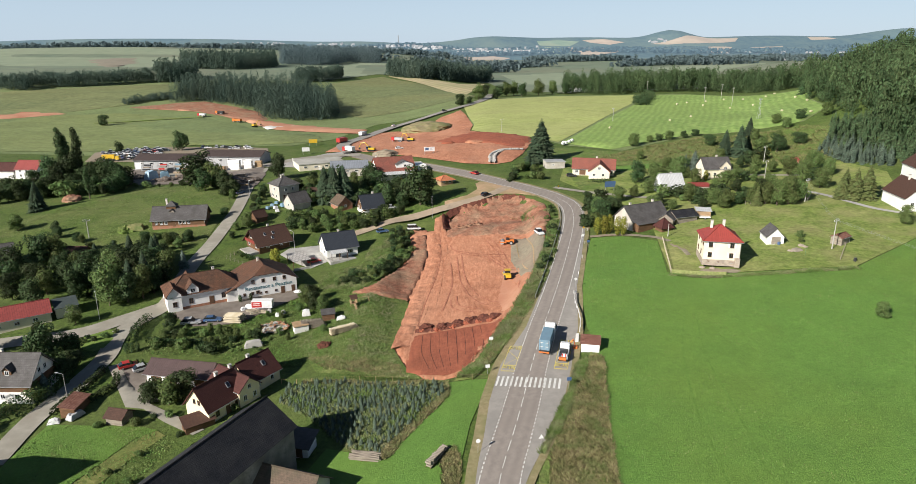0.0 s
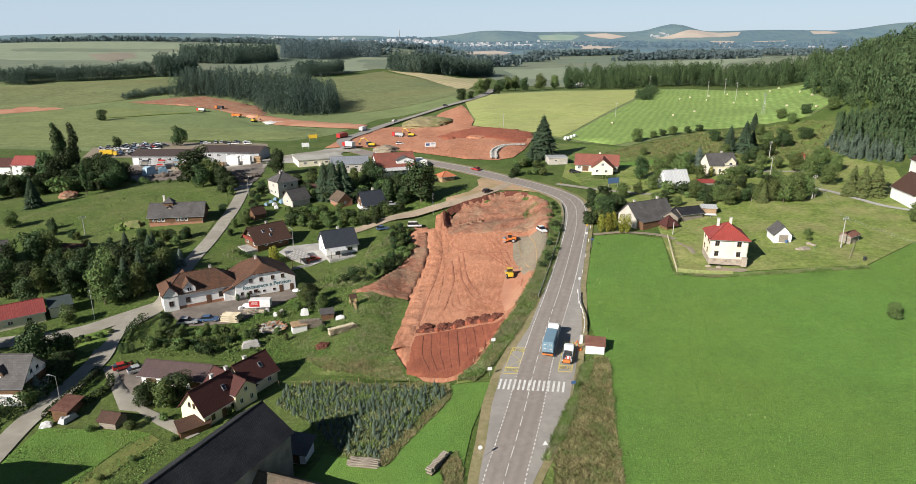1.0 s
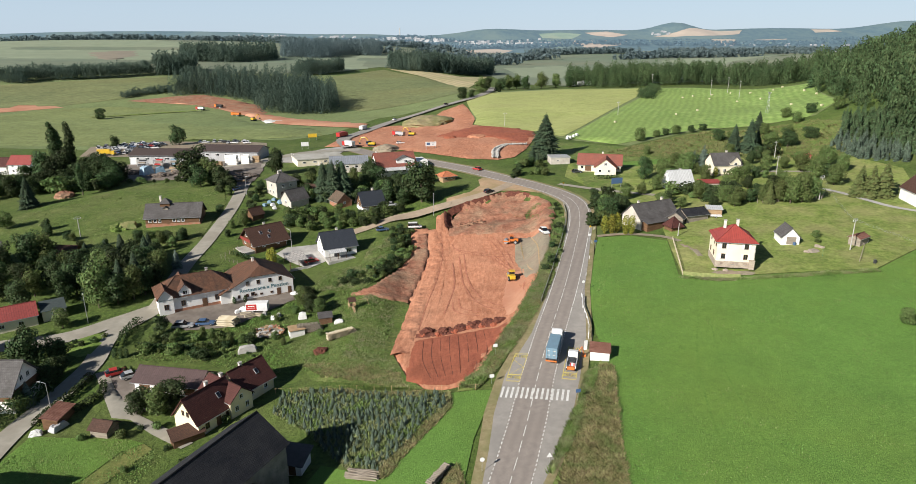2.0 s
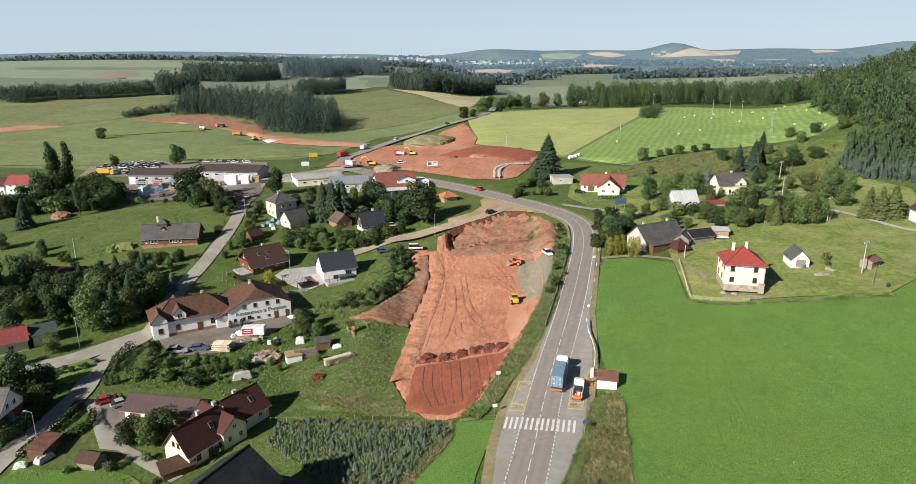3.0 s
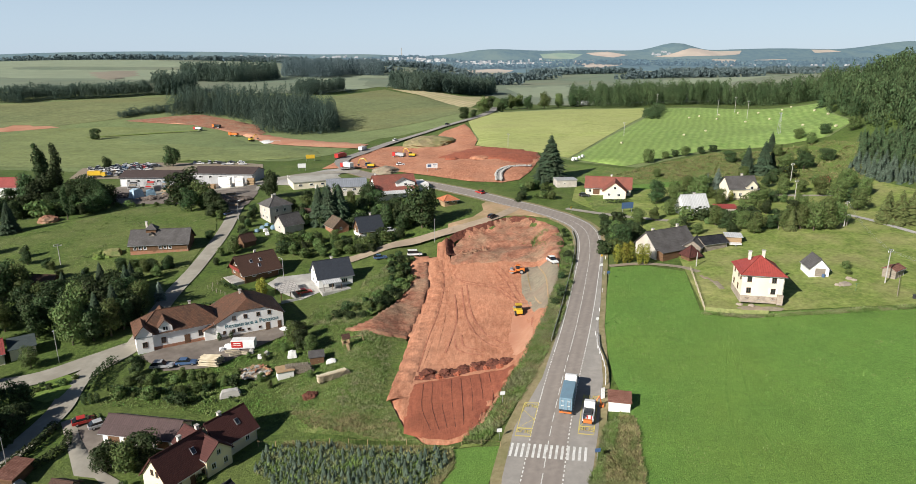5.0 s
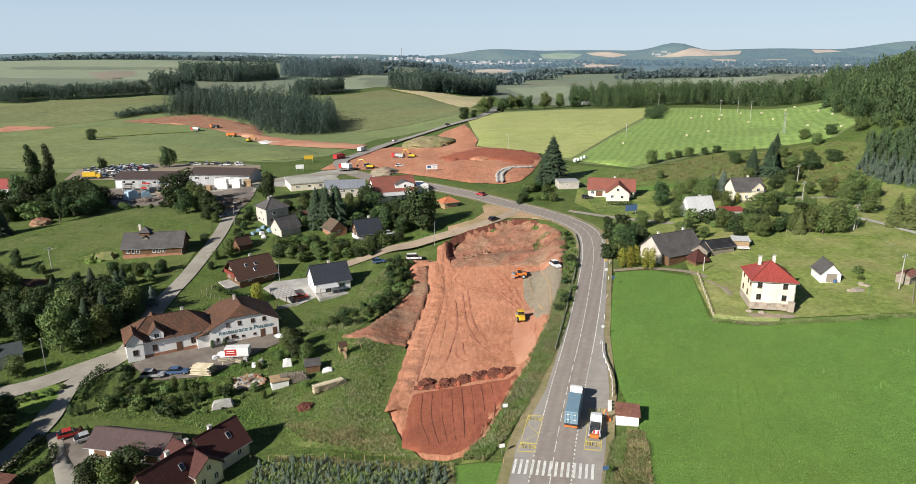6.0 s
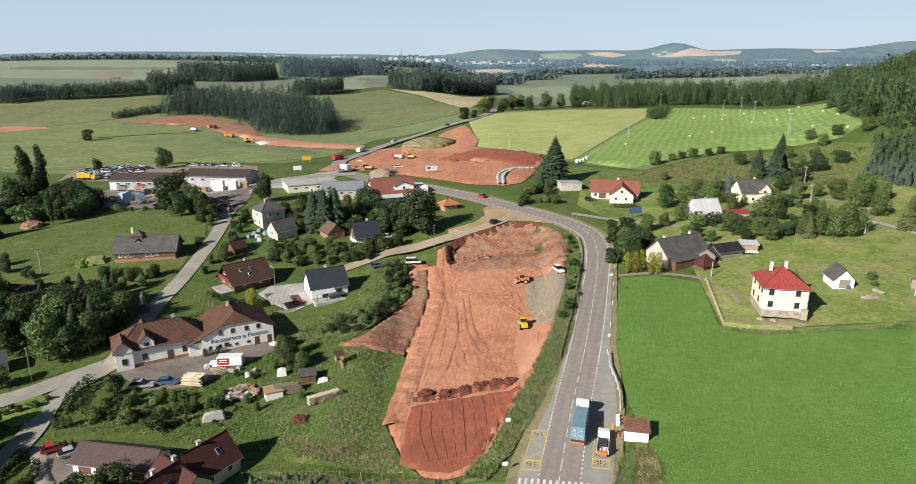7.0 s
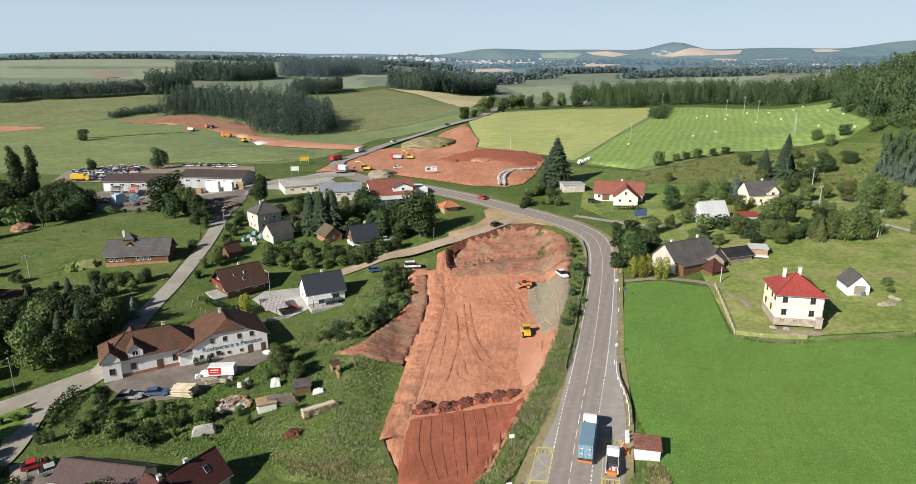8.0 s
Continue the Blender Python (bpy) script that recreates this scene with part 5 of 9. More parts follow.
for u in (-4.4, -1.8, 0.8):
    part("porch_post", boxes((u - 0.07, -7.0, -0.6, u + 0.07, -6.86, 2.3)), TIMBER, dh)
part("terrace", boxes((-5.2, -8.0, -1.2, 5.2, -4.45, 0.02)), CONCRETE, dh)
cp = thing("carport", -49.8, 195.3, ground_z(-49.8, 195.3), 29, "open carport with a pale ribbed translucent roof", "carport")
roof_part("roof", [(-2.9, -4.2, 2.6), (2.9, -4.2, 2.6), (2.9, 4.2, 3.0), (-2.9, 4.2, 3.0)], 0.06, roofing("ribbed_sheet", (0.50, 0.47, 0.43), (0.57, 0.54, 0.50), 1.4, rough=0.4, strength=0.75), cp)
part("beam", boxes((-2.9, -3.6, 2.42, 2.9, -3.4, 2.58), (-2.9, 3.4, 2.78, 2.9, 3.6, 2.9)), TIMBER, cp)
for u, v in ((-2.7, -3.5), (2.7, -3.5), (-2.7, 3.5), (2.7, 3.5), (0, -3.5)):
    part("post", boxes((u - 0.08, v - 0.08, -0.5, u + 0.08, v + 0.08, 2.5)), TIMBER, cp)
part("wall", boxes((-3.0, -4.4, -1.8, 3.0, -4.15, 0.35)), CONCRETE, cp)
cl = house("chalet", "brown timber chalet with a deep brown roof and red balcony", -63.6, 210.0, 42, 11, 9.6, 2.7, 6.7, TIMBER, R_BROWN, "gable", 1.1,
           row("L", 0.9, 1.2, 1.1, -2.5, 2.5) + row("L", 3.6, 1.3, 1.3, -1, 1) + row("F", 0.8, 1.1, 1.1, -2.5, 2.5), (("L", 0, 1.0, 2.0),), ((0.5, 0.3, 0.8),), skylights=((-2, 0.45, -1), (1.0, 0.45, -1), (0.0, 0.75, -1)))
part("balcony", boxes((-6.5, -3.6, 2.5, -5.5, 3.6, 2.66), (-6.55, -3.6, 2.66, -6.45, 3.6, 3.6)), R_RED, cl, "red flower balcony")
part("terrace", boxes((-9.0, -4.5, -1.4, -5.5, 3, 0.0)), CONCRETE, cl)

OLDWALL = mat("stained_plaster", (0.20, 0.18, 0.155), (0.34, 0.31, 0.27), 1.2, (0.13, 0.115, 0.10), 0.3, bump=0.5, dist=0.03)
# the near yellow house of three blocks, the garage, the barn
nh = house("house", "yellow house with a steep maroon roof", -47.9, 114.6, 60, 9.2, 6.6, 3.3, 7.2, YELLOW, R_MAROON, "gable", 0.5, row("L", 3.6, 0.7, 1.0, -0.6, 0.7) + row("F", 0.9, 0.9, 1.2, -2.6, 2.2) + row("R", 0.9, 0.9, 1.2, 0),
           (("F", 0.0, 1.0, 2.0),), ((0.8, 0.3, 0.9),), base=-8.7, skylights=((1.8, 0.5, -1),), plinth=(0.3, CONCRETE), frame_mat=BROWNFRAME)
nb = house("house_wing", "yellow middle wing with a red-brown gable roof", -45.6, 119.3, -35, 9.5, 5.0, 3.9, 6.0, YELLOW, R_MAROON, "gable", 0.4, row("R", 1.2, 0.9, 1.2, -1.2, 1.2) + row("R", 3.5, 0.8, 0.9, 0), (), ((-1.5, 0.2, 0.9),), base=-8.4, category="house")
nc = house("house_wing", "yellow end wing with a maroon gable roof", -43.2, 124.4, 57, 8.0, 7.2, 3.0, 6.4, YELLOW, R_MAROON, "gable", 0.45, row("R", 1.1, 0.9, 1.2, -1.5, 1.5) + row("F", 1.1, 0.9, 1.2, -1.8, 1.8), (), ((-1.0, 0.2, 0.7),), base=-8.0, skylights=((1.2, 0.5, -1),), category="house")
house("porch_hut", "small lean-to with a brown roof before the house", -49.4, 108.6, 38, 5.5, 2.6, 1.6, 2.5, TIMBER, R_BROWN, "shed", 0.3, category="shed", base=-8.9)
ga = house("garage", "long low garage with a purple-brown sheet roof", -59.5, 127.6, -10, 14.6, 6.2, 2.5, 4.3, WHITE, R_PURPLE, "gable", 0.6, (), (("F", -5, 2.4, 2.0), ("F", -1.6, 2.4, 2.0), ("F", 1.8, 2.4, 2.0), ("F", 5.2, 2.4, 2.0)), category="garage", base=-8.6)
bn = house("barn", "large old barn with a dark slate roof", -36.75, 81.7, 66, 27, 11.0, 8.25, 12.1, OLDWALL, R_SLATE, "gable", 0.5, row("F", 0.8, 0.8, 0.8, -6, 2, 8), (("F", -1, 2.6, 2.8, GREYWOOD),), base=-6.0, sink=2.5, gutter=False, category="barn", roof_label="dark slate roof with patches of lichen")
an = house("barn_annex", "small white annex with a lean slate roof", -27.2, 96.6, -14, 5.6, 3.4, 2.3, 3.3, WHITE, R_GREY, "shed", 0.5, (), (("F", 1.2, 1.2, 1.9, TIMBER),), category="shed", base=-6.0)
house("outbuilding", "low outbuilding with a weathered grey roof", -25.3, 83.2, -19, 10.2, 7.2, 2.4, 5.2, GREYWALL, OLDTILE, "gable", 0.5, category="barn", base=-5.0, gutter=False)

house("house", "dark-roofed house beside the lane", -85.0, 86.0, -7, 13, 9, 7.0, 11.6, WHITE, R_GREY, "gable", 0.5, row("R", 1.2, 1.0, 1.2, -2, 2))
# the west end of the village
lh = house("house", "white and timber house with a grey roof", -93.6, 122.8, 0, 12, 9.2, 4.6, 9.2, WHITE, R_GREY, "gable", 0.6, row("F", 0.9, 1.0, 1.1, -3, 0, 3) + row("R", 0.9, 1.0, 1.1, -2, 1.5) + row("R", 5.2, 1.0, 1.1, -1, 1), (), ((-2, 0.3, 0.8),), base=-9.1)
part("timber_band", boxes((-6.05, -4.66, 2.5, 6.05, 4.66, 4.3)), TIMBER, lh, "dark timber upper wall")
dormer(lh, 1.0, -1, 4.6, 4.6, 9.2, 1.8, 5.9, 0.75, TIMBER, R_GREY, 0.9)
rr = house("farm_building", "low yellow-grey farm building with a red sheet roof", -113.4, 153.4, 36, 15, 8, 3.0, 5.2, CREAM, R_REDDULL, "gable", 0.4, row("F", 1.0, 1.2, 1.0, -4, 0, 4), (), ((-4, 0.3, 0.7),), category="barn", base=-6.9)
house("outbuilding", "small outbuilding with a dark green roof", -104.0, 159.6, 36, 5.2, 5.6, 2.7, 3.5, CREAM, mat("dark_felt", (0.04, 0.055, 0.055), (0.06, 0.075, 0.075), 1.0, bump=0.2), "shed", 0.3, row("F", 1.2, 0.9, 0.7, 0), category="shed", base=-6.5)
house("garden_shed", "open shed with a brown sheet roof among clutter", -77.3, 115.7, 90, 5.6, 2.9, 1.9, 2.4, TIMBER, R_RUST, "shed", 0.3, category="shed")
house("garden_shed", "small dark timber shed with a peaked roof", -66.4, 111.8, -12, 3.6, 3.2, 1.6, 2.6, GREYWOOD, R_BROWN, "gable", 0.4, category="shed", gutter=False)
th = house("timber_house", "old timber house with a long dark shingle roof", -100.2, 228.6, 9, 18.2, 9.5, 2.9, 6.6, TIMBER, R_GREY, "gable", 0.6, row("F", 0.9, 1.0, 1.1, -7.6, -5.9, -4.4, 0.4, 1.9, 3.4), (("F", -1.6, 1.1, 2.0),), ((-4.9, 1.6, 2.4),), plinth=(0.4, BRICK), frame_mat=FRAME)
tr = part("turret", boxes((-4.6, -1.2, 4.2, -1.4, 2.0, 6.9)), TIMBER, th)
roof_part("turret_roof", [(-5.0, -1.6, 6.75), (-1.0, -1.6, 6.75), (-3.0, 0.4, 8.6)], 0.08, R_GREY, th)
roof_part("turret_roof", [(-1.0, -1.6, 6.75), (-1.0, 2.4, 6.75), (-3.0, 0.4, 8.6)], 0.08, R_GREY, th)
roof_part("turret_roof", [(-1.0, 2.4, 6.75), (-5.0, 2.4, 6.75), (-3.0, 0.4, 8.6)], 0.08, R_GREY, th)
roof_part("turret_roof", [(-5.0, 2.4, 6.75), (-5.0, -1.6, 6.75), (-3.0, 0.4, 8.6)], 0.08, R_GREY, th)
dormer(th, -2.6, -1, 4.75, 2.9, 6.6, 1.7, 4.4, 0.5, GREYWOOD, R_GREY, 0.6, False)
house("log_store", "low log store with a dark roof", -125.5, 201.5, -4, 10, 4, 1.6, 3.0, TIMBER, R_BROWN, "gable", 0.4, category="shed", gutter=False)
house("barn", "grey-roofed barn at the edge of the wood", -145, 194, 35, 9, 8, 3, 6.6, GREYWALL, R_GREY, "gable", 0.4, category="barn")
wr = house("house", "white house with a red roof", -207.5, 312.5, -2, 11, 8.6, 4.8, 8.4, WHITE, R_REDDULL, "gable", 0.4, row("F", 1.0, 1.1, 1.2, -3, 3) + row("R", 1.0, 1.1, 1.2, 0) + row("F", 3.4, 1.1, 1.0, -3, 0, 3))
house("house", "dark-roofed wing of the white house", -219.5, 312.5, -2, 12, 8, 4.0, 7.4, WHITE, R_MAROON, "gable", 0.4)

R_FLAT = mat("flat_roof_felt", (0.36, 0.35, 0.31), (0.44, 0.43, 0.39), 0.4, (0.30, 0.29, 0.25), 0.15, bump=0.2, dist=0.02)
R_HALL = roofing("pale_blue_sheet", (0.22, 0.24, 0.27), (0.28, 0.30, 0.33), 0.8, rough=0.5, across=True)
# houses round the works
cu = house("house", "square grey house with a hipped roof", -69.6, 258.0, 42, 8.8, 8.4, 6.2, 9.0, GREYWALL, R_GREY, "hip", 0.5, row("F", 3.6, 1.0, 1.2, -1.5, 1.6) + row("F", 1.0, 1.0, 1.2, 1.6) + row("L", 3.6, 1.0, 1.2, 0) + row("L", 1.0, 1.0, 1.2, -1.5, 1.5), (("F", -1.6, 2.2, 2.0, R_MAROON),), ((0.2, 0.3, 0.8), (-0.9, 0.2, 0.6)), base=2.7)
house("house", "small house with a steep grey roof", -61.8, 246.3, 48, 8, 6.6, 2.6, 6.0, GREYWALL, R_GREY, "gable", 0.4, row("L", 1.0, 0.9, 1.0, 0))
house("shed", "low shed with a brown roof", -56.5, 258, -15, 8, 5, 2.4, 4.0, GREYWOOD, R_BROWN, "gable", 0.3, category="shed")
house("cottage", "small brick barn with weathered brown tiles", -44.3, 246.3, 125, 7.0, 6.0, 2.2, 5.0, BRICK, OLDTILE, "gable", 0.5, row("L", 0.9, 0.9, 0.9, 0))
house("house", "dark boarded cottage with a black roof and pale plinth", -32.2, 241.6, 28, 8.4, 7.0, 2.2, 6.2, TIMBER, R_DARK, "gable", 0.6, row("L", 0.9, 0.9, 1.1, -1.6, 1.6) + row("L", 3.4, 0.9, 1.0, 0) + row("F", 0.9, 1.0, 1.1, -2.5, 2.5), (), ((1.0, 0.3, 1.0),), plinth=(0.7, WHITE), frame_mat=FRAME)
house("garden_shed", "small dark shed with a peaked roof among bushes", -72.8, 231.5, 50, 4.6, 4.0, 1.8, 3.9, TIMBER, R_BROWN, "gable", 0.4, category="shed", gutter=False)
rh = house("workshop", "large white workshop with a red tiled roof", -27.6, 287.2, 20, 17, 14, 3.6, 8.6, WHITE, R_REDTILE, "gable", 0.6, row("F", 1.0, 1.6, 1.6, -5, -1, 3, 6), (), ((-7.5, 0.4, 0.9),), category="workshop")
dormer(rh, 4.0, -1, 7, 3.6, 8.6, 8.0, 5.0, 0.82, WHITE, R_GREY, 1.5)
roof_part("canopy", [(-8.5, -11.0, 2.6), (8.5, -11.0, 2.6), (8.5, -6.9, 3.4), (-8.5, -6.9, 3.4)], 0.12, R_PALE, rh, "pale flat canopy")
for u in (-8, -4, 0, 4, 8):
    part("post", boxes((u - 0.1, -10.8, -1, u + 0.1, -10.6, 2.6)), STEEL, rh)
part("side_hall", boxes((8.5, -3, -0.9, 15, 6, 4.6), bevel=0.05), WHITE, rh)
house("shop", "low shop with an orange tiled roof", -3.9, 265.2, 28, 5.6, 5.0, 2.3, 3.7, LIGHTWOOD, R_ORANGE, "hip", 0.7, row("F", 0.9, 1.0, 0.9, -1.4, 1.2), category="shop")
house("hall", "grey industrial hall with a low roof", -49.0, 297.0, 12, 17, 13, 3.6, 6.0, GREYWALL, R_HALL, "gable", 0.3, row("F", 1.8, 1.6, 1.0, -5, -1, 3), category="hall")
house("hall", "low flat-roofed hall with a pale grey roof", -66.5, 313, 24, 22, 15, 2.6, 3.0, CREAM, R_FLAT, "flat", 0.3, row("F", 1.0, 1.6, 0.9, -8, -3, 2, 7), category="hall")
house("warehouse", "long warehouse with a dark roof and pale front", -146, 333.5, -1, 36, 14, 4.6, 6.8, SHEETWALL, R_WAREHOUSE, "gable", 0.6, row("F", 2.2, 2.0, 1.2, -14, -9, -4, 1, 6, 11), (("F", 14, 3.0, 3.2, P_WHITE), ("F", -16, 3.0, 3.2, P_WHITE)), category="warehouse")
house("warehouse", "long warehouse with a dark roof and white sheet wall", -112.5, 331.5, -6, 30, 14, 5.0, 7.2, SHEETWALL, R_WAREHOUSE, "gable", 0.6, row("F", 2.6, 2.0, 1.2, -11, -6, -1), (("F", 4, 3.2, 3.6, P_WHITE), ("F", 9, 3.2, 3.6, P_WHITE)), category="warehouse")
# bus shelter
bs = house("bus_shelter", "small whitewashed brick bus shelter with a rusty roof", 28.7, 121.5, -12, 3.7, 3.0, 2.2, 2.7, WHITE, R_RUST, "shed", 0.25, (), (), category="bus shelter", base=0.95)


# ---- plants ----
def quads(centres, normals, sizes, rng, fold=0.0):
    """Leaf clumps: one ragged four-sided leaf at each centre."""
    n = len(centres)
    up = rng.normal(size=(n, 3))
    u = np.cross(normals, up)
    u /= np.linalg.norm(u, axis=1)[:, None] + 1e-9
    v = np.cross(normals, u)
    s = sizes[:, None]
    k = rng.uniform(0.6, 1.1, (n, 4, 1))
    P = np.stack([centres + u * s * k[:, 0], centres + v * s * k[:, 1], centres - u * s * k[:, 2], centres - v * s * k[:, 3]], 1)
    return P.reshape(-1, 3), np.arange(n * 4).reshape(n, 4)


def crown_points(blobs, n, rng, inner=0.55):
    """Places and outward normals over a crown made of overlapping lobes (x, y, z, rx, rz)."""
    w = np.array([b[3] * b[4] for b in blobs])
    pick = rng.choice(len(blobs), n, p=w / w.sum())
    B = np.array(blobs)[pick]
    d = rng.normal(size=(n, 3))
    d /= np.linalg.norm(d, axis=1)[:, None]
    r = rng.uniform(inner, 1.08, (n, 1)) ** 0.6
    c = B[:, :3] + d * r * np.stack([B[:, 3], B[:, 3], B[:, 4]], 1)
    nn = d + rng.normal(size=(n, 3)) * 0.32
    return c, nn / np.linalg.norm(nn, axis=1)[:, None]


def lobes(h, r, rng, low=0.06, n=9):
    """The lobes of a broad crown h high and r wide."""
    out = [(0, 0, h * 0.60, r * 0.72, h * 0.34), (0, 0, h * 0.32, r * 0.66, h * 0.22)]
    for i in range(n):
        a, q = rng.uniform(0, 2 * math.pi), rng.uniform(0.25, 0.75)
        z = h * rng.uniform(low + 0.12, 0.88)
        k = 1 - abs(z / h - 0.5) * 0.7
        out.append((math.cos(a) * r * q * k, math.sin(a) * r * q * k, z, r * rng.uniform(0.32, 0.55), h * rng.uniform(0.12, 0.2)))
    return out


def trunk_mesh(h, r, seed, limbs=6):
    rng = random.Random(seed)
    bm = bmesh.new()
    tube(bm, (0, 0, -0.4), (0, 0, h * 0.45), r, r * 0.7, 7)
    tube(bm, (0, 0, h * 0.45), (0.1, 0.05, h * 0.85), r * 0.7, r * 0.2, 6)
    for i in range(limbs):
        a, z = rng.uniform(0, 6.28), h * rng.uniform(0.28, 0.6)
        L = h * rng.uniform(0.2, 0.32)
        tube(bm, (0, 0, z), (math.cos(a) * L, math.sin(a) * L, z + L * 0.8), r * 0.4, r * 0.08, 5)
    return mesh("trunk", bm, BARK)


def leafy(h, r, n, size, seed, material, low=0.06, nl=9):
    rng = np.random.default_rng(seed)
    c, nn = crown_points(lobes(h, r, rng, low, nl), n, rng)
    c[:, 2] = np.maximum(c[:, 2], h * 0.06)
    v, f = quads(c, nn, rng.uniform(0.7, 1.3, n) * size, rng)
    return raw_mesh("crown", v, f.tolist(), material)


def spruce_arrays(h, r, tiers, per, seed, droop=0.35, bare=0.06):
    """Drooping fronds in whorls up a conifer."""
    rng = np.random.default_rng(seed)
    V, F = [], []
    for i in range(tiers):
        u = i / (tiers - 1)
        z = h * (bare + (1 - bare) * u ** 0.9)
        R = r * (1 - u) ** 0.85 * rng.uniform(0.85, 1.1) + 0.12
        for j in range(per):
            a = 2 * math.pi * (j + rng.uniform(-0.4, 0.4)) / per + i * 0.7
            L = R * rng.uniform(0.75, 1.12)
            d, s = np.array([math.cos(a), math.sin(a), 0]), np.array([-math.sin(a), math.cos(a), 0])
            w = L * 0.30 + 0.10
            p0 = np.array([0, 0, z + L * 0.12])
            p1 = d * L * 0.55 + np.array([0, 0, z - L * droop * 0.25])
            p2 = d * L + np.array([0, 0, z - L * droop * rng.uniform(0.7, 1.2)])
            b = len(V)
            V += [p0 - s * 0.05, p0 + s * 0.05, p1 + s * w - [0, 0, w * 0.4], p1 + [0, 0, w * 0.15], p1 - s * w - [0, 0, w * 0.4], p2]
            F += [(b, b + 1, b + 2, b + 3), (b, b + 3, b + 4), (b + 3, b + 2, b + 5), (b + 4, b + 3, b + 5)]
    return np.array(V), F


def plant(name, crown, trunk, label, category, group=""):
    t = new(name)
    t.empty_display_size = 0.2
    tagged(t, label, category, group)
    if trunk:
        part("trunk", trunk, None, t)
    part("crown", crown, None, t)
    return t


PROTO = {}


def proto(kind):
    """The meshes of each kind of plant, made once: crown, trunk, height."""
    if kind in PROTO:
        return PROTO[kind]
    base, i = kind[:-1], int(kind[-1])
    if base == "broad":
        out = (leafy(10, 4.0 + i * 0.25, 3000, 0.29, 10 + i, LEAF, nl=16 + i), trunk_mesh(10, 0.26, i), 10)
    elif base == "pale":
        out = (leafy(10, 3.8 + i * 0.3, 3000, 0.27, 20 + i, LEAF_PALE, nl=17), trunk_mesh(10, 0.26, 20 + i), 10)
    elif base == "bush":
        out = (leafy(3, 1.7 + i * 0.2, 650, 0.21, 30 + i, LEAF_PALE if i % 2 else LEAF, 0.02, 7), None, 3)
    elif base == "spruce":
        v, f = spruce_arrays(12, 2.7 + 0.3 * i, 34, 17, 40 + i)
        out = (raw_mesh("crown", v, f, NEEDLE), mesh("trunk", tubes(((0, 0, -0.4), (0, 0, 11.5), 0.2, 0.03), n=6), BARK), 12)
    elif base == "larch":
        v, f = spruce_arrays(11, 2.9, 26, 14, 55 + i)
        out = (raw_mesh("crown", v, f, LARCH), mesh("trunk", tubes(((0, 0, -0.4), (0, 0, 10.5), 0.18, 0.03), n=6), BARK), 11)
    elif base == "bluespruce":
        v, f = spruce_arrays(9, 2.4, 22, 11, 50 + i)
        out = (raw_mesh("crown", v, f, NEEDLE_BLUE), mesh("trunk", tubes(((0, 0, -0.3), (0, 0, 8.5), 0.16, 0.03), n=6), BARK), 9)
    elif base == "thuja" or base == "gold":
        rng = np.random.default_rng(60 + i)
        bl = [(0, 0, 0.4 + 5.2 * k / 8, 0.25 + 0.95 * math.sin(math.pi * (0.12 + 0.84 * (1 - k / 8))) ** 0.8, 0.7) for k in range(9)]
        c, nn = crown_points(bl, 700, rng, 0.7)
        c[:, 2] = np.maximum(c[:, 2], 0.05)
        v, f = quads(c, nn, rng.uniform(0.12, 0.24, 700), rng)
        out = (raw_mesh("crown", v, f.tolist(), NEEDLE_GOLD if base == "gold" else LEAF), None, 6)
    elif base == "poplar":
        rng = np.random.default_rng(70 + i)
        bl = [(rng.uniform(-0.5, 0.5), rng.uniform(-0.5, 0.5), 3 + 18 * k / 12, 1.9 * math.sin(math.pi * (0.15 + 0.8 * (1 - k / 12))) + 0.3, 1.6) for k in range(13)]
        c, nn = crown_points(bl, 1700, rng, 0.4)
        v, f = quads(c, nn, rng.uniform(0.25, 0.5, 1700), rng)
        out = (raw_mesh("crown", v, f.tolist(), LEAF), mesh("trunk", tubes(((0, 0, -0.5), (0, 0, 20), 0.35, 0.05), n=7), BARK), 22)
    PROTO[kind] = out
    return out


LABELS = {"broad": ("tree", "leafy dark green broad-leaved tree"), "pale": ("tree", "light green leafy garden tree"), "bush": ("bush", "dense round green leafy bush"), "spruce": ("spruce_tree", "dark green spruce with drooping branches"),
          "larch": ("larch_tree", "feathery olive green larch tree"), "bluespruce": ("spruce_tree", "bluish grey-green spruce tree"), "thuja": ("thuja", "slim columnar green thuja"), "gold": ("thuja", "slim columnar yellow-green thuja"), "poplar": ("poplar_tree", "tall slim dark poplar")}


def grow(kind, x, y, h, wide=1.0, label="", group=""):
    crown, trunk, h0 = proto(kind)
    nm, lb = LABELS[kind[:-1]]
    t = plant(nm, crown, trunk, label or lb, nm.replace("_", " "), group)
    k = h / h0
    q = random.uniform(0.9, 1.12)
    t.matrix_basis = pose(x, y, ground_z(x, y) - 0.1, 0, 0, random.uniform(0, 360)) @ Matrix.Diagonal((k * wide * q, k * wide / q, k, 1))
    return t


def inside(p, poly):
    x, y = p
    c = False
    for (x0, y0), (x1, y1) in zip(poly, poly[1:] + poly[:1]):
        if (y0 > y) != (y1 > y) and x < (x1 - x0) * (y - y0) / (y1 - y0) + x0:
            c = not c
    return c


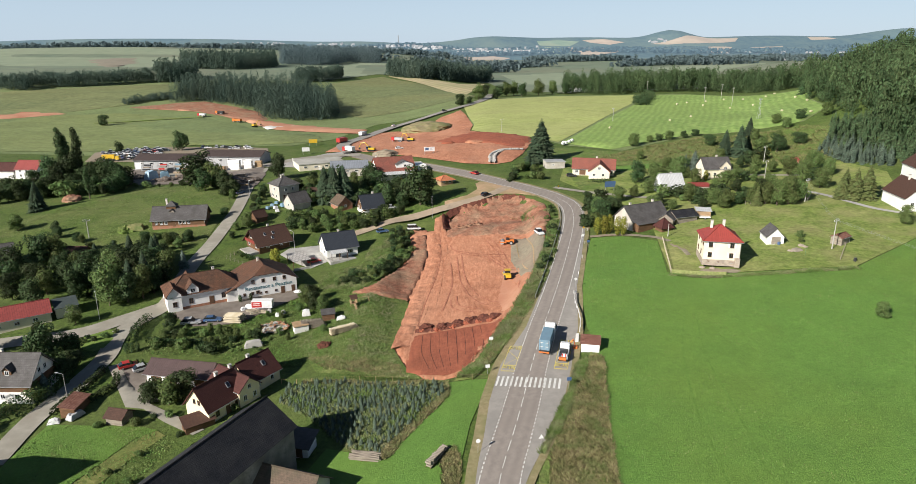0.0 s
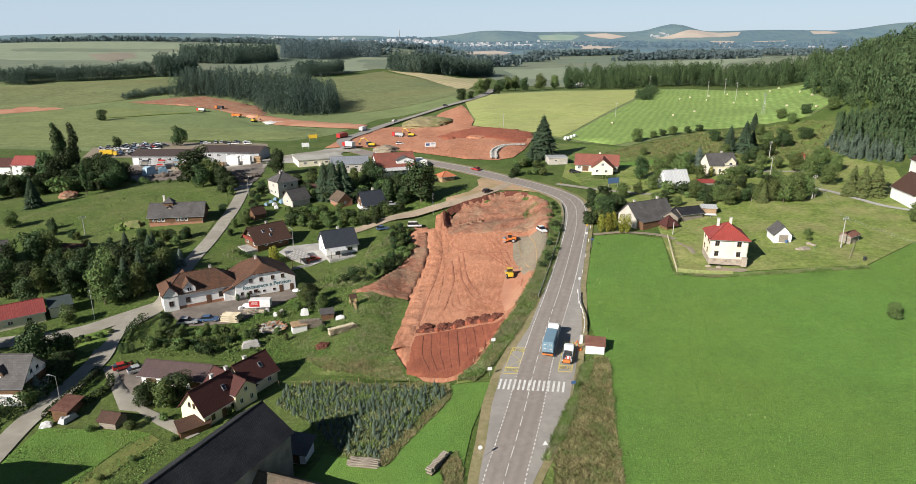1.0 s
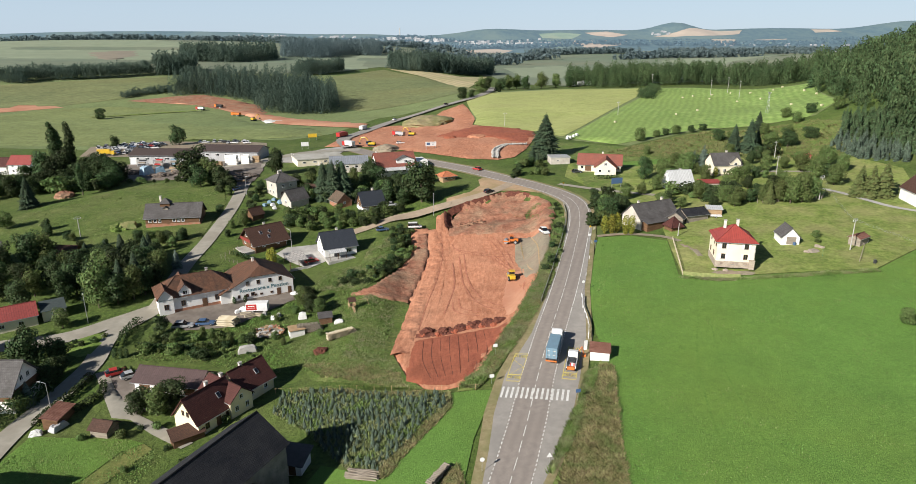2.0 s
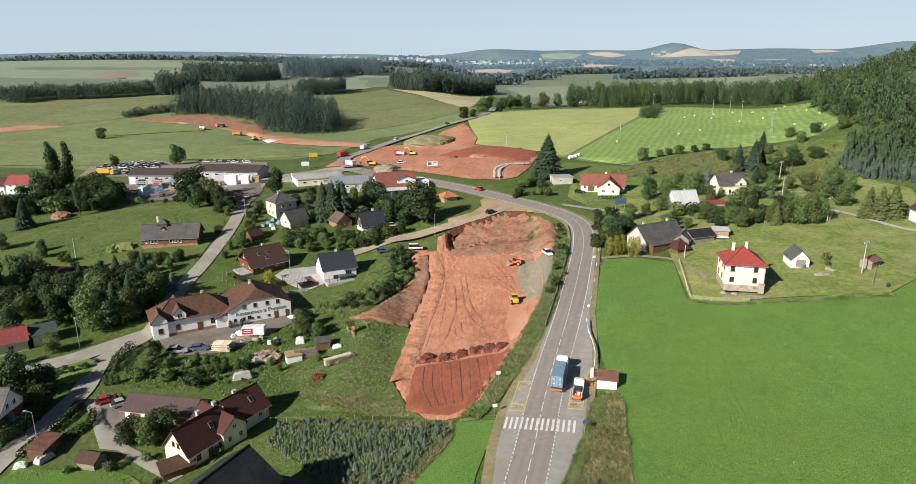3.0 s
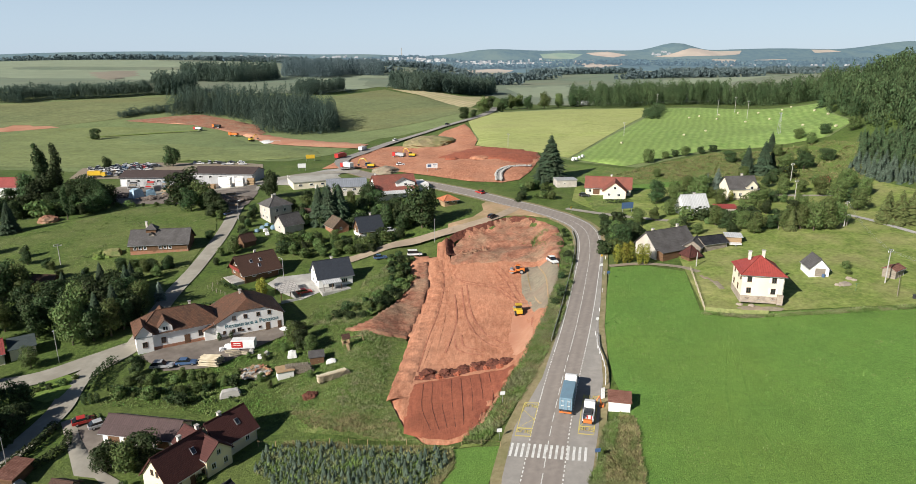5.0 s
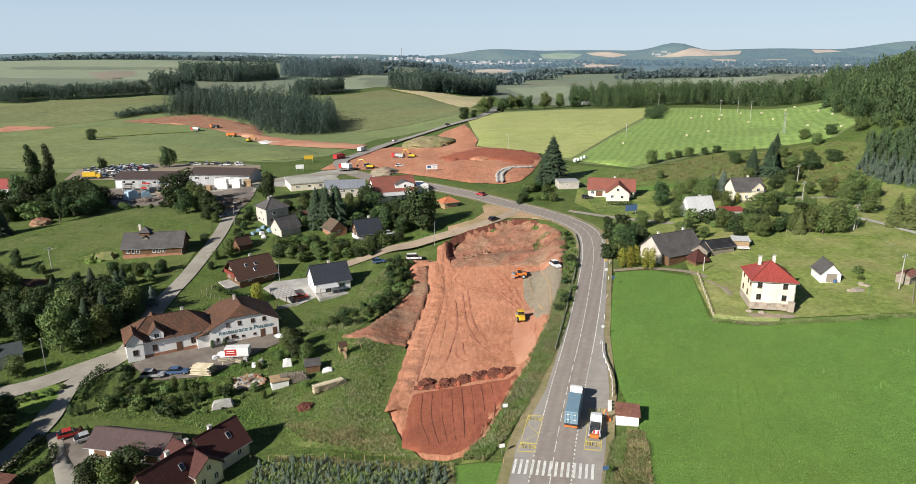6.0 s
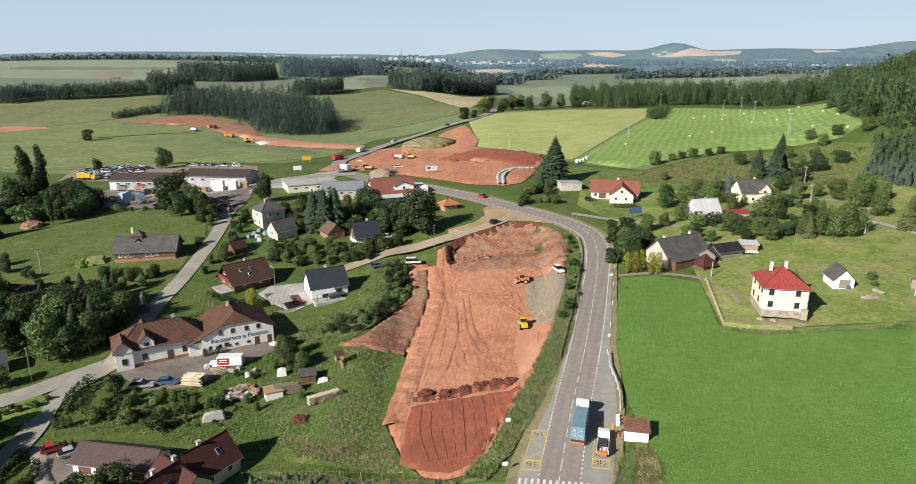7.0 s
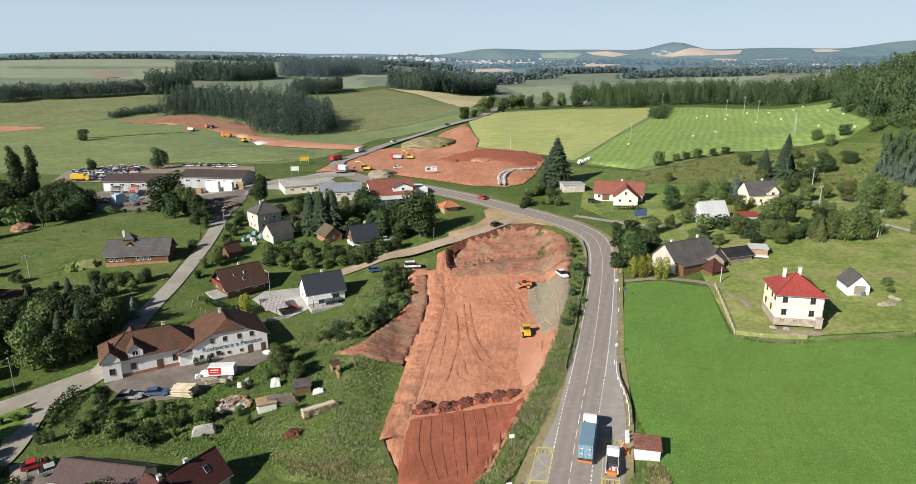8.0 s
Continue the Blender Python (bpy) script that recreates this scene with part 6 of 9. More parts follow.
def scatter(poly, n, gap, rng):
    """n seeded places within an outline, at least gap apart."""
    poly = list(poly)
    xs, ys = [p[0] for p in poly], [p[1] for p in poly]
    out = []
    for _ in range(n * 40):
        p = (rng.uniform(min(xs), max(xs)), rng.uniform(min(ys), max(ys)))
        if inside(p, poly) and all((p[0] - q[0]) ** 2 + (p[1] - q[1]) ** 2 > gap * gap for q in out):
            out.append(p)
            if len(out) == n:
                break
    return out


rng = random.Random(4)
WEST = ((-93.8, 132.6, 10), (-90, 137.3, 5), (-72.2, 150.9, 4.5), (-62.4, 117.7, 5.5), (-58.8, 117.1, 6), (-56.8, 119.7, 6), (-132.8, 197.2, 9), (-158.7, 224.6, 6), (-143.5, 222.3, 4), (-128.6, 212.2, 3), (-121.9, 205.3, 3),
        (-115.4, 208, 2.5), (-106.6, 212.7, 3.5), (-101, 211.5, 3.5), (-95.5, 210.3, 4), (-91.9, 211.3, 3), (-185.9, 261.6, 6),
        (-102.2, 271.8, 6), (-94.6, 258.9, 5), (-90, 254.6, 4))
WEST += ((-97, 128.5, 5), (-89.6, 136.3, 6.5), (-103.5, 275, 10.5), (-98.5, 270.5, 8.5), (-94.5, 266, 7), (-91, 261.5, 6), (-106, 268, 9), (-79.5, 262, 4), (-78.5, 256.5, 3.5), (-80, 251, 3), (-77, 247, 3.2),
         (-87, 236, 3), (-77, 240, 3.5), (-78.4, 222, 3), (-77.5, 215, 2.6), (-76.5, 227, 3.2), (-54.2, 274.4, 8), (-49, 274, 8.5), (-43, 271, 7), (-60, 268, 6), (-66, 268, 5), (-62, 280, 5), (-57, 284, 4), (-38, 276, 8.5), (-32.5, 267, 8), (-19.3, 240, 6.5), (-17.5, 249, 9),
         (-22, 254, 6), (-27, 256, 6), (-41, 259, 6), (-36, 252, 5), (-24, 262, 6), (-12, 262, 5), (-98, 153, 5), (-103, 146, 4), (-115, 163, 8), (-106, 168, 9), (-100, 172, 9))
WEST += ((-86.8, 128, 5.5), (-87.4, 119, 4.2), (-86.2, 132, 4.5), (-101, 107, 9), (-104, 115, 10), (-98, 101, 8), (-103, 122, 8), (-108, 130, 9), (-112, 138, 9))
for x, y, h in WEST:
    grow(("broad%d" if rng.random() < 0.75 else "pale%d") % rng.randrange(3), x, y, h * 1.05, 1.15 if h < 7 else 0.95)
MID = ((-163.9, 386.3, 9.5), (-270.8, 501.3, 7.5), (-198.5, 380.1, 6), (-79.1, 285.9, 9), (-35.8, 275, 7), (-12.8, 240.5, 13), (-37.2, 263, 6), (-17.3, 243, 7), (-74.6, 224, 5), (-74.2, 233.9, 4),
       (-98, 268, 6), (-92, 263, 4))
for x, y, h in MID:
    grow(("broad%d" if rng.random() < 0.8 else "pale%d") % rng.randrange(3), x, y, h * 1.25)
for x, y, h in ((-174.7, 284.5, 27), (-173.2, 285.6, 24), (-169.3, 287.6, 26.5)):
    grow("poplar%d" % rng.randrange(2), x, y, h, 0.85)
EAST = ((74.2, 253.4, 9), (80.8, 253.9, 8), (88.3, 262.7, 8), (90.6, 256.5, 9), (73.5, 236.6, 6), (66.7, 231.6, 5), (60.4, 227.6, 6), (49.3, 205.5, 8), (48.7, 212.2, 7), (53.7, 209.8, 7), (83.6, 221.3, 6), (86.5, 218.1, 6), (89.6, 215.6, 6),
        (93.6, 213.0, 6), (97.6, 213.3, 5), (101.2, 212.3, 6), (96.2, 230.3, 5), (107.3, 241.4, 6), (113.3, 245.0, 5), (120.6, 254.0, 7), (133.0, 227.6, 8), (145.7, 244.7, 7), (132.9, 239.5, 8), (146.0, 255.7, 8), (132.8, 250.3, 8), (133.6, 181.7, 6))
for x, y, h in EAST:
    grow(("broad%d" if rng.random() < 0.35 else "pale%d") % rng.randrange(3), x, y, h, 1.05)
SLOPE = ((92.8, 127.0, 3.6), (93.5, 332.3, 7), (104.1, 340.8, 4), (110.2, 344.6, 4), (116.2, 346.8, 5), (125.2, 350.1, 4), (132.6, 353.1, 4), (128.8, 321.6, 6), (135, 318.9, 6), (141.4, 294.7, 8), (148.3, 292.5, 8), (169.4, 328.6, 6),
         (158.2, 313.5, 5), (150.9, 322.5, 6), (181.3, 286.9, 6), (99.6, 176.2, 2.2), (98.0, 172.0, 1.6), (140, 310, 5), (161.0, 298.2, 6), (87.5, 298.4, 4), (172, 345, 6), (181, 338, 6), (190, 330, 7))
for x, y, h in SLOPE:
    grow(("broad%d" if rng.random() < 0.45 else "pale%d") % rng.randrange(3), x, y, h, 1.35)
CONIFERS = ((-52, 252.8, 15), (-48, 251.5, 16), (-44.6, 254, 15), (-50, 256, 14), (130.6, 291.5, 15), (153.4, 333.8, 10), (129.1, 303.9, 11),
            (41.1, 302, 20), (34.1, 289.1, 7), (35.3, 283, 6), (-75.3, 172.8, 5), (124.5, 292.6, 10), (136.6, 297.2, 9))
for x, y, h in ((105.5, 211.1, 8), (108.5, 208.6, 9), (112.3, 208.9, 10), (117.3, 211.3, 8), (104.3, 214.0, 7), (114.4, 213.2, 9), (110, 214.5, 8)):
    grow("pale%d" % rng.randrange(3), x, y, h, 0.85)
for x, y, h in ((135.0, 209.9, 11), (138.8, 209.5, 12), (134.4, 214.8, 10), (131.5, 211.5, 9), (141.5, 213.5, 10), (102.5, 210.5, 7)):
    grow("larch%d" % rng.randrange(2), x, y, h, 1.25)
for x, y, h in CONIFERS:
    grow("spruce%d" % rng.randrange(3), x, y, h, 1.5 if h > 18 else 1.25 if h > 12 else 1.35)
for x, y, h in ((-41.1, 166.3, 5), (-37.9, 162.8, 5.5), (-35.5, 161.3, 4.5), (-43.3, 171.2, 4), (-39.5, 167.5, 5.5), (-42, 162, 2.5), (-46, 158, 2), (-50, 151, 2), (-44, 148, 2.2), (-41, 145, 2), (-50, 159, 1.6), (-33, 148.5, 2)):
    grow(("broad%d" if h > 5 else "pale%d") % rng.randrange(3), x, y, h, 1.1)
for x, y, h in ((98.6, 259.8, 11), (97.1, 265.9, 8), (-92.5, 133, 5), (-86.5, 121, 5.5)):
    grow("bluespruce%d" % rng.randrange(2), x, y, h, 1.15)
for x, y, h in ((45.3, 193.6, 5.5), (47.3, 193.2, 6), (49.1, 193.9, 6), (51.0, 191.2, 6), (52.7, 190.8, 6), (-56.4, 193.9, 6), (-58, 195.2, 5), (99.9, 249.6, 4), (138.9, 287.6, 4), (145.9, 294.3, 5)):
    grow("gold%d" % rng.randrange(2), x, y, h, 1.15)
for x, y, h in ((-25.8, 243.5, 9), (-27.6, 235.6, 3), (-78, 258, 3.5), (-79, 254.5, 3.2), (-77.7, 138.4, 2.6), (-76.6, 138.8, 2.5), (-75.5, 139.2, 2.4), (-60, 167.5, 2.2), (-57.4, 168.8, 2.2), (-73.6, 131.9, 2.0), (-72.4, 132.4, 2.0), (-71.4, 132.8, 1.8)):
    grow("thuja%d" % rng.randrange(2), x, y, h, 1.3)
# the wood in the dip, garden shrubs and hedges
for x, y, h in ((-116, 171, 8), (-112, 175, 9), (-105, 172, 9.5), (-90.6, 166, 9), (-87.5, 168.5, 10), (-86, 172, 9), (-85.8, 177, 8.5), (-87, 183, 9), (-118, 182, 8.5), (-114, 184, 8), (-108.5, 182, 9.5), (-99, 176, 11), (-94, 177, 10.5), (-91.5, 180, 10),
                (-91, 186, 9), (-92, 193, 7), (-105, 187, 9), (-97.5, 192.5, 8), (-101, 183, 9.5), (-96, 186, 10), (-103, 178, 9), (-109, 176, 8.5), (-122, 176, 8), (-129.7, 191.9, 11), (-127, 194, 10), (-135, 186, 10), (-140, 178, 10), (-130, 178, 8), (-148, 184, 11), (-124, 168, 8)):
    grow(("broad%d" if rng.random() < 0.8 else "pale%d") % rng.randrange(3), x, y, h, 0.95)
for x, y, h in ((-112.4, 191.5, 8), (-101.3, 191.3, 11), (-96.7, 199, 8), (-106, 191, 9), (-93, 189, 11), (-89, 174, 12), (-92, 171, 11), (-100, 170, 9)):
    grow("spruce%d" % rng.randrange(3), x, y, h, 1.1)
grow("broad1", -113.5, 279, 15.5, 1.3, "large round-crowned tree before the warehouse")
grow("pale1", -94.6, 164.0, 12.5, 0.85, "tall light green willow beside the road")
grow("pale0", -97.5, 166.5, 9, 0.85)
grow("bluespruce0", -84.6, 190, 6, 1.2)
for x, y, h in ((-105.5, 210.4, 3.5), (-101.3, 209.4, 4.2), (-97.6, 209.3, 4.5), (-92.4, 205.8, 3.8), (-91.5, 212.3, 4.5), (-96.9, 203.7, 4.0), (-139.1, 216.5, 4.5), (-130.3, 212.4, 3.5), (-115.4, 206.3, 2), (-122.9, 206.6, 2.4)):
    grow(("broad%d" if rng.random() < 0.6 else "pale%d") % rng.randrange(3), x, y, h, 1.2)
for x, y in scatter(((-65.2, 236), (-30.2, 236), (-19.1, 234.2), (-28.6, 224), (-45.5, 220.8), (-59.1, 225.5)), 38, 3.0, rng):
    grow(("bush%d" % rng.randrange(4)) if rng.random() < 0.3 else ("pale%d" if rng.random() < 0.4 else "broad%d") % rng.randrange(3), x, y, rng.uniform(2.0, 4.8), 1.1)
for x, y in scatter(((-37.3, 178), (-23.7, 177), (-15.6, 195), (-13.4, 209.3), (-15, 221), (-24, 218), (-20, 205), (-22, 192), (-30, 184)), 44, 2.1, rng):
    grow("bush%d" % rng.randrange(4), x, y, rng.uniform(1.0, 2.8), 1.2)
for x, y in scatter(((-73.8, 141), (-61.5, 138.7), (-46, 140), (-45, 147), (-54, 146.5), (-60, 151), (-67.1, 150.2), (-71.6, 147.8)), 44, 1.9, rng):
    low = math.hypot(x + 49, y - 140.5) < 4.5
    grow(("bush%d" % rng.randrange(4)) if low or rng.random() < 0.6 else "pale%d" % rng.randrange(3), x, y, 0.7 if low else rng.uniform(0.9, 3.0), 1.1)
for x, y in scatter(((59.3, 219.7), (78.5, 231.9), (97.3, 239.8), (116.3, 248.6), (123.1, 237.3), (107.3, 215.4), (87.1, 207.6), (64.9, 210.8)), 30, 3.8, rng):
    grow(("bush%d" % rng.randrange(4)) if rng.random() < 0.4 else ("broad%d" if rng.random() < 0.5 else "pale%d") % rng.randrange(3), x, y, rng.uniform(2.5, 5.5), 1.15)
for x, y in scatter(((-60, 262), (-30, 262), (-14, 252), (-20, 246), (-60, 250)), 40, 2.6, rng):
    grow(("bush%d" % rng.randrange(4)) if rng.random() < 0.5 else "broad%d" % rng.randrange(3), x, y, rng.uniform(2.5, 6), 1.0)
for x, y in scatter(((20, 262), (36, 262), (40, 275), (36, 300), (28, 284)), 18, 2.2, rng):
    grow("bush%d" % rng.randrange(4), x, y, rng.uniform(1.8, 4), 1.1)
for x, y in scatter(((42.7, 197.6), (55.4, 210.8), (59.4, 223.9), (49.7, 230.9), (45.7, 214.7)), 18, 2.4, rng):
    grow(("bush%d" % rng.randrange(4)) if rng.random() < 0.5 else "broad%d" % rng.randrange(3), x, y, rng.uniform(2.5, 5.5), 1.1)
for x, y in scatter(((69.4, 247.9), (94.4, 267.8), (124.1, 285.9), (147.7, 280.0), (156.4, 256.4), (144.4, 235.5), (124.9, 235.0), (101.1, 243.6), (82.5, 243.9)), 20, 6.0, rng):
    grow(("bush%d" % rng.randrange(4)) if rng.random() < 0.35 else ("broad%d" if rng.random() < 0.35 else "pale%d") % rng.randrange(3), x, y, rng.uniform(3.0, 7), 1.1)
for x, y, h, w in ((-180.3, 285, 15, 0.9), (-171.7, 284.2, 17, 0.9), (-172.9, 279.5, 13, 1.0), (-185.3, 289, 11, 0.95), (-161.8, 286.7, 13, 0.95), (-155.4, 282.4, 12.5, 1.0), (-150.2, 281.8, 11.5, 1.0),
                   (-146.5, 280, 8.5, 1.1), (-181.9, 263.3, 9, 1.1), (-176, 275, 8, 1.1), (-166, 276, 9, 1.1), (-190, 268, 8, 1.2), (-163, 281, 11, 1.0), (-158, 276, 7, 1.2), (-189, 258, 7, 1.2)):
    grow("broad%d" % rng.randrange(3), x, y, h, w)
grow("poplar0", -153, 263.6, 13, 1.25)
for k in range(22):
    grow(("broad%d" if k % 3 else "bush%d") % rng.randrange(3), -191 + k * 2.1 + rng.uniform(-2, 2), 268 + 0.35 * k + rng.uniform(-5, 5), rng.uniform(3.5, 8.5), 1.15)
for x, y, h in ((-186, 293, 10), (-190, 285, 9), (-178, 290, 12), (-195, 276, 8), (-198, 268, 7), (-157, 288, 12.5), (-148, 286, 10)):
    grow("broad%d" % rng.randrange(3), x, y, h, 1.05)
grow("spruce1", -165.5, 248.4, 12, 1.3)
for k in range(9):
    grow("bush%d" % rng.randrange(4), -150 + k * 6.0 + rng.uniform(-1, 1), 283 - k * 0.6 + rng.uniform(-1, 1), rng.uniform(1.4, 3.0), 1.2)
for k in range(16):
    y = 168 + k * 4
    x = float(np.interp(y, PIT_Y, PIT_X)) + rng.uniform(1.0, 4.0)
    if y < 228:
        grow("bush%d" % rng.randrange(4), x, y, rng.uniform(0.9, 2.6), 1.2)
for x, y in ((-93, 142.5), (-90.5, 143), (-88.5, 144), (-86.5, 145.5), (-90.5, 145), (-85, 148), (-69.5, 109.5), (-62.5, 110), (-60, 112.5), (-56.8, 112.4), (-52, 105.8), (-44, 113.5), (-47, 101), (-57, 100), (-60, 95), (-55, 92), (-52, 88)):
    grow("bush%d" % rng.randrange(4), x, y, rng.uniform(1.0, 2.0), 1.1)


def hedge(name, pts, w, h, label):
    """A clipped hedge of leaf clumps along a line."""
    r = np.random.default_rng(7)
    line = smooth_line(pts, 0.35)
    C, N = [], []
    for p in line:
        for _ in range(18):
            u, v = r.uniform(-1, 1), r.uniform(0, 1)
            face = r.integers(3)
            off = (u * w / 2, h) if face == 0 else ((-1 if face == 1 else 1) * w / 2, v * h)
            C.append((p.x + off[0] + r.normal() * 0.1, p.y + r.normal() * 0.2, ground_z(p.x, p.y) + off[1] + r.normal() * 0.08))
            N.append((0, 0, 1) if face == 0 else (off[0], r.normal() * 0.3, 0.2))
    N = np.array(N) + r.normal(size=(len(N), 3)) * 0.3
    N /= np.linalg.norm(N, axis=1)[:, None]
    v, f = quads(np.array(C), N, r.uniform(0.16, 0.32, len(C)), r)
    return tagged(new(name, raw_mesh(name, v, f.tolist(), LEAF)), label, "hedge")


hedge("hedge", [(-78.8, 143.5), (-80.2, 149), (-79.8, 155)], 1.6, 1.8, "clipped dark green hedge by the road")
hedge("hedge", [(-80.8, 113.8), (-80.2, 120.3), (-79.1, 125.6), (-79.3, 130.5)], 1.1, 1.3, "clipped dark hedge between garden and road")
hedge("hedge", [(-90.6, 111.4), (-87.8, 116.4), (-85.9, 120.6), (-85.6, 125.7)], 2.6, 3.0, "thick dark hedge before the timber house")
hedge("hedge", [(-60, 190.6), (-66, 186.5), (-72, 183)], 1.6, 2.0, "dark hedge behind the restaurant")
hedge("hedge", [(-74.5, 143.2), (-68, 142.4), (-62, 142.6)], 1.3, 1.5, "garden hedge above the garage")
hedge("hedge", [(55.9, 256.9), (64.2, 255.3)], 1.3, 1.5, "clipped green hedge before the farmhouse")
hedge("hedge", [(-76, 118), (-73.6, 124), (-75, 128)], 1.0, 1.2, "low dark hedge along the drive")
hedge("hedge", [(-71, 201), (-62, 196), (-58, 198)], 1.2, 1.4, "clipped hedge along the garden")


# forests, many trees in one piece
def wood(name, places, heights, wides, kinds, material, label, seed=1):
    """Many trees joined: kinds are arrays of a small tree one metre high."""
    r = np.random.default_rng(seed)
    V, F, base = [], [], 0
    for (x, y), h, w in zip(places, heights, wides):
        v, f = kinds[r.integers(len(kinds))]
        a = r.uniform(0, 6.28)
        c, s = math.cos(a), math.sin(a)
        q = np.empty_like(v)
        q[:, 0], q[:, 1], q[:, 2] = (v[:, 0] * c - v[:, 1] * s) * w + x, (v[:, 0] * s + v[:, 1] * c) * w + y, v[:, 2] * h + ground_z(x, y) - 0.2
        V.append(q)
        F += [tuple(i + base for i in t) for t in f]
        base += len(v)
    return tagged(new(name, raw_mesh(name, np.concatenate(V), F, material)), label, "forest", kind="stuff")


def unit_broad(n, size, seed):
    r = np.random.default_rng(seed)
    c, nn = crown_points([(a / 1.0, b, z, q, zz) for a, b, z, q, zz in lobes(1.0, 0.5, r, 0.1, 6)], n, r, 0.7)
    c[:, 2] = np.maximum(c[:, 2], 0.03)
    v, f = quads(c, nn, r.uniform(0.7, 1.3, n) * size, r)
    return v, [tuple(t) for t in f.tolist()]


def unit_spruce(tiers, per, seed):
    v, f = spruce_arrays(10, 2.6, tiers, per, seed)
    v[:, :2] /= 5.2
    v[:, 2] /= 10
    return v, f


def unit_pine(n, size, seed):
    """A narrow high crown, as in a closed stand of pines and spruces."""
    r = np.random.default_rng(seed)
    bl = [(r.uniform(-0.1, 0.1), r.uniform(-0.1, 0.1), z, 0.44 * (1.08 - z) ** 0.7 + 0.04, 0.13) for z in np.linspace(0.12, 0.95, 8)]
    c, nn = crown_points(bl, n, r, 0.8)
    c[:, 2] = np.maximum(c[:, 2], 0.03)
    v, f = quads(c, nn, r.uniform(0.7, 1.3, n) * size, r)
    return v, [tuple(t) for t in f.tolist()]


B_NEAR = [unit_broad(480, 0.042, s) for s in range(5)]
S_NEAR = [unit_spruce(17, 10, s) for s in range(3)]
B_MID = [unit_broad(420, 0.038, s + 5) for s in range(5)]
P_MID = [unit_pine(420, 0.034, s + 15) for s in range(5)]
B_FAR = [unit_broad(190, 0.055, s + 9) for s in range(4)]
P_FAR = [unit_pine(190, 0.050, s + 19) for s in range(4)]
B_HAZE = [unit_broad(34, 0.16, s + 29) for s in range(4)]


def band(front, depth):
    """The ground from a front edge back to depth metres behind it."""
    return list(front) + [(x * (1 + depth / y), y + depth) for x, y in reversed(front)]


def forest(name, poly, n, gap, h, kinds, material, label, seed, wide=0.62):
    r = random.Random(seed)
    pl = scatter(poly, n, gap, r)
    hs = [r.uniform(*h) for _ in pl]
    return wood(name, pl, hs, [q * wide * r.uniform(0.85, 1.2) for q in hs], kinds, material, label, seed)


forest("hill_forest", [(183.8, 259.0), (190, 302), (196, 338), (226, 420), (240, 450), (330, 470), (420, 400), (400, 260), (300, 200), (211.5, 211.8)], 780, 4.8, (11, 22), B_NEAR + B_NEAR + S_NEAR[:1], HILLLEAF, "mixed green forest covering the steep hill", 3, 0.5)
forest("blue_spruces", [(160.6, 256.9), (160.1, 280.9), (170.8, 288.0), (175.9, 267.0), (172.3, 245.1)], 60, 2.4, (4, 7), S_NEAR, NEEDLE_FIR, "young blue-green spruces at the wood edge", 4, 0.5)
forest("young_spruces", [(168.6, 285.8), (183, 313), (196, 302), (189.8, 255.2), (176.3, 241.3), (175.8, 264.9)], 190, 2.6, (4, 10), S_NEAR, NEEDLE_MID, "young dark spruce plantation on the slope", 5, 0.5)
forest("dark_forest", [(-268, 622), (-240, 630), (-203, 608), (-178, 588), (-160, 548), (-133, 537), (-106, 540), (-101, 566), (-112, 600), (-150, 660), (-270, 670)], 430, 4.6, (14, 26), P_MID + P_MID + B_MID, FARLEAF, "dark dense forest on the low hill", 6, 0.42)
forest("fir_plantation", [(-35, 121.5), (-32, 122), (-16.5, 118), (-1.8, 113.4), (-1.8, 108.5), (-5, 104), (-9.3, 97.6), (-12.2, 92.4), (-18.6, 95.5), (-22.7, 100.5), (-27.5, 107.6), (-35.1, 115)], 560, 0.95, (0.8, 2.2), [unit_spruce(9, 8, s + 20) for s in range(4)], NEEDLE_FIR, "close rows of small blue-green firs", 8, 0.62)


# ---- road markings ----
ROAD_LINE = smooth_line(ROAD, 0.25)
ROAD_RUN = np.concatenate([[0], np.cumsum([(b - a).length for a, b in zip(ROAD_LINE, ROAD_LINE[1:])])])


def road_at(s):
    """Place and heading along the middle of the road, s metres from its start."""
    i = int(min(max(np.searchsorted(ROAD_RUN, s), 1), len(ROAD_LINE) - 2))
    d = (ROAD_LINE[i + 1] - ROAD_LINE[i - 1]).normalized()
    return ROAD_LINE[i], d


def run_at(y):
    return float(np.interp(y, [p.y for p in ROAD_LINE[:1450]], ROAD_RUN[:1450]))


def dash(bm, s0, s1, off, w, lift=0.172):
    n = max(1, int((s1 - s0) / 1.5))
    prev = None
    for k in range(n + 1):
        p, d = road_at(s0 + (s1 - s0) * k / n)
        side = Vector((d.y, -d.x, 0))
        rowv = []
        for o in (off - w / 2, off + w / 2):
            q = p + side * o
            rowv.append(bm.verts.new((q.x, q.y, ground_z(q.x, q.y) + lift)))
        if prev:
            bm.faces.new((prev[0], prev[1], rowv[1], rowv[0]))
        prev = rowv


s = run_at(40)
end = run_at(235)
while s < end:
    bm = bmesh.new()
    dash(bm, s, s + 2.9, 0.0, 0.13)
    part("lane_dash", bm, PAINT, road)
    s += 4.2 if s < run_at(142) else 3.35
bm = bmesh.new()
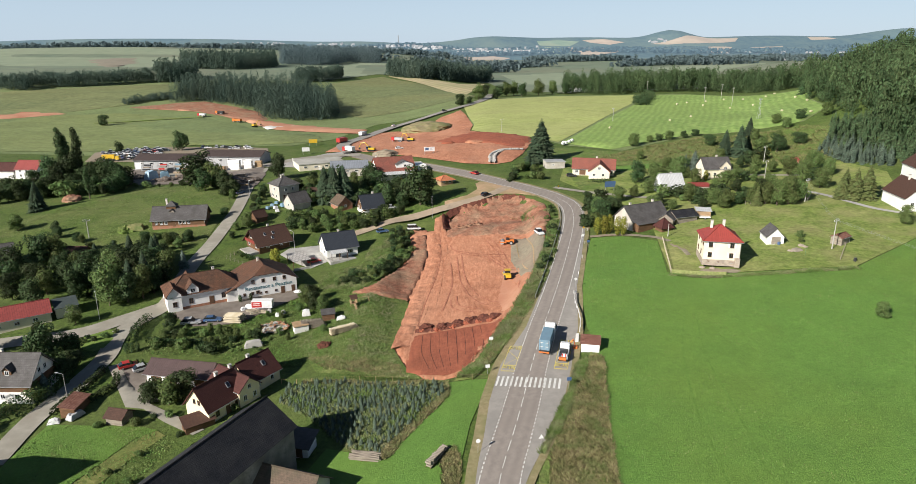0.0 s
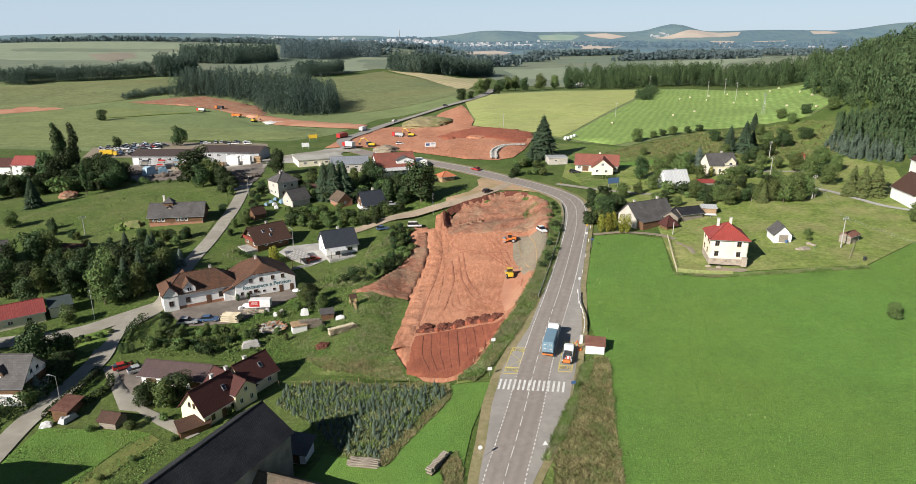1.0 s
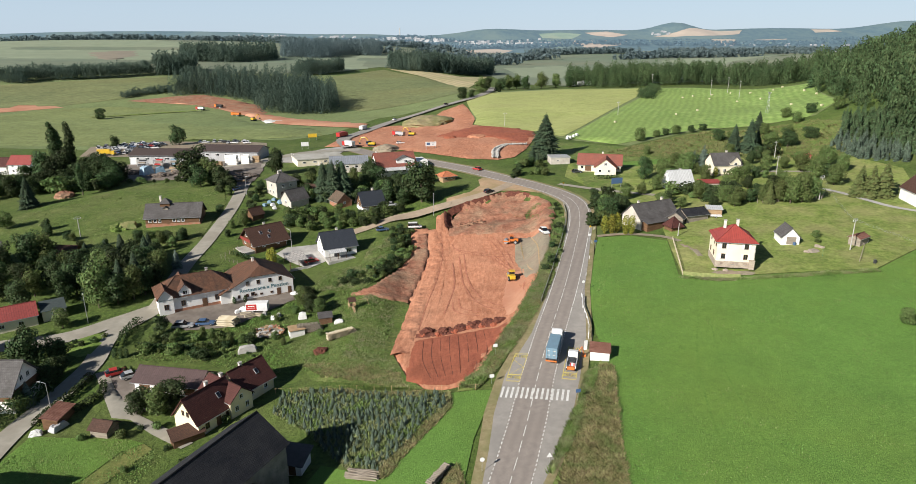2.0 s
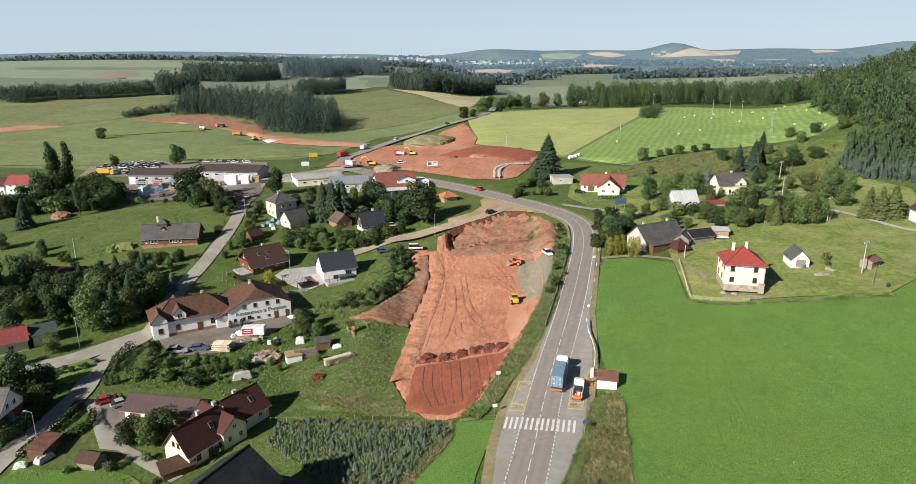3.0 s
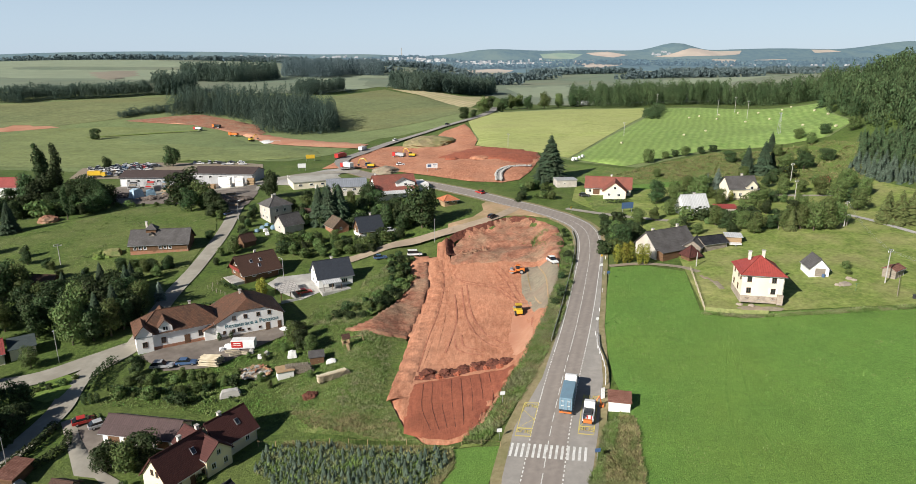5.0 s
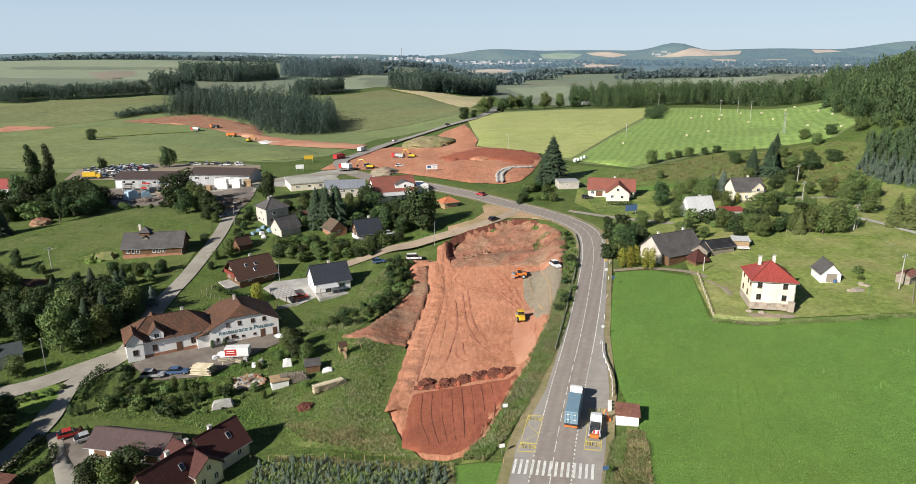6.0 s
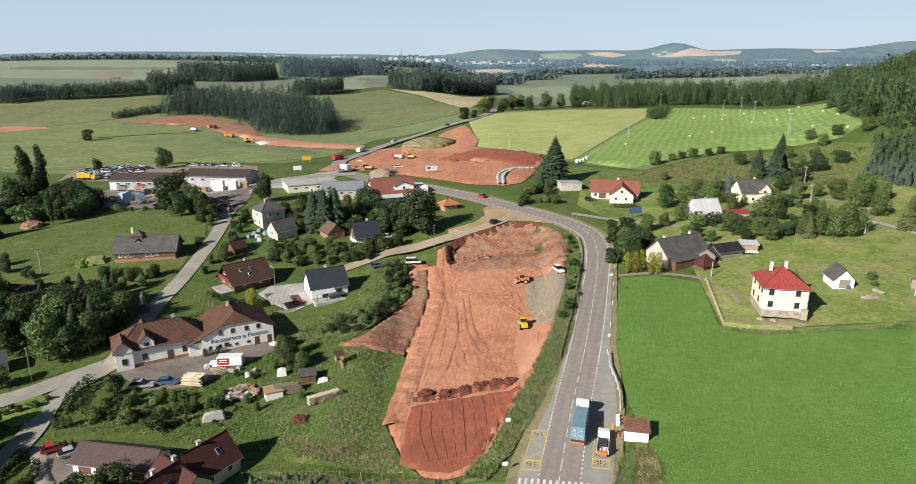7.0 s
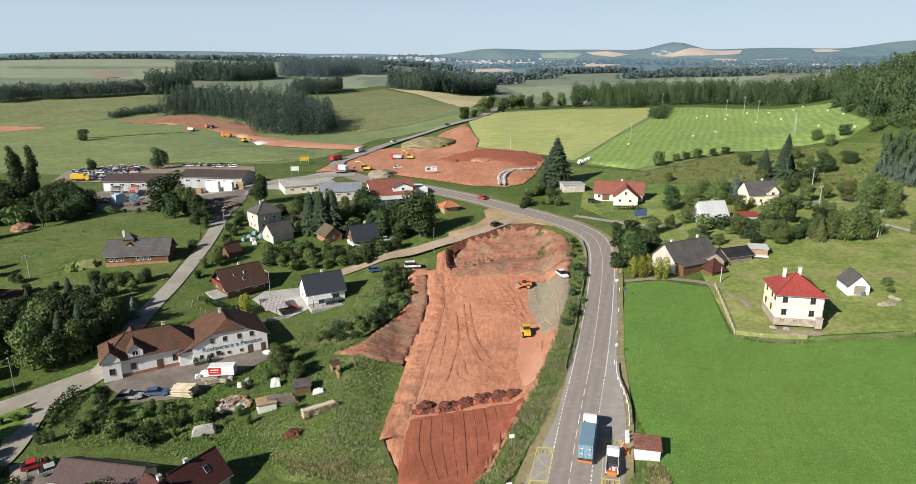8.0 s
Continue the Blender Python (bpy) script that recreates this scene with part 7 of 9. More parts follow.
for side, y0, y1 in ((-1, 84, 141), (1, 84, 144)):
    s = run_at(y0)
    while s < run_at(y1):
        dash(bm, s, s + 0.6, side * 3.15, 0.20)
        s += 1.05
ob = part("edge_dashes", bm, PAINT, road, "short white edge dashes along the bus bays")
tagged(ob, kind="stuff")
for off, y0, y1 in ((-3.15, 40, 83.5), (-3.15, 142, 226), (3.15, 40, 83.5), (3.15, 145, 226)):
    bm = bmesh.new()
    dash(bm, run_at(y0), run_at(y1), off, 0.18)
    part("edge_line", bm, PAINT, road)
for off in (-3.15, 3.15):
    bm = bmesh.new()
    dash(bm, run_at(226) + 0.5, ROAD_RUN[-1] - 60, off, 0.16)
    part("edge_line", bm, PAINT, road)
# the zebra crossing
zs = run_at(109.9)
zp, zd = road_at(zs)
for k in range(14):
    bm = bmesh.new()
    off = -6.05 + 0.25 + k * 0.92
    dash(bm, zs - 1.75, zs + 1.75, off, 0.42, 0.178)
    part("zebra_stripe", bm, PAINT, road)


def bus_box(off, y0, y1, flip):
    """A yellow bus stop box with its word at both ends."""
    bm = bmesh.new()
    s0, s1 = run_at(y0), run_at(y1)
    dash(bm, s0, s1, off - 1.3, 0.12, 0.176)
    dash(bm, s0, s1, off + 1.3, 0.12, 0.176)
    for s in (s0, s0 + 2.2, s1 - 2.2, s1):
        dash(bm, s - 0.06, s + 0.06, off, 2.6, 0.177)
    for a, b, o in ((s0 + 2.2, (s0 + s1) / 2, 1), ((s0 + s1) / 2, s1 - 2.2, -1)):
        for k in range(12):
            u = a + (b - a) * k / 12
            dash(bm, u, u + (b - a) / 12, off + o * (-1.2 + 2.4 * (k + 0.5) / 12), 0.12, 0.1775)
    part("bus_box", bm, YELLOW_PAINT, road, "yellow zigzag bus stop box")
    for s in (s0 + 1.1, s1 - 1.1):
        t = bpy.data.curves.new("word", 'FONT')
        t.body, t.size, t.align_x, t.align_y, t.extrude = "BUS", 1.5, 'CENTER', 'CENTER', 0.004
        o = new("word", t)
        me = bpy.data.meshes.new_from_object(o.evaluated_get(bpy.context.evaluated_depsgraph_get()))
        bpy.data.objects.remove(o)
        me.materials.clear()
        me.materials.append(YELLOW_PAINT)
        p, d = road_at(s)
        q = p + Vector((d.y, -d.x, 0)) * off
        w = part("bus_word", me, None, road, "yellow painted word BUS")
        e = 0.4
        fall = math.degrees(math.atan((ground_z(q.x + d.x * e, q.y + d.y * e) - ground_z(q.x - d.x * e, q.y - d.y * e)) / (2 * e)))
        w.matrix_basis = pose(q.x, q.y, ground_z(q.x, q.y) + 0.32, 0, 0, math.degrees(math.atan2(-d.x, d.y)) + flip) @ pose(0, 0, 0, fall if not flip else -fall, 0, 0)


bus_box(-4.5, 113.6, 123.4, 180)
bus_box(5.9, 115.2, 127, 0)


# ---- vehicles ----
def wheel(parent, x, y, r, w):
    o = part("wheel", tubes(((x, y - w / 2, r), (x, y + w / 2, r), r), n=14), RUBBER, parent)
    part("rim", tubes(((x, y - w / 2 - 0.01, r), (x, y + w / 2 + 0.01, r), r * 0.6), n=10), STEEL, o)


def car(label, x, y, turn, colour, L=4.4, H=1.45, W=1.75, van=False, group="", lift=0.12):
    """A car that looks along its local x."""
    c = thing("van" if van else "car", x, y, ground_z(x, y) + lift, turn, label, "van" if van else "car", group)
    a = L / 2
    body = prism([(-a, 0.28), (a, 0.28), (a, 0.62), (a - 0.25, 0.75), (a * 0.42, 0.88), (-a + 0.06, 0.92), (-a, 0.75)], -W / 2, W / 2)
    bmesh.ops.bevel(body, geom=[e for e in body.edges], offset=0.07, segments=2, affect='EDGES')
    part("body", body, colour, c)
    top = [(-a + 0.1, 0.9), (a * 0.40, 0.87), (a * 0.10, H - 0.05), (-a * 0.62, H)] if not van else [(-a + 0.05, 0.9), (a * 0.62, 0.87), (a * 0.34, H - 0.05), (-a + 0.1, H)]
    part("glasshouse", prism(top, -W / 2 + 0.09, W / 2 - 0.09), GLASS, c)
    r0, r1 = top[3][0] + 0.05, top[2][0] - 0.02
    part("roof_panel", boxes((r0, -W / 2 + 0.1, H - 0.05, r1, W / 2 - 0.1, H + 0.03), bevel=0.02), colour, c)
    for u in (-a * 0.62, a * 0.62):
        for v in (-W / 2 + 0.1, W / 2 - 0.1):
            wheel(c, u, v, 0.32, 0.2)
    for v in (-W / 2 + 0.3, W / 2 - 0.3):
        part("headlight", boxes((a - 0.03, v - 0.16, 0.55, a + 0.02, v + 0.16, 0.68)), P_WHITE, c)
        part("tail_light", boxes((-a - 0.02, v - 0.12, 0.6, -a + 0.03, v + 0.12, 0.8)), P_RED, c)
    return c


car("red hatchback parked on the drive", -74.2, 132.0, 35, P_RED)
car("silver estate car parked on the drive", -70.4, 131.0, 40, P_SILVER, 4.6)
car("dark blue estate car in the yard", -63.4, 155.4, 8, P_BLUE, 4.7)
car("grey pickup with a load in the yard", -68.3, 153.6, 10, P_SILVER, 5.2, 1.7, 1.85)
car("white van with a blue stripe beside the site", -14.3, 221.5, 8, P_WHITE, 4.9, 1.9, 1.9, True)
car("dark red car under the carport", -45.2, 196.6, 30, P_RED)
car("white van parked on the hardcore", 27.6, 198.2, -70, P_WHITE, 4.4, 1.7, 1.8, lift=0.35)
car("dark blue car beside the lane", -25.2, 217.5, 20, P_BLUE, 4.3)
car("silver car on the lane", -24, 240, 10, P_SILVER)
car("dark car before the farmhouse", 50.0, 267.9, 0, P_DARK)
car("red car on the main road", 9, 277.2, 130, P_RED, lift=0.2)
car("dark car on the main road", 12.5, 243.5, 40, P_DARK, lift=0.25)
crng = random.Random(11)
lot = [car("%s car parked in the gravel lot" % nm, -190, 356, 0, col, group="parked cars", lift=0.3) for nm, col in (("silver", P_SILVER), ("white", P_WHITE), ("dark", P_DARK), ("blue", P_BLUE), ("red", P_RED))]
first = list(lot)
LOT = [(-190, 360), (-210, 378), (-186, 396), (-172, 386), (-170, 356)]
for i, (x, y) in enumerate(scatter(LOT, 58, 3.0, crng) + scatter([(-160, 392), (-134, 387), (-120, 384), (-122, 391), (-146, 398)], 12, 3.6, crng)):
    m = pose(x, y, ground_z(x, y) + 0.3, 0, 0, crng.choice((10, 10, 100, -80)) + crng.uniform(-6, 6))
    if i < len(first):
        first[i].matrix_basis = m
    else:
        copy_thing(crng.choices(first, (8, 7, 3, 1.5, 0.5))[0], m)


def semi(x, y, turn):
    """A container lorry that looks along its local x."""
    t = thing("container_lorry", x, y, ground_z(x, y) + 0.18, turn, "white lorry carrying a dull blue steel container", "lorry")
    t.matrix_basis = t.matrix_basis @ Matrix.Diagonal((1.1, 0.9, 0.92, 1))
    cab = prism([(3.5, 0.5), (5.8, 0.5), (5.85, 1.4), (5.65, 2.9), (5.3, 3.2), (4.3, 3.7), (3.7, 3.7), (3.5, 3.2)], -1.22, 1.22)
    bmesh.ops.bevel(cab, geom=cab.edges[:], offset=0.08, segments=2, affect='EDGES')
    part("cab", cab, P_WHITE, t)
    part("windscreen", prism([(5.7, 1.75), (5.86, 1.75), (5.68, 2.75), (5.54, 2.75)], -1.08, 1.08), GLASS, t)
    part("chassis", boxes((-4.2, -0.45, 0.75, 5.2, 0.45, 1.0), (-4.2, -1.2, 1.0, 2.3, 1.2, 1.12)), P_DARK, t)
    con = part("container", boxes((-4.1, -1.22, 1.14, 2.0, 1.22, 3.6), bevel=0.03), P_STEELBLUE, t, "corrugated blue container with doors at the back")
    for k in range(20):
        u = -3.95 + k * 0.31
        for v in (-1, 1):
            part("rib", boxes((u - 0.07, min(v * 1.22, v * 1.255), 1.3, u + 0.07, max(v * 1.22, v * 1.255), 3.45)), P_STEELBLUE, con)
    for v in (-0.9, -0.35, 0.35, 0.9):
        part("lock_bar", tubes(((-4.15, v, 1.25), (-4.15, v, 3.5), 0.03), n=6), STEEL, con)
    for v in (-0.6, 0.6):
        for z in (1.9, 2.9):
            part("marking", boxes((-4.125, v - 0.3, z, -4.105, v + 0.3, z + 0.14)), PAINT, con)
    part("bumper", boxes((-4.3, -1.2, 0.55, -4.15, 1.2, 0.85)), P_ORANGE, t)
    for u in (4.7, -2.0, -3.2, 1.9):
        for v in (-1.0, 1.0):
            wheel(t, u, v, 0.5, 0.35)
    for v in (-1.35, 1.35):
        part("mirror", boxes((5.4, v - 0.08, 2.0, 5.52, v + 0.08, 2.7)), P_DARK, t)
    part("exhaust", tubes(((3.2, 0.95, 1.0), (3.2, 0.95, 2.9), 0.1)), P_DARK, t)
    return t


tp, td = road_at(run_at(124.0))
tq = tp + Vector((td.y, -td.x, 0)) * 2.0
semi(tq.x, tq.y, math.degrees(math.atan2(td.y, td.x)))
# the mowing lorry in the bus bay
mp_, md = road_at(run_at(120.0))
mq = mp_ + Vector((md.y, -md.x, 0)) * 6.0
mt = thing("maintenance_lorry", mq.x, mq.y, ground_z(mq.x, mq.y) + 0.16, math.degrees(math.atan2(md.y, md.x)), "orange and white road lorry with a mowing arm", "lorry")
mt.matrix_basis = mt.matrix_basis @ Matrix.Diagonal((0.82, 0.82, 0.82, 1))
cab = prism([(1.6, 0.5), (3.3, 0.5), (3.35, 1.4), (3.1, 2.6), (1.7, 2.75)], -1.15, 1.15)
bmesh.ops.bevel(cab, geom=cab.edges[:], offset=0.07, segments=2, affect='EDGES')
part("cab", cab, P_WHITE, mt)
part("windscreen", prism([(3.22, 1.5), (3.4, 1.5), (3.2, 2.4), (3.05, 2.4)], -1.0, 1.0), GLASS, mt)
part("bed", boxes((-3.2, -1.15, 0.8, 1.5, 1.15, 1.0), (-3.2, -1.15, 1.0, 1.5, -1.05, 1.55), (-3.2, 1.05, 1.0, 1.5, 1.15, 1.55)), P_WHITE, mt)
part("machinery", boxes((-1.8, -0.7, 1.0, 0.6, 0.7, 1.9), (-0.5, -0.9, 1.0, 1.3, 0.9, 1.5), bevel=0.08), P_DARK, mt)
part("hopper", boxes((-3.5, -0.9, 0.5, -2.7, 0.9, 1.2), bevel=0.1), P_ORANGE, mt)
for v in (-0.7, 0.1):
    part("board_stripe", boxes((-3.27, v - 0.16, 1.52, -3.255, v + 0.16, 2.28)), P_RED, mt)
part("warning_board", boxes((-3.25, -1.0, 1.5, -3.15, 0.2, 2.3), bevel=0.02), P_WHITE, mt)
part("arm", tubes(((2.6, -0.6, 1.2), (3.7, -1.9, 3.3), 0.13), ((3.7, -1.9, 3.3), (4.4, -2.4, 1.0), 0.12)), P_ORANGE, mt, "orange folding arm")
part("mower_head", boxes((4.0, -3.0, 0.4, 5.1, -1.9, 0.95), bevel=0.1), P_ORANGE, mt)
for u in (2.4, -1.6, -2.6):
    for v in (-0.95, 0.95):
        wheel(mt, u, v, 0.48, 0.32)


def roller(label, x, y, turn, colour):
    r = thing("road_roller", x, y, ground_z(x, y) + 0.3, turn, label, "roller")
    part("drum", tubes(((1.5, -0.95, 0.7), (1.5, 0.95, 0.7), 0.7), n=20), STEEL, r)
    part("frame", boxes((0.2, -1.05, 0.6, 2.3, -0.97, 0.95), (0.2, 0.97, 0.6, 2.3, 1.05, 0.95), (2.2, -1.05, 0.6, 2.35, 1.05, 0.95), (0.1, -1.0, 0.5, 0.5, 1.0, 1.2)), colour, r)
    part("engine_hood", boxes((-2.4, -0.8, 0.7, -0.9, 0.8, 1.75), bevel=0.12), colour, r)
    c = part("cab", boxes((-0.9, -0.75, 0.8, 0.3, 0.75, 1.5), bevel=0.05), colour, r)
    part("cab_glass", boxes((-0.85, -0.72, 1.5, 0.25, 0.72, 2.5)), GLASS, c)
    part("cab_roof", boxes((-1.0, -0.85, 2.5, 0.4, 0.85, 2.65), bevel=0.04), colour, c)
    for v in (-0.9, 0.9):
        wheel(r, -1.5, v, 0.65, 0.5)
    return r


roller("yellow single-drum road roller on the soil", 15.5, 173.8, 95, P_YELLOW)
roller("orange and white roller on the site", 17.5, 201.0, 170, P_ORANGE)


def excavator(label, x, y, turn, reach=1.0):
    e = thing("excavator", x, y, ground_z(x, y) + 0.4, turn, label, "excavator")
    for v in (-1.1, 1.1):
        o = part("track", prism([(-1.9, 0.3), (-1.6, 0.0), (1.6, 0.0), (1.9, 0.3), (1.9, 0.55), (1.5, 0.8), (-1.5, 0.8), (-1.9, 0.55)], v - 0.28, v + 0.28), RUBBER, e)
    part("body", boxes((-2.1, -1.25, 0.9, 1.0, 1.25, 2.0), bevel=0.12), P_YELLOW, e)
    c = part("cab", boxes((0.1, 0.25, 1.0, 1.5, 1.2, 1.9), bevel=0.05), P_YELLOW, e)
    part("cab_glass", boxes((0.15, 0.3, 1.9, 1.45, 1.15, 2.8)), GLASS, c)
    part("boom", tubes(((0.9, -0.3, 1.6), (3.6, -0.3, 4.6), 0.24), ((3.6, -0.3, 4.6), (5.2 * reach, -0.3, 4.2), 0.22)), P_YELLOW, e)
    part("stick", tubes(((5.1 * reach, -0.3, 4.3), (6.2 * reach, -0.3, 1.6), 0.17)), P_YELLOW, e)
    part("bucket", prism([(5.7 * reach, 0.7), (6.5 * reach, 1.6), (6.1 * reach, 1.7), (5.3 * reach, 1.3)], -0.9, 0.3), P_DARK, e)
    return e


excavator("yellow excavator digging on the red site", -26, 384, 160)
excavator("yellow excavator with a long boom", -45.5, 352, 170, 1.15)
excavator("yellow excavator by the white sheet", -153, 497, 60)


def tipper(label, x, y, turn, cabc, bedc, name="tipper_lorry", L=8.0, H=2.6, box_high=1.5):
    t = thing(name, x, y, ground_z(x, y) + 0.4, turn, label, "lorry")
    part("cab", boxes((L / 2 - 2.1, -1.2, 0.6, L / 2, 1.2, H + 0.2), bevel=0.1), cabc, t)
    part("windscreen", boxes((L / 2 - 0.02, -1.05, 1.6, L / 2 + 0.02, 1.05, 2.4)), GLASS, t)
    part("bed", boxes((-L / 2, -1.25, 1.1, L / 2 - 2.3, 1.25, 1.1 + box_high), bevel=0.06), bedc, t)
    part("chassis", boxes((-L / 2, -0.5, 0.7, L / 2 - 0.4, 0.5, 1.1)), P_DARK, t)
    for u in (L / 2 - 1.2, -L / 2 + 1.0, -L / 2 + 2.3):
        for v in (-1.0, 1.0):
            wheel(t, u, v, 0.5, 0.35)
    return t


tipper("red and grey tipper lorry on the site", -34, 388, 150, P_RED, P_SILVER)
tipper("white box lorry with a red cab at the junction", -58, 352, 140, P_RED, P_WHITE, "box_lorry", 8, 2.6, 2.3)
tipper("red covered lorry on the bend of the road", -69, 396, 70, P_RED, P_RED, "box_lorry", 10, 2.6, 2.4)
tipper("grey lorry on the far road", -61, 430, 75, P_SILVER, P_WHITE, "box_lorry", 8, 2.6, 2.2)
tipper("white and red tipper on the haul road", -216, 557, 160, P_RED, P_WHITE)
tipper("orange dumper on the haul road", -176, 526, 160, P_ORANGE, P_ORANGE)
tipper("brown dumper on the stripped soil", -205, 570, 160, P_ORANGE, P_DARK)
tipper("yellow trailer standing in the car lot", -190, 354, 5, P_YELLOW, P_YELLOW, "box_lorry", 9, 2.4, 2.3)
car("dark blue van on the site", -47, 358, 10, P_BLUE, 4.6, 1.7, 1.8, True, lift=0.5)
car("white pickup on the site", -30, 352, 20, P_WHITE, lift=0.5)
car("white car on the far road", -44, 472, 60, P_WHITE, lift=1.1)
car("dark car on the far road", -8, 522, 50, P_DARK, lift=1.1)


# ---- site heaps, bales, clutter ----
def mound(name, x, y, r, h, material, label, seed, category="heap", lift=0.2, wide=1.0):
    bm = bmesh.new()
    bmesh.ops.create_icosphere(bm, subdivisions=4, radius=1)
    calm = 0.45 if r > 3.5 else 1.0
    for v in bm.verts:
        n = noise.noise(v.co * 1.3 + Vector((seed, 0, 0))) * 0.45 + noise.noise(v.co * 3.5 + Vector((seed, 4, 0))) * 0.26 + noise.noise(v.co * 8 + Vector((seed, 8, 0))) * 0.13
        k = 1 + n * calm
        v.co = Vector((v.co.x * r * wide * k, v.co.y * r * k, max(v.co.z, -0.25) * h * k))
    return single(name, bm, material, pose(x, y, ground_z(x, y) + lift), label, category)


for i, (x, y) in enumerate(((-7.4, 147.2), (-3.4, 145.8), (0.4, 146.0), (3.8, 146.6), (6.9, 146.4), (9.6, 146.0))):
    mound("soil_mound", x + 0.9, y + 0.6, 1.5, 1.05, SOIL_HEAP, "heap of dark dug red soil", i, wide=1.3)
    mound("dug_hole_spoil", x - 0.6, y - 0.6, 0.9, 0.55, SOIL_DARK, "small lump of dug red soil", i + 20)
for i, (x, y, r, h) in enumerate(((2.5, 221, 2.2, 1.3), (5.5, 223.5, 2.8, 1.5), (8.5, 224.5, 2.0, 1.1))):
    mound("soil_mound", x, y, r, h, CLEARED, "loose heap of red soil on the site", i + 40)
mound("soil_mound", -159.5, 262, 3.8, 2.0, CLEARED, "brown earth heap among the trees", 50)
mound("grass_mound", -16, 442, 21, 5.5, VERGE, "dry grassy earth mound beside the road", 52, wide=0.85, lift=-0.5)
mound("gravel_mound", -36, 337, 7, 2.6, GRAVEL, "grey gravel heap behind the workshop", 54)
mound("soil_mound", -3, 360, 4, 1.1, SOIL_DARK, "dark red soil heap on the site", 55)
mound("soil_mound", 12, 356, 6, 1.2, SOIL, "red soil heap on the site", 56)
mound("compost_mound", -31.0, 139.6, 1.5, 0.8, SOIL_HEAP, "brown compost heap in the garden", 57)
mound("scrub_mound", -117.5, 222, 3.0, 1.6, ROUGH, "overgrown heap beside the timber house", 58)
mound("rubble_mound", -46.6, 151.8, 3.0, 0.25, GRAVEL, "spread heap of pale rubble", 59)
for i, (x, y) in enumerate(((156, 427), (95, 393), (138, 414), (172, 503), (182, 510), (196, 462), (209, 455), (194, 384), (190, 345), (209, 506), (196, 508), (229, 480), (237, 484), (230, 440), (240, 452), (222, 410), (187, 489), (217, 490))):
    bm = tubes(((0, -0.6, 0.62), (0, 0.6, 0.62), 0.64), n=14)
    bmesh.ops.bevel(bm, geom=bm.edges[:], offset=0.05, segments=1, affect='EDGES')
    single("hay_bale", bm, HAY, pose(x, y, ground_z(x, y) + 0.42, 0, 0, i * 37), "round pale hay bale on the mown meadow", "hay bale", "bales on the meadow")
for x, y in ((58.6, 344), (60.6, 346.5), (63, 350.5), (65.2, 354), (59.4, 347)):
    bm = tubes(((0, -0.7, 0.8), (0, 0.7, 0.8), 0.8), n=14)
    bmesh.ops.bevel(bm, geom=bm.edges[:], offset=0.08, segments=2, affect='EDGES')
    single("wrapped_bale", bm, P_WHITE, pose(x, y, ground_z(x, y) + 0.42, 0, 0, 40), "round bale wrapped in white film", "hay bale", "white bales")


def log_pile(label, x, y, turn, L, n, rows, r=0.14, material=GREYWOOD, length=1.2):
    """A stack of logs that lie across it."""
    t = thing("log_pile", x, y, ground_z(x, y), turn, label, "log pile")
    lr = random.Random(int(x * 10) + 5)
    part("bearer", boxes((-L / 2, -0.5, 0, L / 2, -0.38, 0.12), (-L / 2, 0.38, 0, L / 2, 0.5, 0.12)), TIMBER, t)
    me = mesh("log", tubes(((0, -length / 2, 0), (0, length / 2, 0), r), n=7), material)
    for k in range(rows):
        m = n - k // 2
        for i in range(m):
            o = part("log", me, None, t)
            o.matrix_basis = pose(-L / 2 + L * (i + 0.5 + 0.5 * (k % 2)) / n, lr.uniform(-0.12, 0.12), 0.12 + r + k * r * 1.8, lr.uniform(-4, 4), 0, lr.uniform(-6, 6)) @ Matrix.Scale(lr.uniform(0.85, 1.15), 4)
    return t


PALEPLANK = mat("pale_planks", (0.46, 0.40, 0.28), (0.60, 0.54, 0.42), 2.0, (0.40, 0.33, 0.22), 0.5, bump=0.3, dist=0.02)
log_pile("long stack of split firewood", -36.0, 151.0, 12, 6.2, 18, 7, 0.17)
log_pile("long stack of pale cut logs on the grass", -27.4, 146.6, 33, 7.4, 22, 5, 0.17, PALEPLANK)
log_pile("stack of pale boards before the restaurant", -57.8, 156.2, 80, 3.8, 12, 7, 0.15, PALEPLANK, 4.2)
log_pile("heap of old beams by the barn", -14.5, 91.6, 80, 2.2, 7, 3, 0.13, GREYWOOD, 5.0)
log_pile("heap of grey firewood by the verge", -2.6, 89.4, 60, 5.5, 14, 4, 0.15, GREYWOOD, 1.0)
lr = random.Random(3)
rub = [mesh("stone", boxes((-0.4 * a, -0.3 * b, -0.15, 0.4 * a, 0.3 * b, 0.2), bevel=0.05), m) for a, b, m in ((1, 1, CONCRETE), (1.4, 0.8, BRICK), (0.8, 1.3, PAVING), (1.1, 1.1, LIGHTWOOD))]
for i in range(46):
    a, q = lr.uniform(0, 6.28), lr.uniform(0, 1) ** 0.5
    x, y = -46.6 + math.cos(a) * 4.0 * q, 151.8 + math.sin(a) * 3.0 * q
    o = new("rubble_stone", rub[i % 4])
    o.matrix_basis = pose(x, y, ground_z(x, y) + 0.35 + (1 - q) * 0.35, lr.uniform(-25, 25), lr.uniform(-25, 25), lr.uniform(0, 360))
    tagged(o, "pale broken block on the rubble heap", "rubble", "rubble blocks")
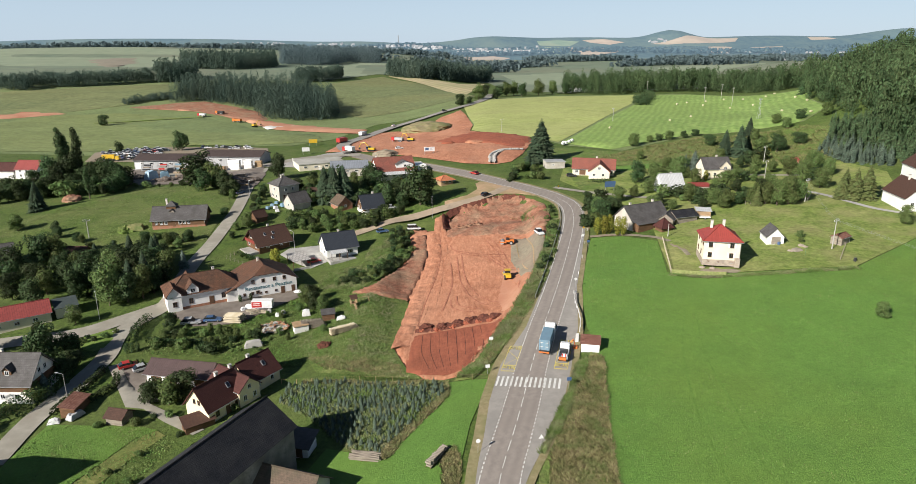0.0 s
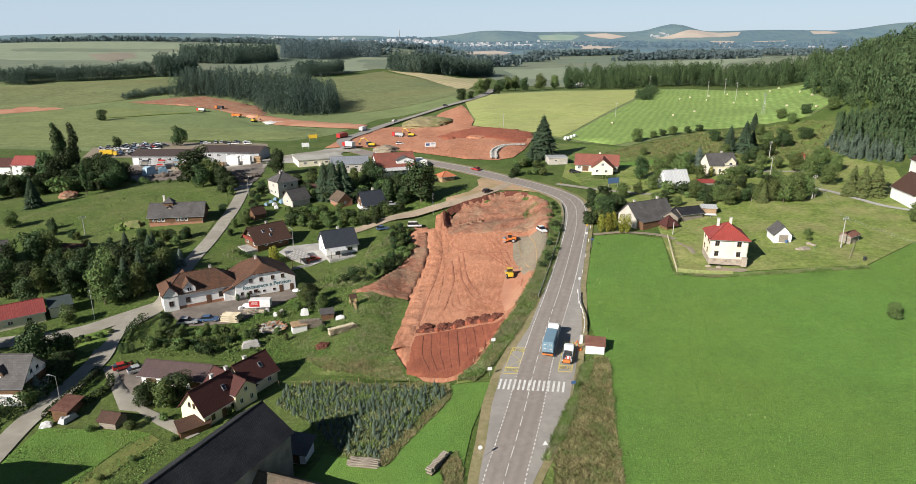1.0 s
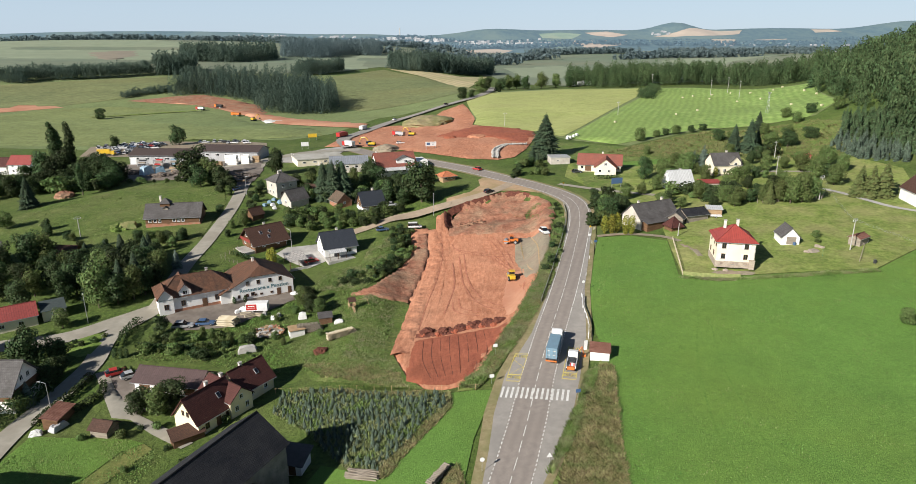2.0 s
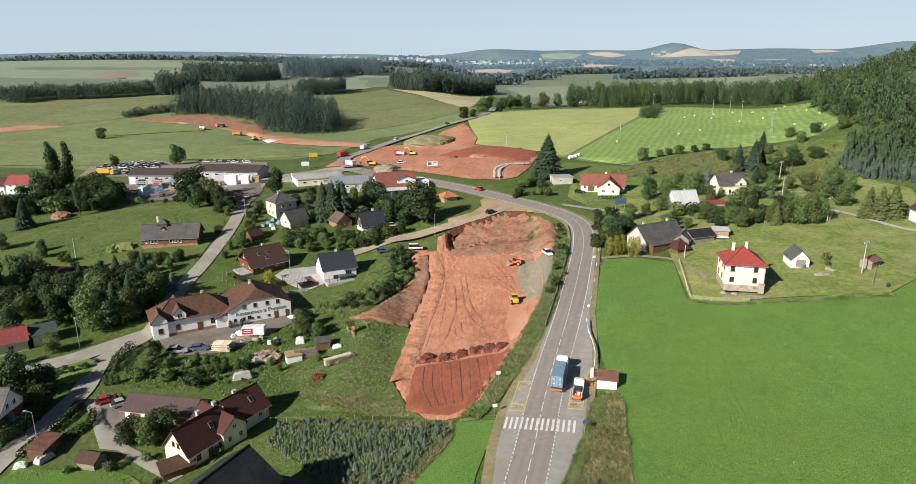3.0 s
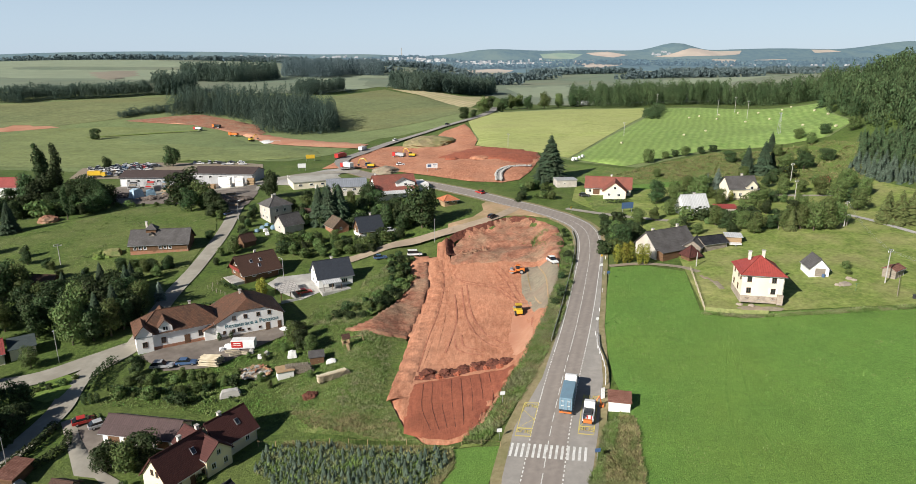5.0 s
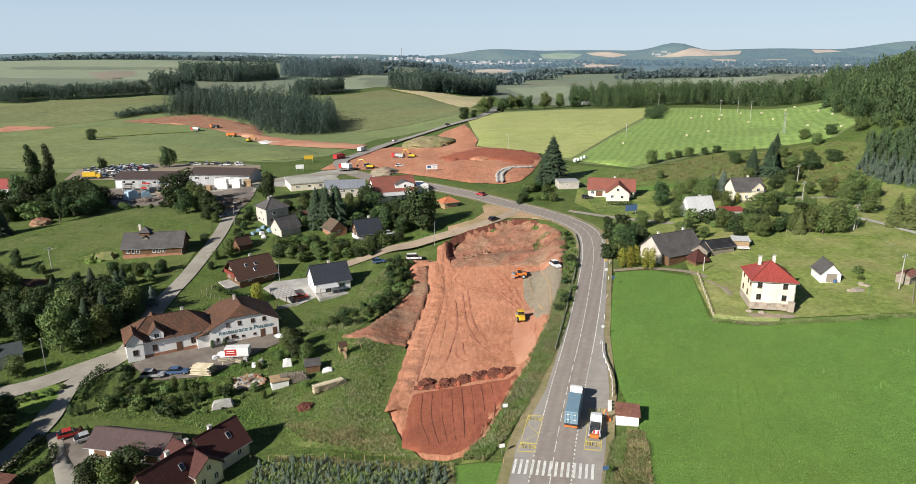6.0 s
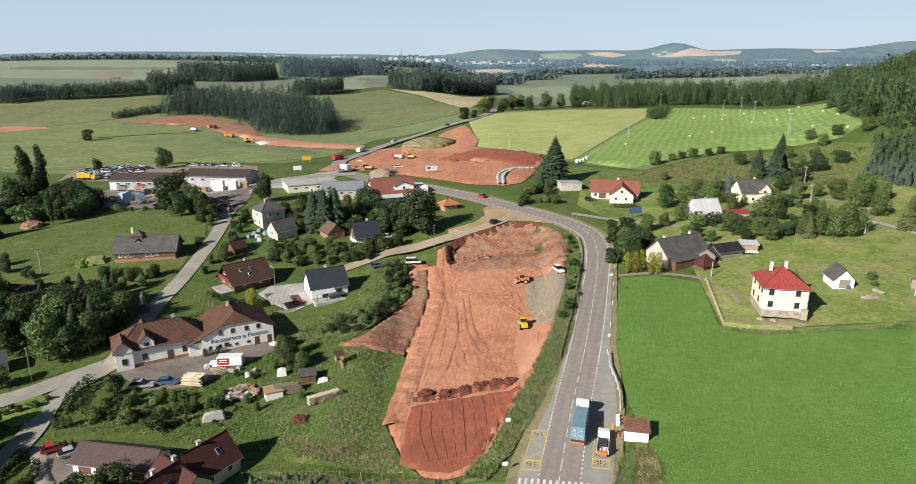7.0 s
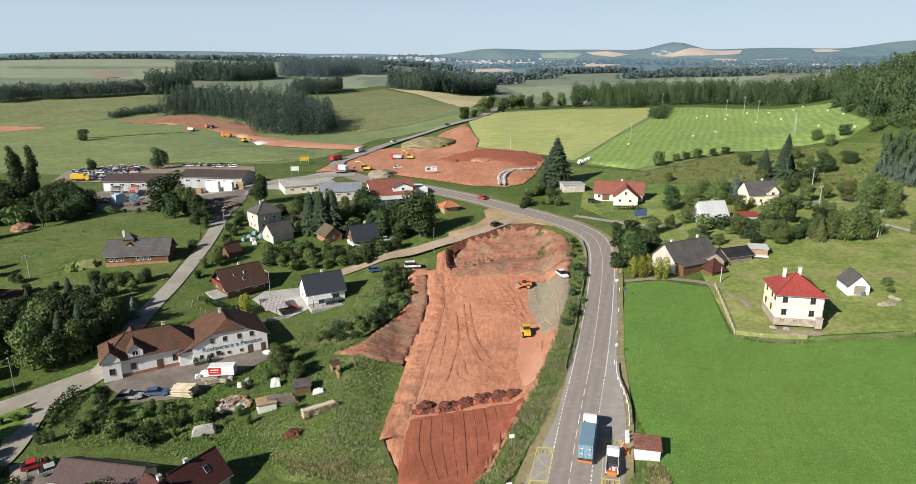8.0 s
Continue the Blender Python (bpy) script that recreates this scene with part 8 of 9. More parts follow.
ct = thing("trailer_box", -52.2, 163.8, ground_z(-52.2, 163.8), 4, "white box trailer with a red poster panel", "trailer")
part("body", boxes((-3.2, -1.15, 0.5, 2.4, 1.15, 2.6), bevel=0.05), P_WHITE, ct)
pn = part("poster", boxes((-3.1, -1.175, 0.8, -0.4, -1.153, 2.4)), P_RED, ct, "red poster with illegible white writing")
part("writing", boxes((-2.6, -1.19, 1.8, -0.9, -1.176, 2.02), (-2.8, -1.19, 1.35, -0.8, -1.176, 1.45)), P_WHITE, pn)
for u in (-1.5, 1.5):
    for v in (-1, 1):
        wheel(ct, u, v, 0.35, 0.25)


def crumpled(name, label, x, y, turn, L, W, H, material, category="tarpaulin", seed=0):
    bm = bmesh.new()
    bmesh.ops.create_cube(bm, size=1)
    bmesh.ops.subdivide_edges(bm, edges=bm.edges[:], cuts=7, use_grid_fill=True)
    for v in bm.verts:
        u = v.co.z + 0.5
        k = 1 - 0.25 * u
        n = noise.noise(v.co * 4 + Vector((seed, 0, 0))) * 0.14
        v.co = Vector((v.co.x * L * k + n, v.co.y * W * k + n, u * H * (1 - 0.25 * abs(v.co.x)) + n * 1.5 * u))
    return single(name, bm, material, pose(x, y, ground_z(x, y), 0, 0, turn), label, category)


crumpled("tarpaulin", "pale grey tarpaulin drawn over a stack", -48.8, 142.4, 20, 4.4, 2.0, 1.4, PAVING, seed=3)
for k, (x, y) in enumerate(((-71.6, 246.1), (-69.6, 243.4), (-72.6, 243), (-68.2, 240.4), (-70.6, 249))):
    crumpled("builders_bag", "white and blue sack of building goods in the garden", x, y, k * 40, 1.7, 1.3, 1.0, P_WHITE if k % 2 else P_STEELBLUE, "sack", 20 + k)
crumpled("tarpaulin", "blue-white sheet over building goods", -143.6, 300.5, 60, 5.5, 4, 4.2, mat("blue_film", (0.25, 0.38, 0.48), (0.40, 0.50, 0.58), 1.0, bump=0.3, rough=0.4), seed=5)
crumpled("tarpaulin", "pale blue film over stacked goods", -138.6, 303.4, 30, 4.4, 3.4, 3.0, P_STEELBLUE, seed=6)
SCRAP = mat("mixed_scrap", (0.045, 0.038, 0.034), (0.120, 0.098, 0.085), 1.4, (0.21, 0.17, 0.14), 1.1, bump=1.0, dist=0.3, detail=8)
for k, (x, y, r, h) in enumerate(((-100.5, 287, 3.6, 1.8), (-94.7, 279, 3.4, 1.5), (-105, 291, 3.0, 1.5), (-97, 273, 2.6, 1.2), (-90.5, 284, 2.8, 1.1), (-150, 303, 3.2, 1.5), (-134, 294, 3.4, 1.6), (-128, 299, 2.6, 1.3), (-152, 293, 2.6, 1.3))):
    mound("scrap_mound", x, y, r, h, SCRAP, "dark heap of scrap and old timber in the yard", 70 + k, wide=1.4)
srng = random.Random(23)
for k, (x, y) in enumerate(((-99, 294), (-103, 283), (-93, 287), (-96, 283), (-108, 296), (-131, 303), (-147, 307), (-152, 316), (-136, 312), (-91, 274))):
    bt = thing("plank_stack", x, y, ground_z(x, y) + 0.2, srng.uniform(-40, 40), "low stack of weathered planks in the works yard", "stack", "plank stacks")
    for q in range(4):
        part("plank", boxes((-2.2 + 0.2 * (q % 2), -0.8 + 0.06 * q, q * 0.24, 2.2 - 0.15 * q, 0.8 - 0.08 * q, q * 0.24 + 0.2), bevel=0.02), GREYWOOD if q % 2 else LIGHTWOOD, bt)
for x, y, c in ((-155, 321, P_DARK), (-147, 321.5, P_RED), (-139, 320.5, P_STEELBLUE)):
    rk = thing("storage_rack", x, y, ground_z(x, y) + 0.2, -2, "steel storage rack loaded against the warehouse wall", "rack", "storage racks")
    for u in (-2.6, 2.6):
        for v in (-0.6, 0.6):
            part("post", boxes((u - 0.08, v - 0.08, -0.2, u + 0.08, v + 0.08, 3.0)), STEEL, rk)
    for q in range(3):
        part("shelf", boxes((-2.7, -0.7, 0.5 + q * 1.1, 2.7, 0.7, 0.6 + q * 1.1)), STEEL, rk)
        part("load", boxes((-2.3 + 0.5 * q, -0.5, 0.6 + q * 1.1, 1.2 + 0.4 * q, 0.5, 1.25 + q * 1.1), bevel=0.06), c if q != 1 else GREYWOOD, rk)
car("blue car parked beside the yard", -89.2, 261.5, 60, P_BLUE)
crumpled("brush_pile", "grey-green heap of hay and cuttings by the house", -115.2, 223.4, 20, 6.0, 4.6, 1.9, STRAW, "heap", seed=31)
crumpled("brush_pile", "heap of cut branches on the lawn", 93.8, 165.9, 10, 2.6, 1.8, 0.7, GREYWOOD, "heap", seed=32)
for x, y, a in ((-55.0, 161.4, 10), (-52.0, 160.9, -15), (-53.6, 160.2, 30)):
    bt = thing("plank_stack", x, y, ground_z(x, y) + 0.15, a, "loose stack of old planks before the trailer", "stack", "planks by the trailer")
    for q in range(5):
        part("plank", boxes((-1.5 + 0.12 * (q % 3), -0.5 + 0.09 * q, q * 0.17, 1.5 - 0.1 * (q % 2), 0.35 - 0.05 * q, q * 0.17 + 0.12), bevel=0.015), PALEPLANK if q % 2 else GREYWOOD, bt)
for k, (x, y) in enumerate(((-50.2, 161.6), (-57.6, 162.4), (-46.2, 160.6), (-47.4, 159.0))):
    crumpled("builders_bag", "full pale sack standing by the trailer", x, y, k * 35, 1.2, 1.0, 0.9, P_WHITE if k % 2 else PAVING, "sack", 40 + k)
crumpled("tarpaulin", "white plastic bags piled by the trailer", -56.4, 163.5, 0, 2.2, 1.6, 1.2, P_WHITE, seed=7)
crumpled("tarpaulin", "grey boat cover in the garden", -76.0, 113.2, 70, 3.4, 1.7, 1.1, P_SILVER, seed=8)
crumpled("tarpaulin", "pale plastic heap in the garden", -79.2, 111.2, 20, 2.2, 1.4, 0.8, P_WHITE, seed=9)
crumpled("tarpaulin", "scrap and bags beside the grey house", -66.5, 247, 30, 4.5, 3.0, 1.2, P_STEELBLUE, seed=10)
for k, (x, y, w, h, m) in enumerate(((-108, 313, 6, 4.2, WHITE), (-101.5, 314, 4, 3.4, WHITE), (-113.5, 310.5, 3.2, 2.4, LIGHTWOOD), (-97, 316, 3.4, 2.6, LIGHTWOOD), (-118, 309, 3, 1.8, LIGHTWOOD), (-141, 316, 5, 1.8, PAVING), (-133, 313, 4, 1.6, LIGHTWOOD))):
    st = thing("goods_stack", x, y, ground_z(x, y) + 0.2, -8 + k * 3, "stack of %s goods on pallets in the works yard" % ("white packed" if m in (WHITE, PAVING) else "pale timber"), "stack", "stacks in the yard")
    for q in range(int(h / 0.8) + 1):
        part("pallet_load", boxes((-w / 2 + 0.1 * (q % 2), -1.1, q * 0.8, w / 2 - 0.1 * ((q + 1) % 2), 1.1, q * 0.8 + 0.7), bevel=0.04), m, st)
# garden things
ph = thing("playhouse", -27.2, 161.8, ground_z(-27.2, 161.8), 25, "wooden play tower with a swing frame", "playhouse")
for u in (-0.7, 0.7):
    for v in (-0.7, 0.7):
        part("post", boxes((u - 0.05, v - 0.05, -0.2, u + 0.05, v + 0.05, 2.6)), LIGHTWOOD, ph)
part("deck", boxes((-0.85, -0.85, 1.1, 0.85, 0.85, 1.22), (-0.85, -0.85, 1.22, -0.8, 0.85, 1.8), (0.8, -0.85, 1.22, 0.85, 0.85, 1.8)), LIGHTWOOD, ph)
for q in (-1, 1):
    roof_part("roof", [(-1, q * 1.05, 2.4), (1, q * 1.05, 2.4), (1, 0, 3.4), (-1, 0, 3.4)], 0.05, R_BROWN, ph)
part("swing_beam", tubes(((0.8, 0, 2.3), (4.2, 0, 2.3), 0.07), ((4.2, 0, 2.3), (4.5, -1.1, -0.2), 0.05), ((4.2, 0, 2.3), (4.5, 1.1, -0.2), 0.05)), LIGHTWOOD, ph)
part("slide", slab([(-0.3, -3.2, 0.1), (0.3, -3.2, 0.1), (0.3, -0.8, 1.2), (-0.3, -0.8, 1.2)], 0.06), LIGHTWOOD, ph)
house("garden_shed", "small dark shed with a flat grey roof", -33.0, 155.6, 15, 3.2, 2.6, 1.9, 2.3, TIMBER, R_GREY, "shed", 0.25, category="shed", doors=(("F", 0, 0.9, 1.8),))
house("greenhouse", "small pale lean-to with a plank roof", -39.0, 150.0, 25, 3.6, 2.2, 1.7, 2.1, WHITE, LIGHTWOOD, "shed", 0.2, category="shed")
crumpled("garden_cover", "white garden table under a cover", -29.4, 154.4, 10, 2.4, 1.3, 0.9, P_WHITE, "cover", 12)
crumpled("garden_cover", "pale covered swing seat", -39.6, 159.0, 15, 2.2, 1.6, 1.6, P_WHITE, "cover", 13)
um = thing("parasol", -44.2, 170.6, ground_z(-44.2, 170.6), 0, "white open parasol by the yard", "parasol")
part("pole", tubes(((0, 0, 0), (0, 0, 2.3), 0.03)), STEEL, um)
part("canopy", tubes(((0, 0, 2.0), (0, 0, 2.5), 1.5, 0.03), n=8), P_WHITE, um)


# ---- poles, lamps, signs, rails, fences ----
def lamp_post(x, y, turn, h=7.0, label="slim steel street lamp on a tall post"):
    t = thing("street_lamp", x, y, ground_z(x, y), turn, label, "street lamp", "street lamps")
    part("post", tubes(((0, 0, -0.3), (0, 0, h), 0.09, 0.055)), STEEL, t)
    part("arm", tubes(((0, 0, h), (1.1, 0, h + 0.35), 0.045)), STEEL, t)
    part("lamp_head", boxes((0.9, -0.14, h + 0.28, 1.6, 0.14, h + 0.42), bevel=0.04), P_SILVER, t)
    return t


for x, y, tu in ((-92.9, 155.2, -60), (-53.4, 205, 150), (-8, 229.8, 90), (-79.6, 117.2, 180), (-83, 255, 0)):
    lamp_post(x, y, tu, 7.2 if x > -90 else 8)


def utility_pole(x, y, h=9.0, turn=0, arms=True, lean=0, lattice=False):
    t = thing("utility_pole", x, y, ground_z(x, y), turn, "grey %s power pole with insulators" % ("lattice steel" if lattice else "concrete"), "utility pole", "power line")
    if lattice:
        L = []
        for sx in (-1, 1):
            for sy in (-1, 1):
                L.append(((sx * 0.7, sy * 0.7, -0.3), (sx * 0.15, sy * 0.15, h), 0.06))
        for k in range(6):
            w0, w1 = 0.7 - 0.55 * k / 6, 0.7 - 0.55 * (k + 1) / 6
            L += [((-w0, -w0, h * k / 6), (w1, -w1, h * (k + 1) / 6), 0.04), ((w0, w0, h * k / 6), (-w1, w1, h * (k + 1) / 6), 0.04)]
        part("mast", tubes(*L, n=5), STEEL, t)
    else:
        part("mast", tubes(((0, 0, -0.4), (0, 0, h), 0.17, 0.1)), CONCRETE, t)
    if arms:
        part("crossarm", boxes((-1.1, -0.06, h - 0.7, 1.1, 0.06, h - 0.56), (-0.7, -0.06, h - 0.1, 0.7, 0.06, h + 0.02)), STEEL, t)
        for u in (-1.0, 0, 1.0):
            part("insulator", tubes(((u, 0, h - 0.56), (u, 0, h - 0.2), 0.07)), P_WHITE, t)
    return t


LINE = ((172, 585, 13), (195, 509, 12), (210, 514, 12), (203, 476, 13), (104, 424, 9), (29, 392, 8), (119.0, 210.8, 8), (102.9, 165.3, 8.5), (122.5, 248.0, 7), (135.4, 277.1, 7), (65.2, 186.4, 4), (-128, 216, 7))
for i, (x, y, h) in enumerate(LINE):
    utility_pole(x, y, h, 30, i not in (10,))
utility_pole(175, 372, 12, 20, True, 0, True)


def wires(name, a, b, za, zb, n=3, sag=1.2):
    t = thing(name, 0, 0, 0, 0, "thin sagging power wires between poles", "wires")
    for k in range(n):
        off = (k - (n - 1) / 2) * 0.9
        bm = bmesh.new()
        pts = [Vector((a[0] + (b[0] - a[0]) * u + off * 0.7, a[1] + (b[1] - a[1]) * u + off * 0.7, za + (zb - za) * u - sag * 4 * u * (1 - u))) for u in np.linspace(0, 1, 12)]
        for p, q in zip(pts, pts[1:]):
            tube(bm, p, q, 0.012, n=4)
        part("wire", bm, STEEL, t)
    return t


wires("power_line", (102.9, 165.3), (119.0, 210.8), ground_z(102.9, 165.3) + 8.1, ground_z(119.0, 210.8) + 7.7)
wires("power_line", (102.9, 165.3), (180.9, 38.9), ground_z(102.9, 165.3) + 8.1, 8, 3, 3)


def sign(x, y, turn, shape, colour, h=2.3, label="", back=P_SILVER):
    t = thing("road_sign", x, y, ground_z(x, y) + 0.05, turn, label, "road sign")
    part("post", tubes(((0, 0, -0.3), (0, 0, h + 0.4), 0.035)), STEEL, t)
    if shape == "round":
        part("plate", tubes(((0, -0.06, h), (0, -0.03, h), 0.38), n=20), colour, t)
    elif shape == "tri":
        part("plate", prism([(-0.45, h - 0.3), (0.45, h - 0.3), (0, h + 0.48)], -0.06, -0.03), colour, t)
    else:
        part("plate", boxes((-0.45, -0.06, h - 0.35, 0.45, -0.03, h + 0.35), bevel=0.01), colour, t)
    return t


sign(4.1, 89.9, 10, "round", P_WHITE, 2.3, "round white road sign seen from behind")
sign(21.7, 106.6, 10, "square", P_BLUE, 2.2, "blue and white crossing sign by the road")
sign(39.8, 180.5, 15, "square", P_BLUE, 2.4, "blue road sign on a post")
sign(39.4, 187, 15, "square", P_WHITE, 2.2, "white road sign on a post")
sign(31.0, 152.0, 15, "round", P_WHITE, 2.5, "round white road sign seen from behind")
sign(14.4, 90.2, 10, "tri", P_WHITE, 2.0, "white triangular road sign by the verge")
sign(8.2, 126.2, 10, "square", P_WHITE, 2.2, "white bus stop sign by the bay")
sign(6.9, 114.9, 10, "square", P_WHITE, 1.6, "white bus stop board on the lamp post side")
sign(41.2, 195.2, 15, "tri", P_YELLOW, 2.0, "yellow road sign at the bend")
sign(40.9, 245.6, 40, "square", P_YELLOW, 1.8, "yellow board by the drive")
for x, y, w, lab in ((60.4, 242.6, 4.5, "blue roadside billboard on posts"), (-12.6, 328, 5.5, "white site board on posts"), (-81.5, 352, 4, "white board at the yard gate"), (-86, 392, 5, "yellow advertising cube on posts")):
    bb = thing("billboard", x, y, ground_z(x, y) + 0.2, 15, lab, "billboard")
    part("panel", boxes((-w / 2, -0.08, 1.4, w / 2, 0.08, 3.6), bevel=0.02), P_BLUE if "blue" in lab else P_YELLOW if "yellow" in lab else P_WHITE, bb)
    for u in (-w / 2 + 0.4, w / 2 - 0.4):
        part("post", boxes((u - 0.08, 0.08, -0.4, u + 0.08, 0.24, 3.4)), STEEL, bb)
    if "site board" in lab:
        part("marking", boxes((-2.2, -0.1, 2.0, -0.4, -0.082, 3.2), (0.4, -0.1, 2.9, 2.3, -0.082, 3.1), (0.4, -0.1, 2.3, 1.9, -0.082, 2.45)), P_BLUE, bb)


def guard_rail(pts, label, high=0.75, material=STEEL, gap=2.0):
    t = thing("guard_rail", 0, 0, 0, 0, label, "guard rail")
    line = smooth_line(pts, gap)
    bm = bmesh.new()
    for a, b in zip(line, line[1:]):
        za, zb = ground_z(a.x, a.y) + 0.15, ground_z(b.x, b.y) + 0.15
        for z0, z1 in ((high - 0.3, high), ):
            q = [bm.verts.new(v) for v in ((a.x, a.y, za + z0), (b.x, b.y, zb + z0), (b.x, b.y, zb + z1), (a.x, a.y, za + z1))]
            bm.faces.new(q)
    bmesh.ops.remove_doubles(bm, verts=bm.verts, dist=0.001)
    bmesh.ops.solidify(bm, geom=bm.faces[:], thickness=0.08)
    part("rail", bm, material, t)
    me = mesh("post", boxes((-0.06, -0.06, -0.3, 0.06, 0.06, high)), material)
    for p in line:
        o = part("post", me, None, t)
        o.matrix_basis = pose(p.x, p.y, ground_z(p.x, p.y) + 0.1)
    return t


def beside(off, y0, y1, n):
    out = []
    for k in range(n):
        p, d = road_at(run_at(y0 + (y1 - y0) * k / (n - 1)))
        out.append((p.x + d.y * off, p.y - d.x * off))
    return out


guard_rail(beside(-4.5, 147, 224, 9), "grey steel guard rail along the bend")
guard_rail([(27.8, 128.6), (28.8, 133), (29.2, 138), (29.3, 143), (30.2, 148)], "white painted roadside railing", 1.0, P_WHITE)
for k in range(3):
    single("marker_board", boxes((-0.35, -0.05, 0, 0.35, 0.05, 1.0), bevel=0.02), P_WHITE, pose(26.4 + k * 0.25, 124.2 + k * 1.1, ground_z(26.4, 124.2) + 0.1, 0, 0, 10), "white board standing by the shelter", "board", "white boards")
for k in range(14):
    p, d = road_at(run_at(150 + k * 6))
    q = p + Vector((d.y, -d.x, 0)) * 4.6
    if k % 2 == 0:
        pb = single("marker_post", boxes((-0.06, -0.05, -0.2, 0.06, 0.05, 1.0), bevel=0.02), P_WHITE, pose(q.x, q.y, ground_z(q.x, q.y) + 0.1), "white plastic roadside marker post", "marker post", "marker posts")


def fence(pts, label, high=1.2, gap=2.4, material=STEEL, post=0.04, mesh_rows=3, wire=0.008):
    t = thing("fence", 0, 0, 0, 0, label, "fence")
    me = mesh("post", boxes((-post, -post, -0.3, post, post, high)), material)
    line = []
    for (x0, y0), (x1, y1) in zip(pts, pts[1:]):
        n = max(1, int(math.hypot(x1 - x0, y1 - y0) / gap))
        line += [(x0 + (x1 - x0) * k / n, y0 + (y1 - y0) * k / n) for k in range(n)]
    line.append(pts[-1])
    for x, y in line:
        o = part("post", me, None, t)
        o.matrix_basis = pose(x, y, ground_z(x, y) + 0.05)
    for r in range(mesh_rows):
        z = high * (r + 1) / mesh_rows - 0.08
        for a, b in zip(line, line[1:]):
            part("rail", tubes(((*a, ground_z(*a) + z), (*b, ground_z(*b) + z), wire), n=4), material, t)
    return t


fence([(62.8, 183.8), (57.2, 158.3)], "low pale fence of posts and boards beside the garden", 1.1, 2.4, PALEPLANK, 0.06, 3, 0.05)
fence([(57.3, 157.9), (62, 155.6), (69.6, 153.4)], "low yellow-green panel fence before the house", 1.0, 1.5, mat("green_panels", (0.20, 0.24, 0.085), (0.30, 0.32, 0.13), 1.5, bump=0.2), 0.05, 5, 0.09)
fence([(100.8, 157.5), (109.9, 170.3)], "thin weathered post fence beside the shed", 1.2, 2.2, GREYWOOD, 0.05, 2, 0.012)
fence([(99.1, 211.3), (119.7, 210.8), (124.7, 217.8)], "wooden post fence along the trees", 1.4, 1.6, GREYWOOD, 0.06, 2)
fence([(7, 112.5), (-9.1, 117.8), (-26.7, 121), (-37, 123)], "thin wire fence above the plantation", 1.1, 3.0, LIGHTWOOD, 0.035, 1)
fence([(-71, 205), (-74, 198), (-66, 193), (-60, 196)], "grey wooden garden fence rail", 1.2, 1.6, GREYWOOD, 0.05, 2)
fence([(-82.5, 326), (-62.6, 302)], "white concrete fence round the works yard", 2.0, 2.4, WHITE, 0.1, 6)
tp2 = thing("clothes_post", 94.1, 162.2, ground_z(94.1, 162.2), 0, "green clothes line post on the lawn", "post")
part("post", tubes(((0, 0, 0), (0, 0, 1.9), 0.04), ((-0.7, 0, 1.85), (0.7, 0, 1.85), 0.035)), P_GREEN, tp2)
bn2 = single("rain_barrel", tubes(((0, 0, 0), (0, 0, 0.9), 0.35, 0.4), n=14), P_DARK, pose(103.6, 155.9, ground_z(103.6, 155.9) + 0.05), "black rain barrel in the garden corner", "barrel")
tb = single("rain_barrel", tubes(((0, 0, 0), (0, 0, 0.8), 0.4, 0.42), n=14), P_BLUE, pose(91.6, 171.6, ground_z(91.6, 171.6) + 0.05), "blue tub beside the white shed", "barrel")
for k, (x, y) in enumerate(((96.4, 169.0), (97.2, 168.2), (96.8, 169.7), (65.9, 159.7), (68.1, 158.6), (92.2, 166.0))):
    mound("stone_heap", x, y, 0.7, 0.35, STONE, "small heap of stones on the lawn", 70 + k, lift=0.05)
stall = thing("trailer", 81.4, 200.4, ground_z(81.4, 200.4), -10, "white flat trailer beside the shed", "trailer")
part("bed", boxes((-1.8, -0.9, 0.5, 1.8, 0.9, 0.8), bevel=0.03), P_WHITE, stall)
for v in (-0.9, 0.9):
    wheel(stall, 0, v, 0.3, 0.2)


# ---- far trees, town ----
# leaves paled and blued: the haze before these woods is in their colour
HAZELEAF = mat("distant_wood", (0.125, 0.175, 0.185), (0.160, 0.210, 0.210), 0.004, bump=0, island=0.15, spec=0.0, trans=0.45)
for x, y, h in ((5, 548, 11), (22, 588, 15), (13, 560, 7), (44, 640, 12), (52, 650, 14), (60, 660, 14), (38, 600, 9), (66, 640, 13), (84, 655, 16), (100, 668, 14), (112, 660, 12), (30, 640, 12)):
    grow(("broad%d" if h < 14 else "pale%d") % rng.randrange(3), x, y, h, 1.0)
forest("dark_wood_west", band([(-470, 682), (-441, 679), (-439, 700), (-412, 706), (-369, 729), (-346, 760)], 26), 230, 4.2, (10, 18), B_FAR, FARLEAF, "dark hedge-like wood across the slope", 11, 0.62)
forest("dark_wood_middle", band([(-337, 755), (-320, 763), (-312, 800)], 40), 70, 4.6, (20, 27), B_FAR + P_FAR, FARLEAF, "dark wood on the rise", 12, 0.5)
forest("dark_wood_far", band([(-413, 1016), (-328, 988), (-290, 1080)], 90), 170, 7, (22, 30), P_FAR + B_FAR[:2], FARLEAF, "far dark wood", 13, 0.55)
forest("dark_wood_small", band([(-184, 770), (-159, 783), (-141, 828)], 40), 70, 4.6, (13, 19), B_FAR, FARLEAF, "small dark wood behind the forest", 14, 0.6)
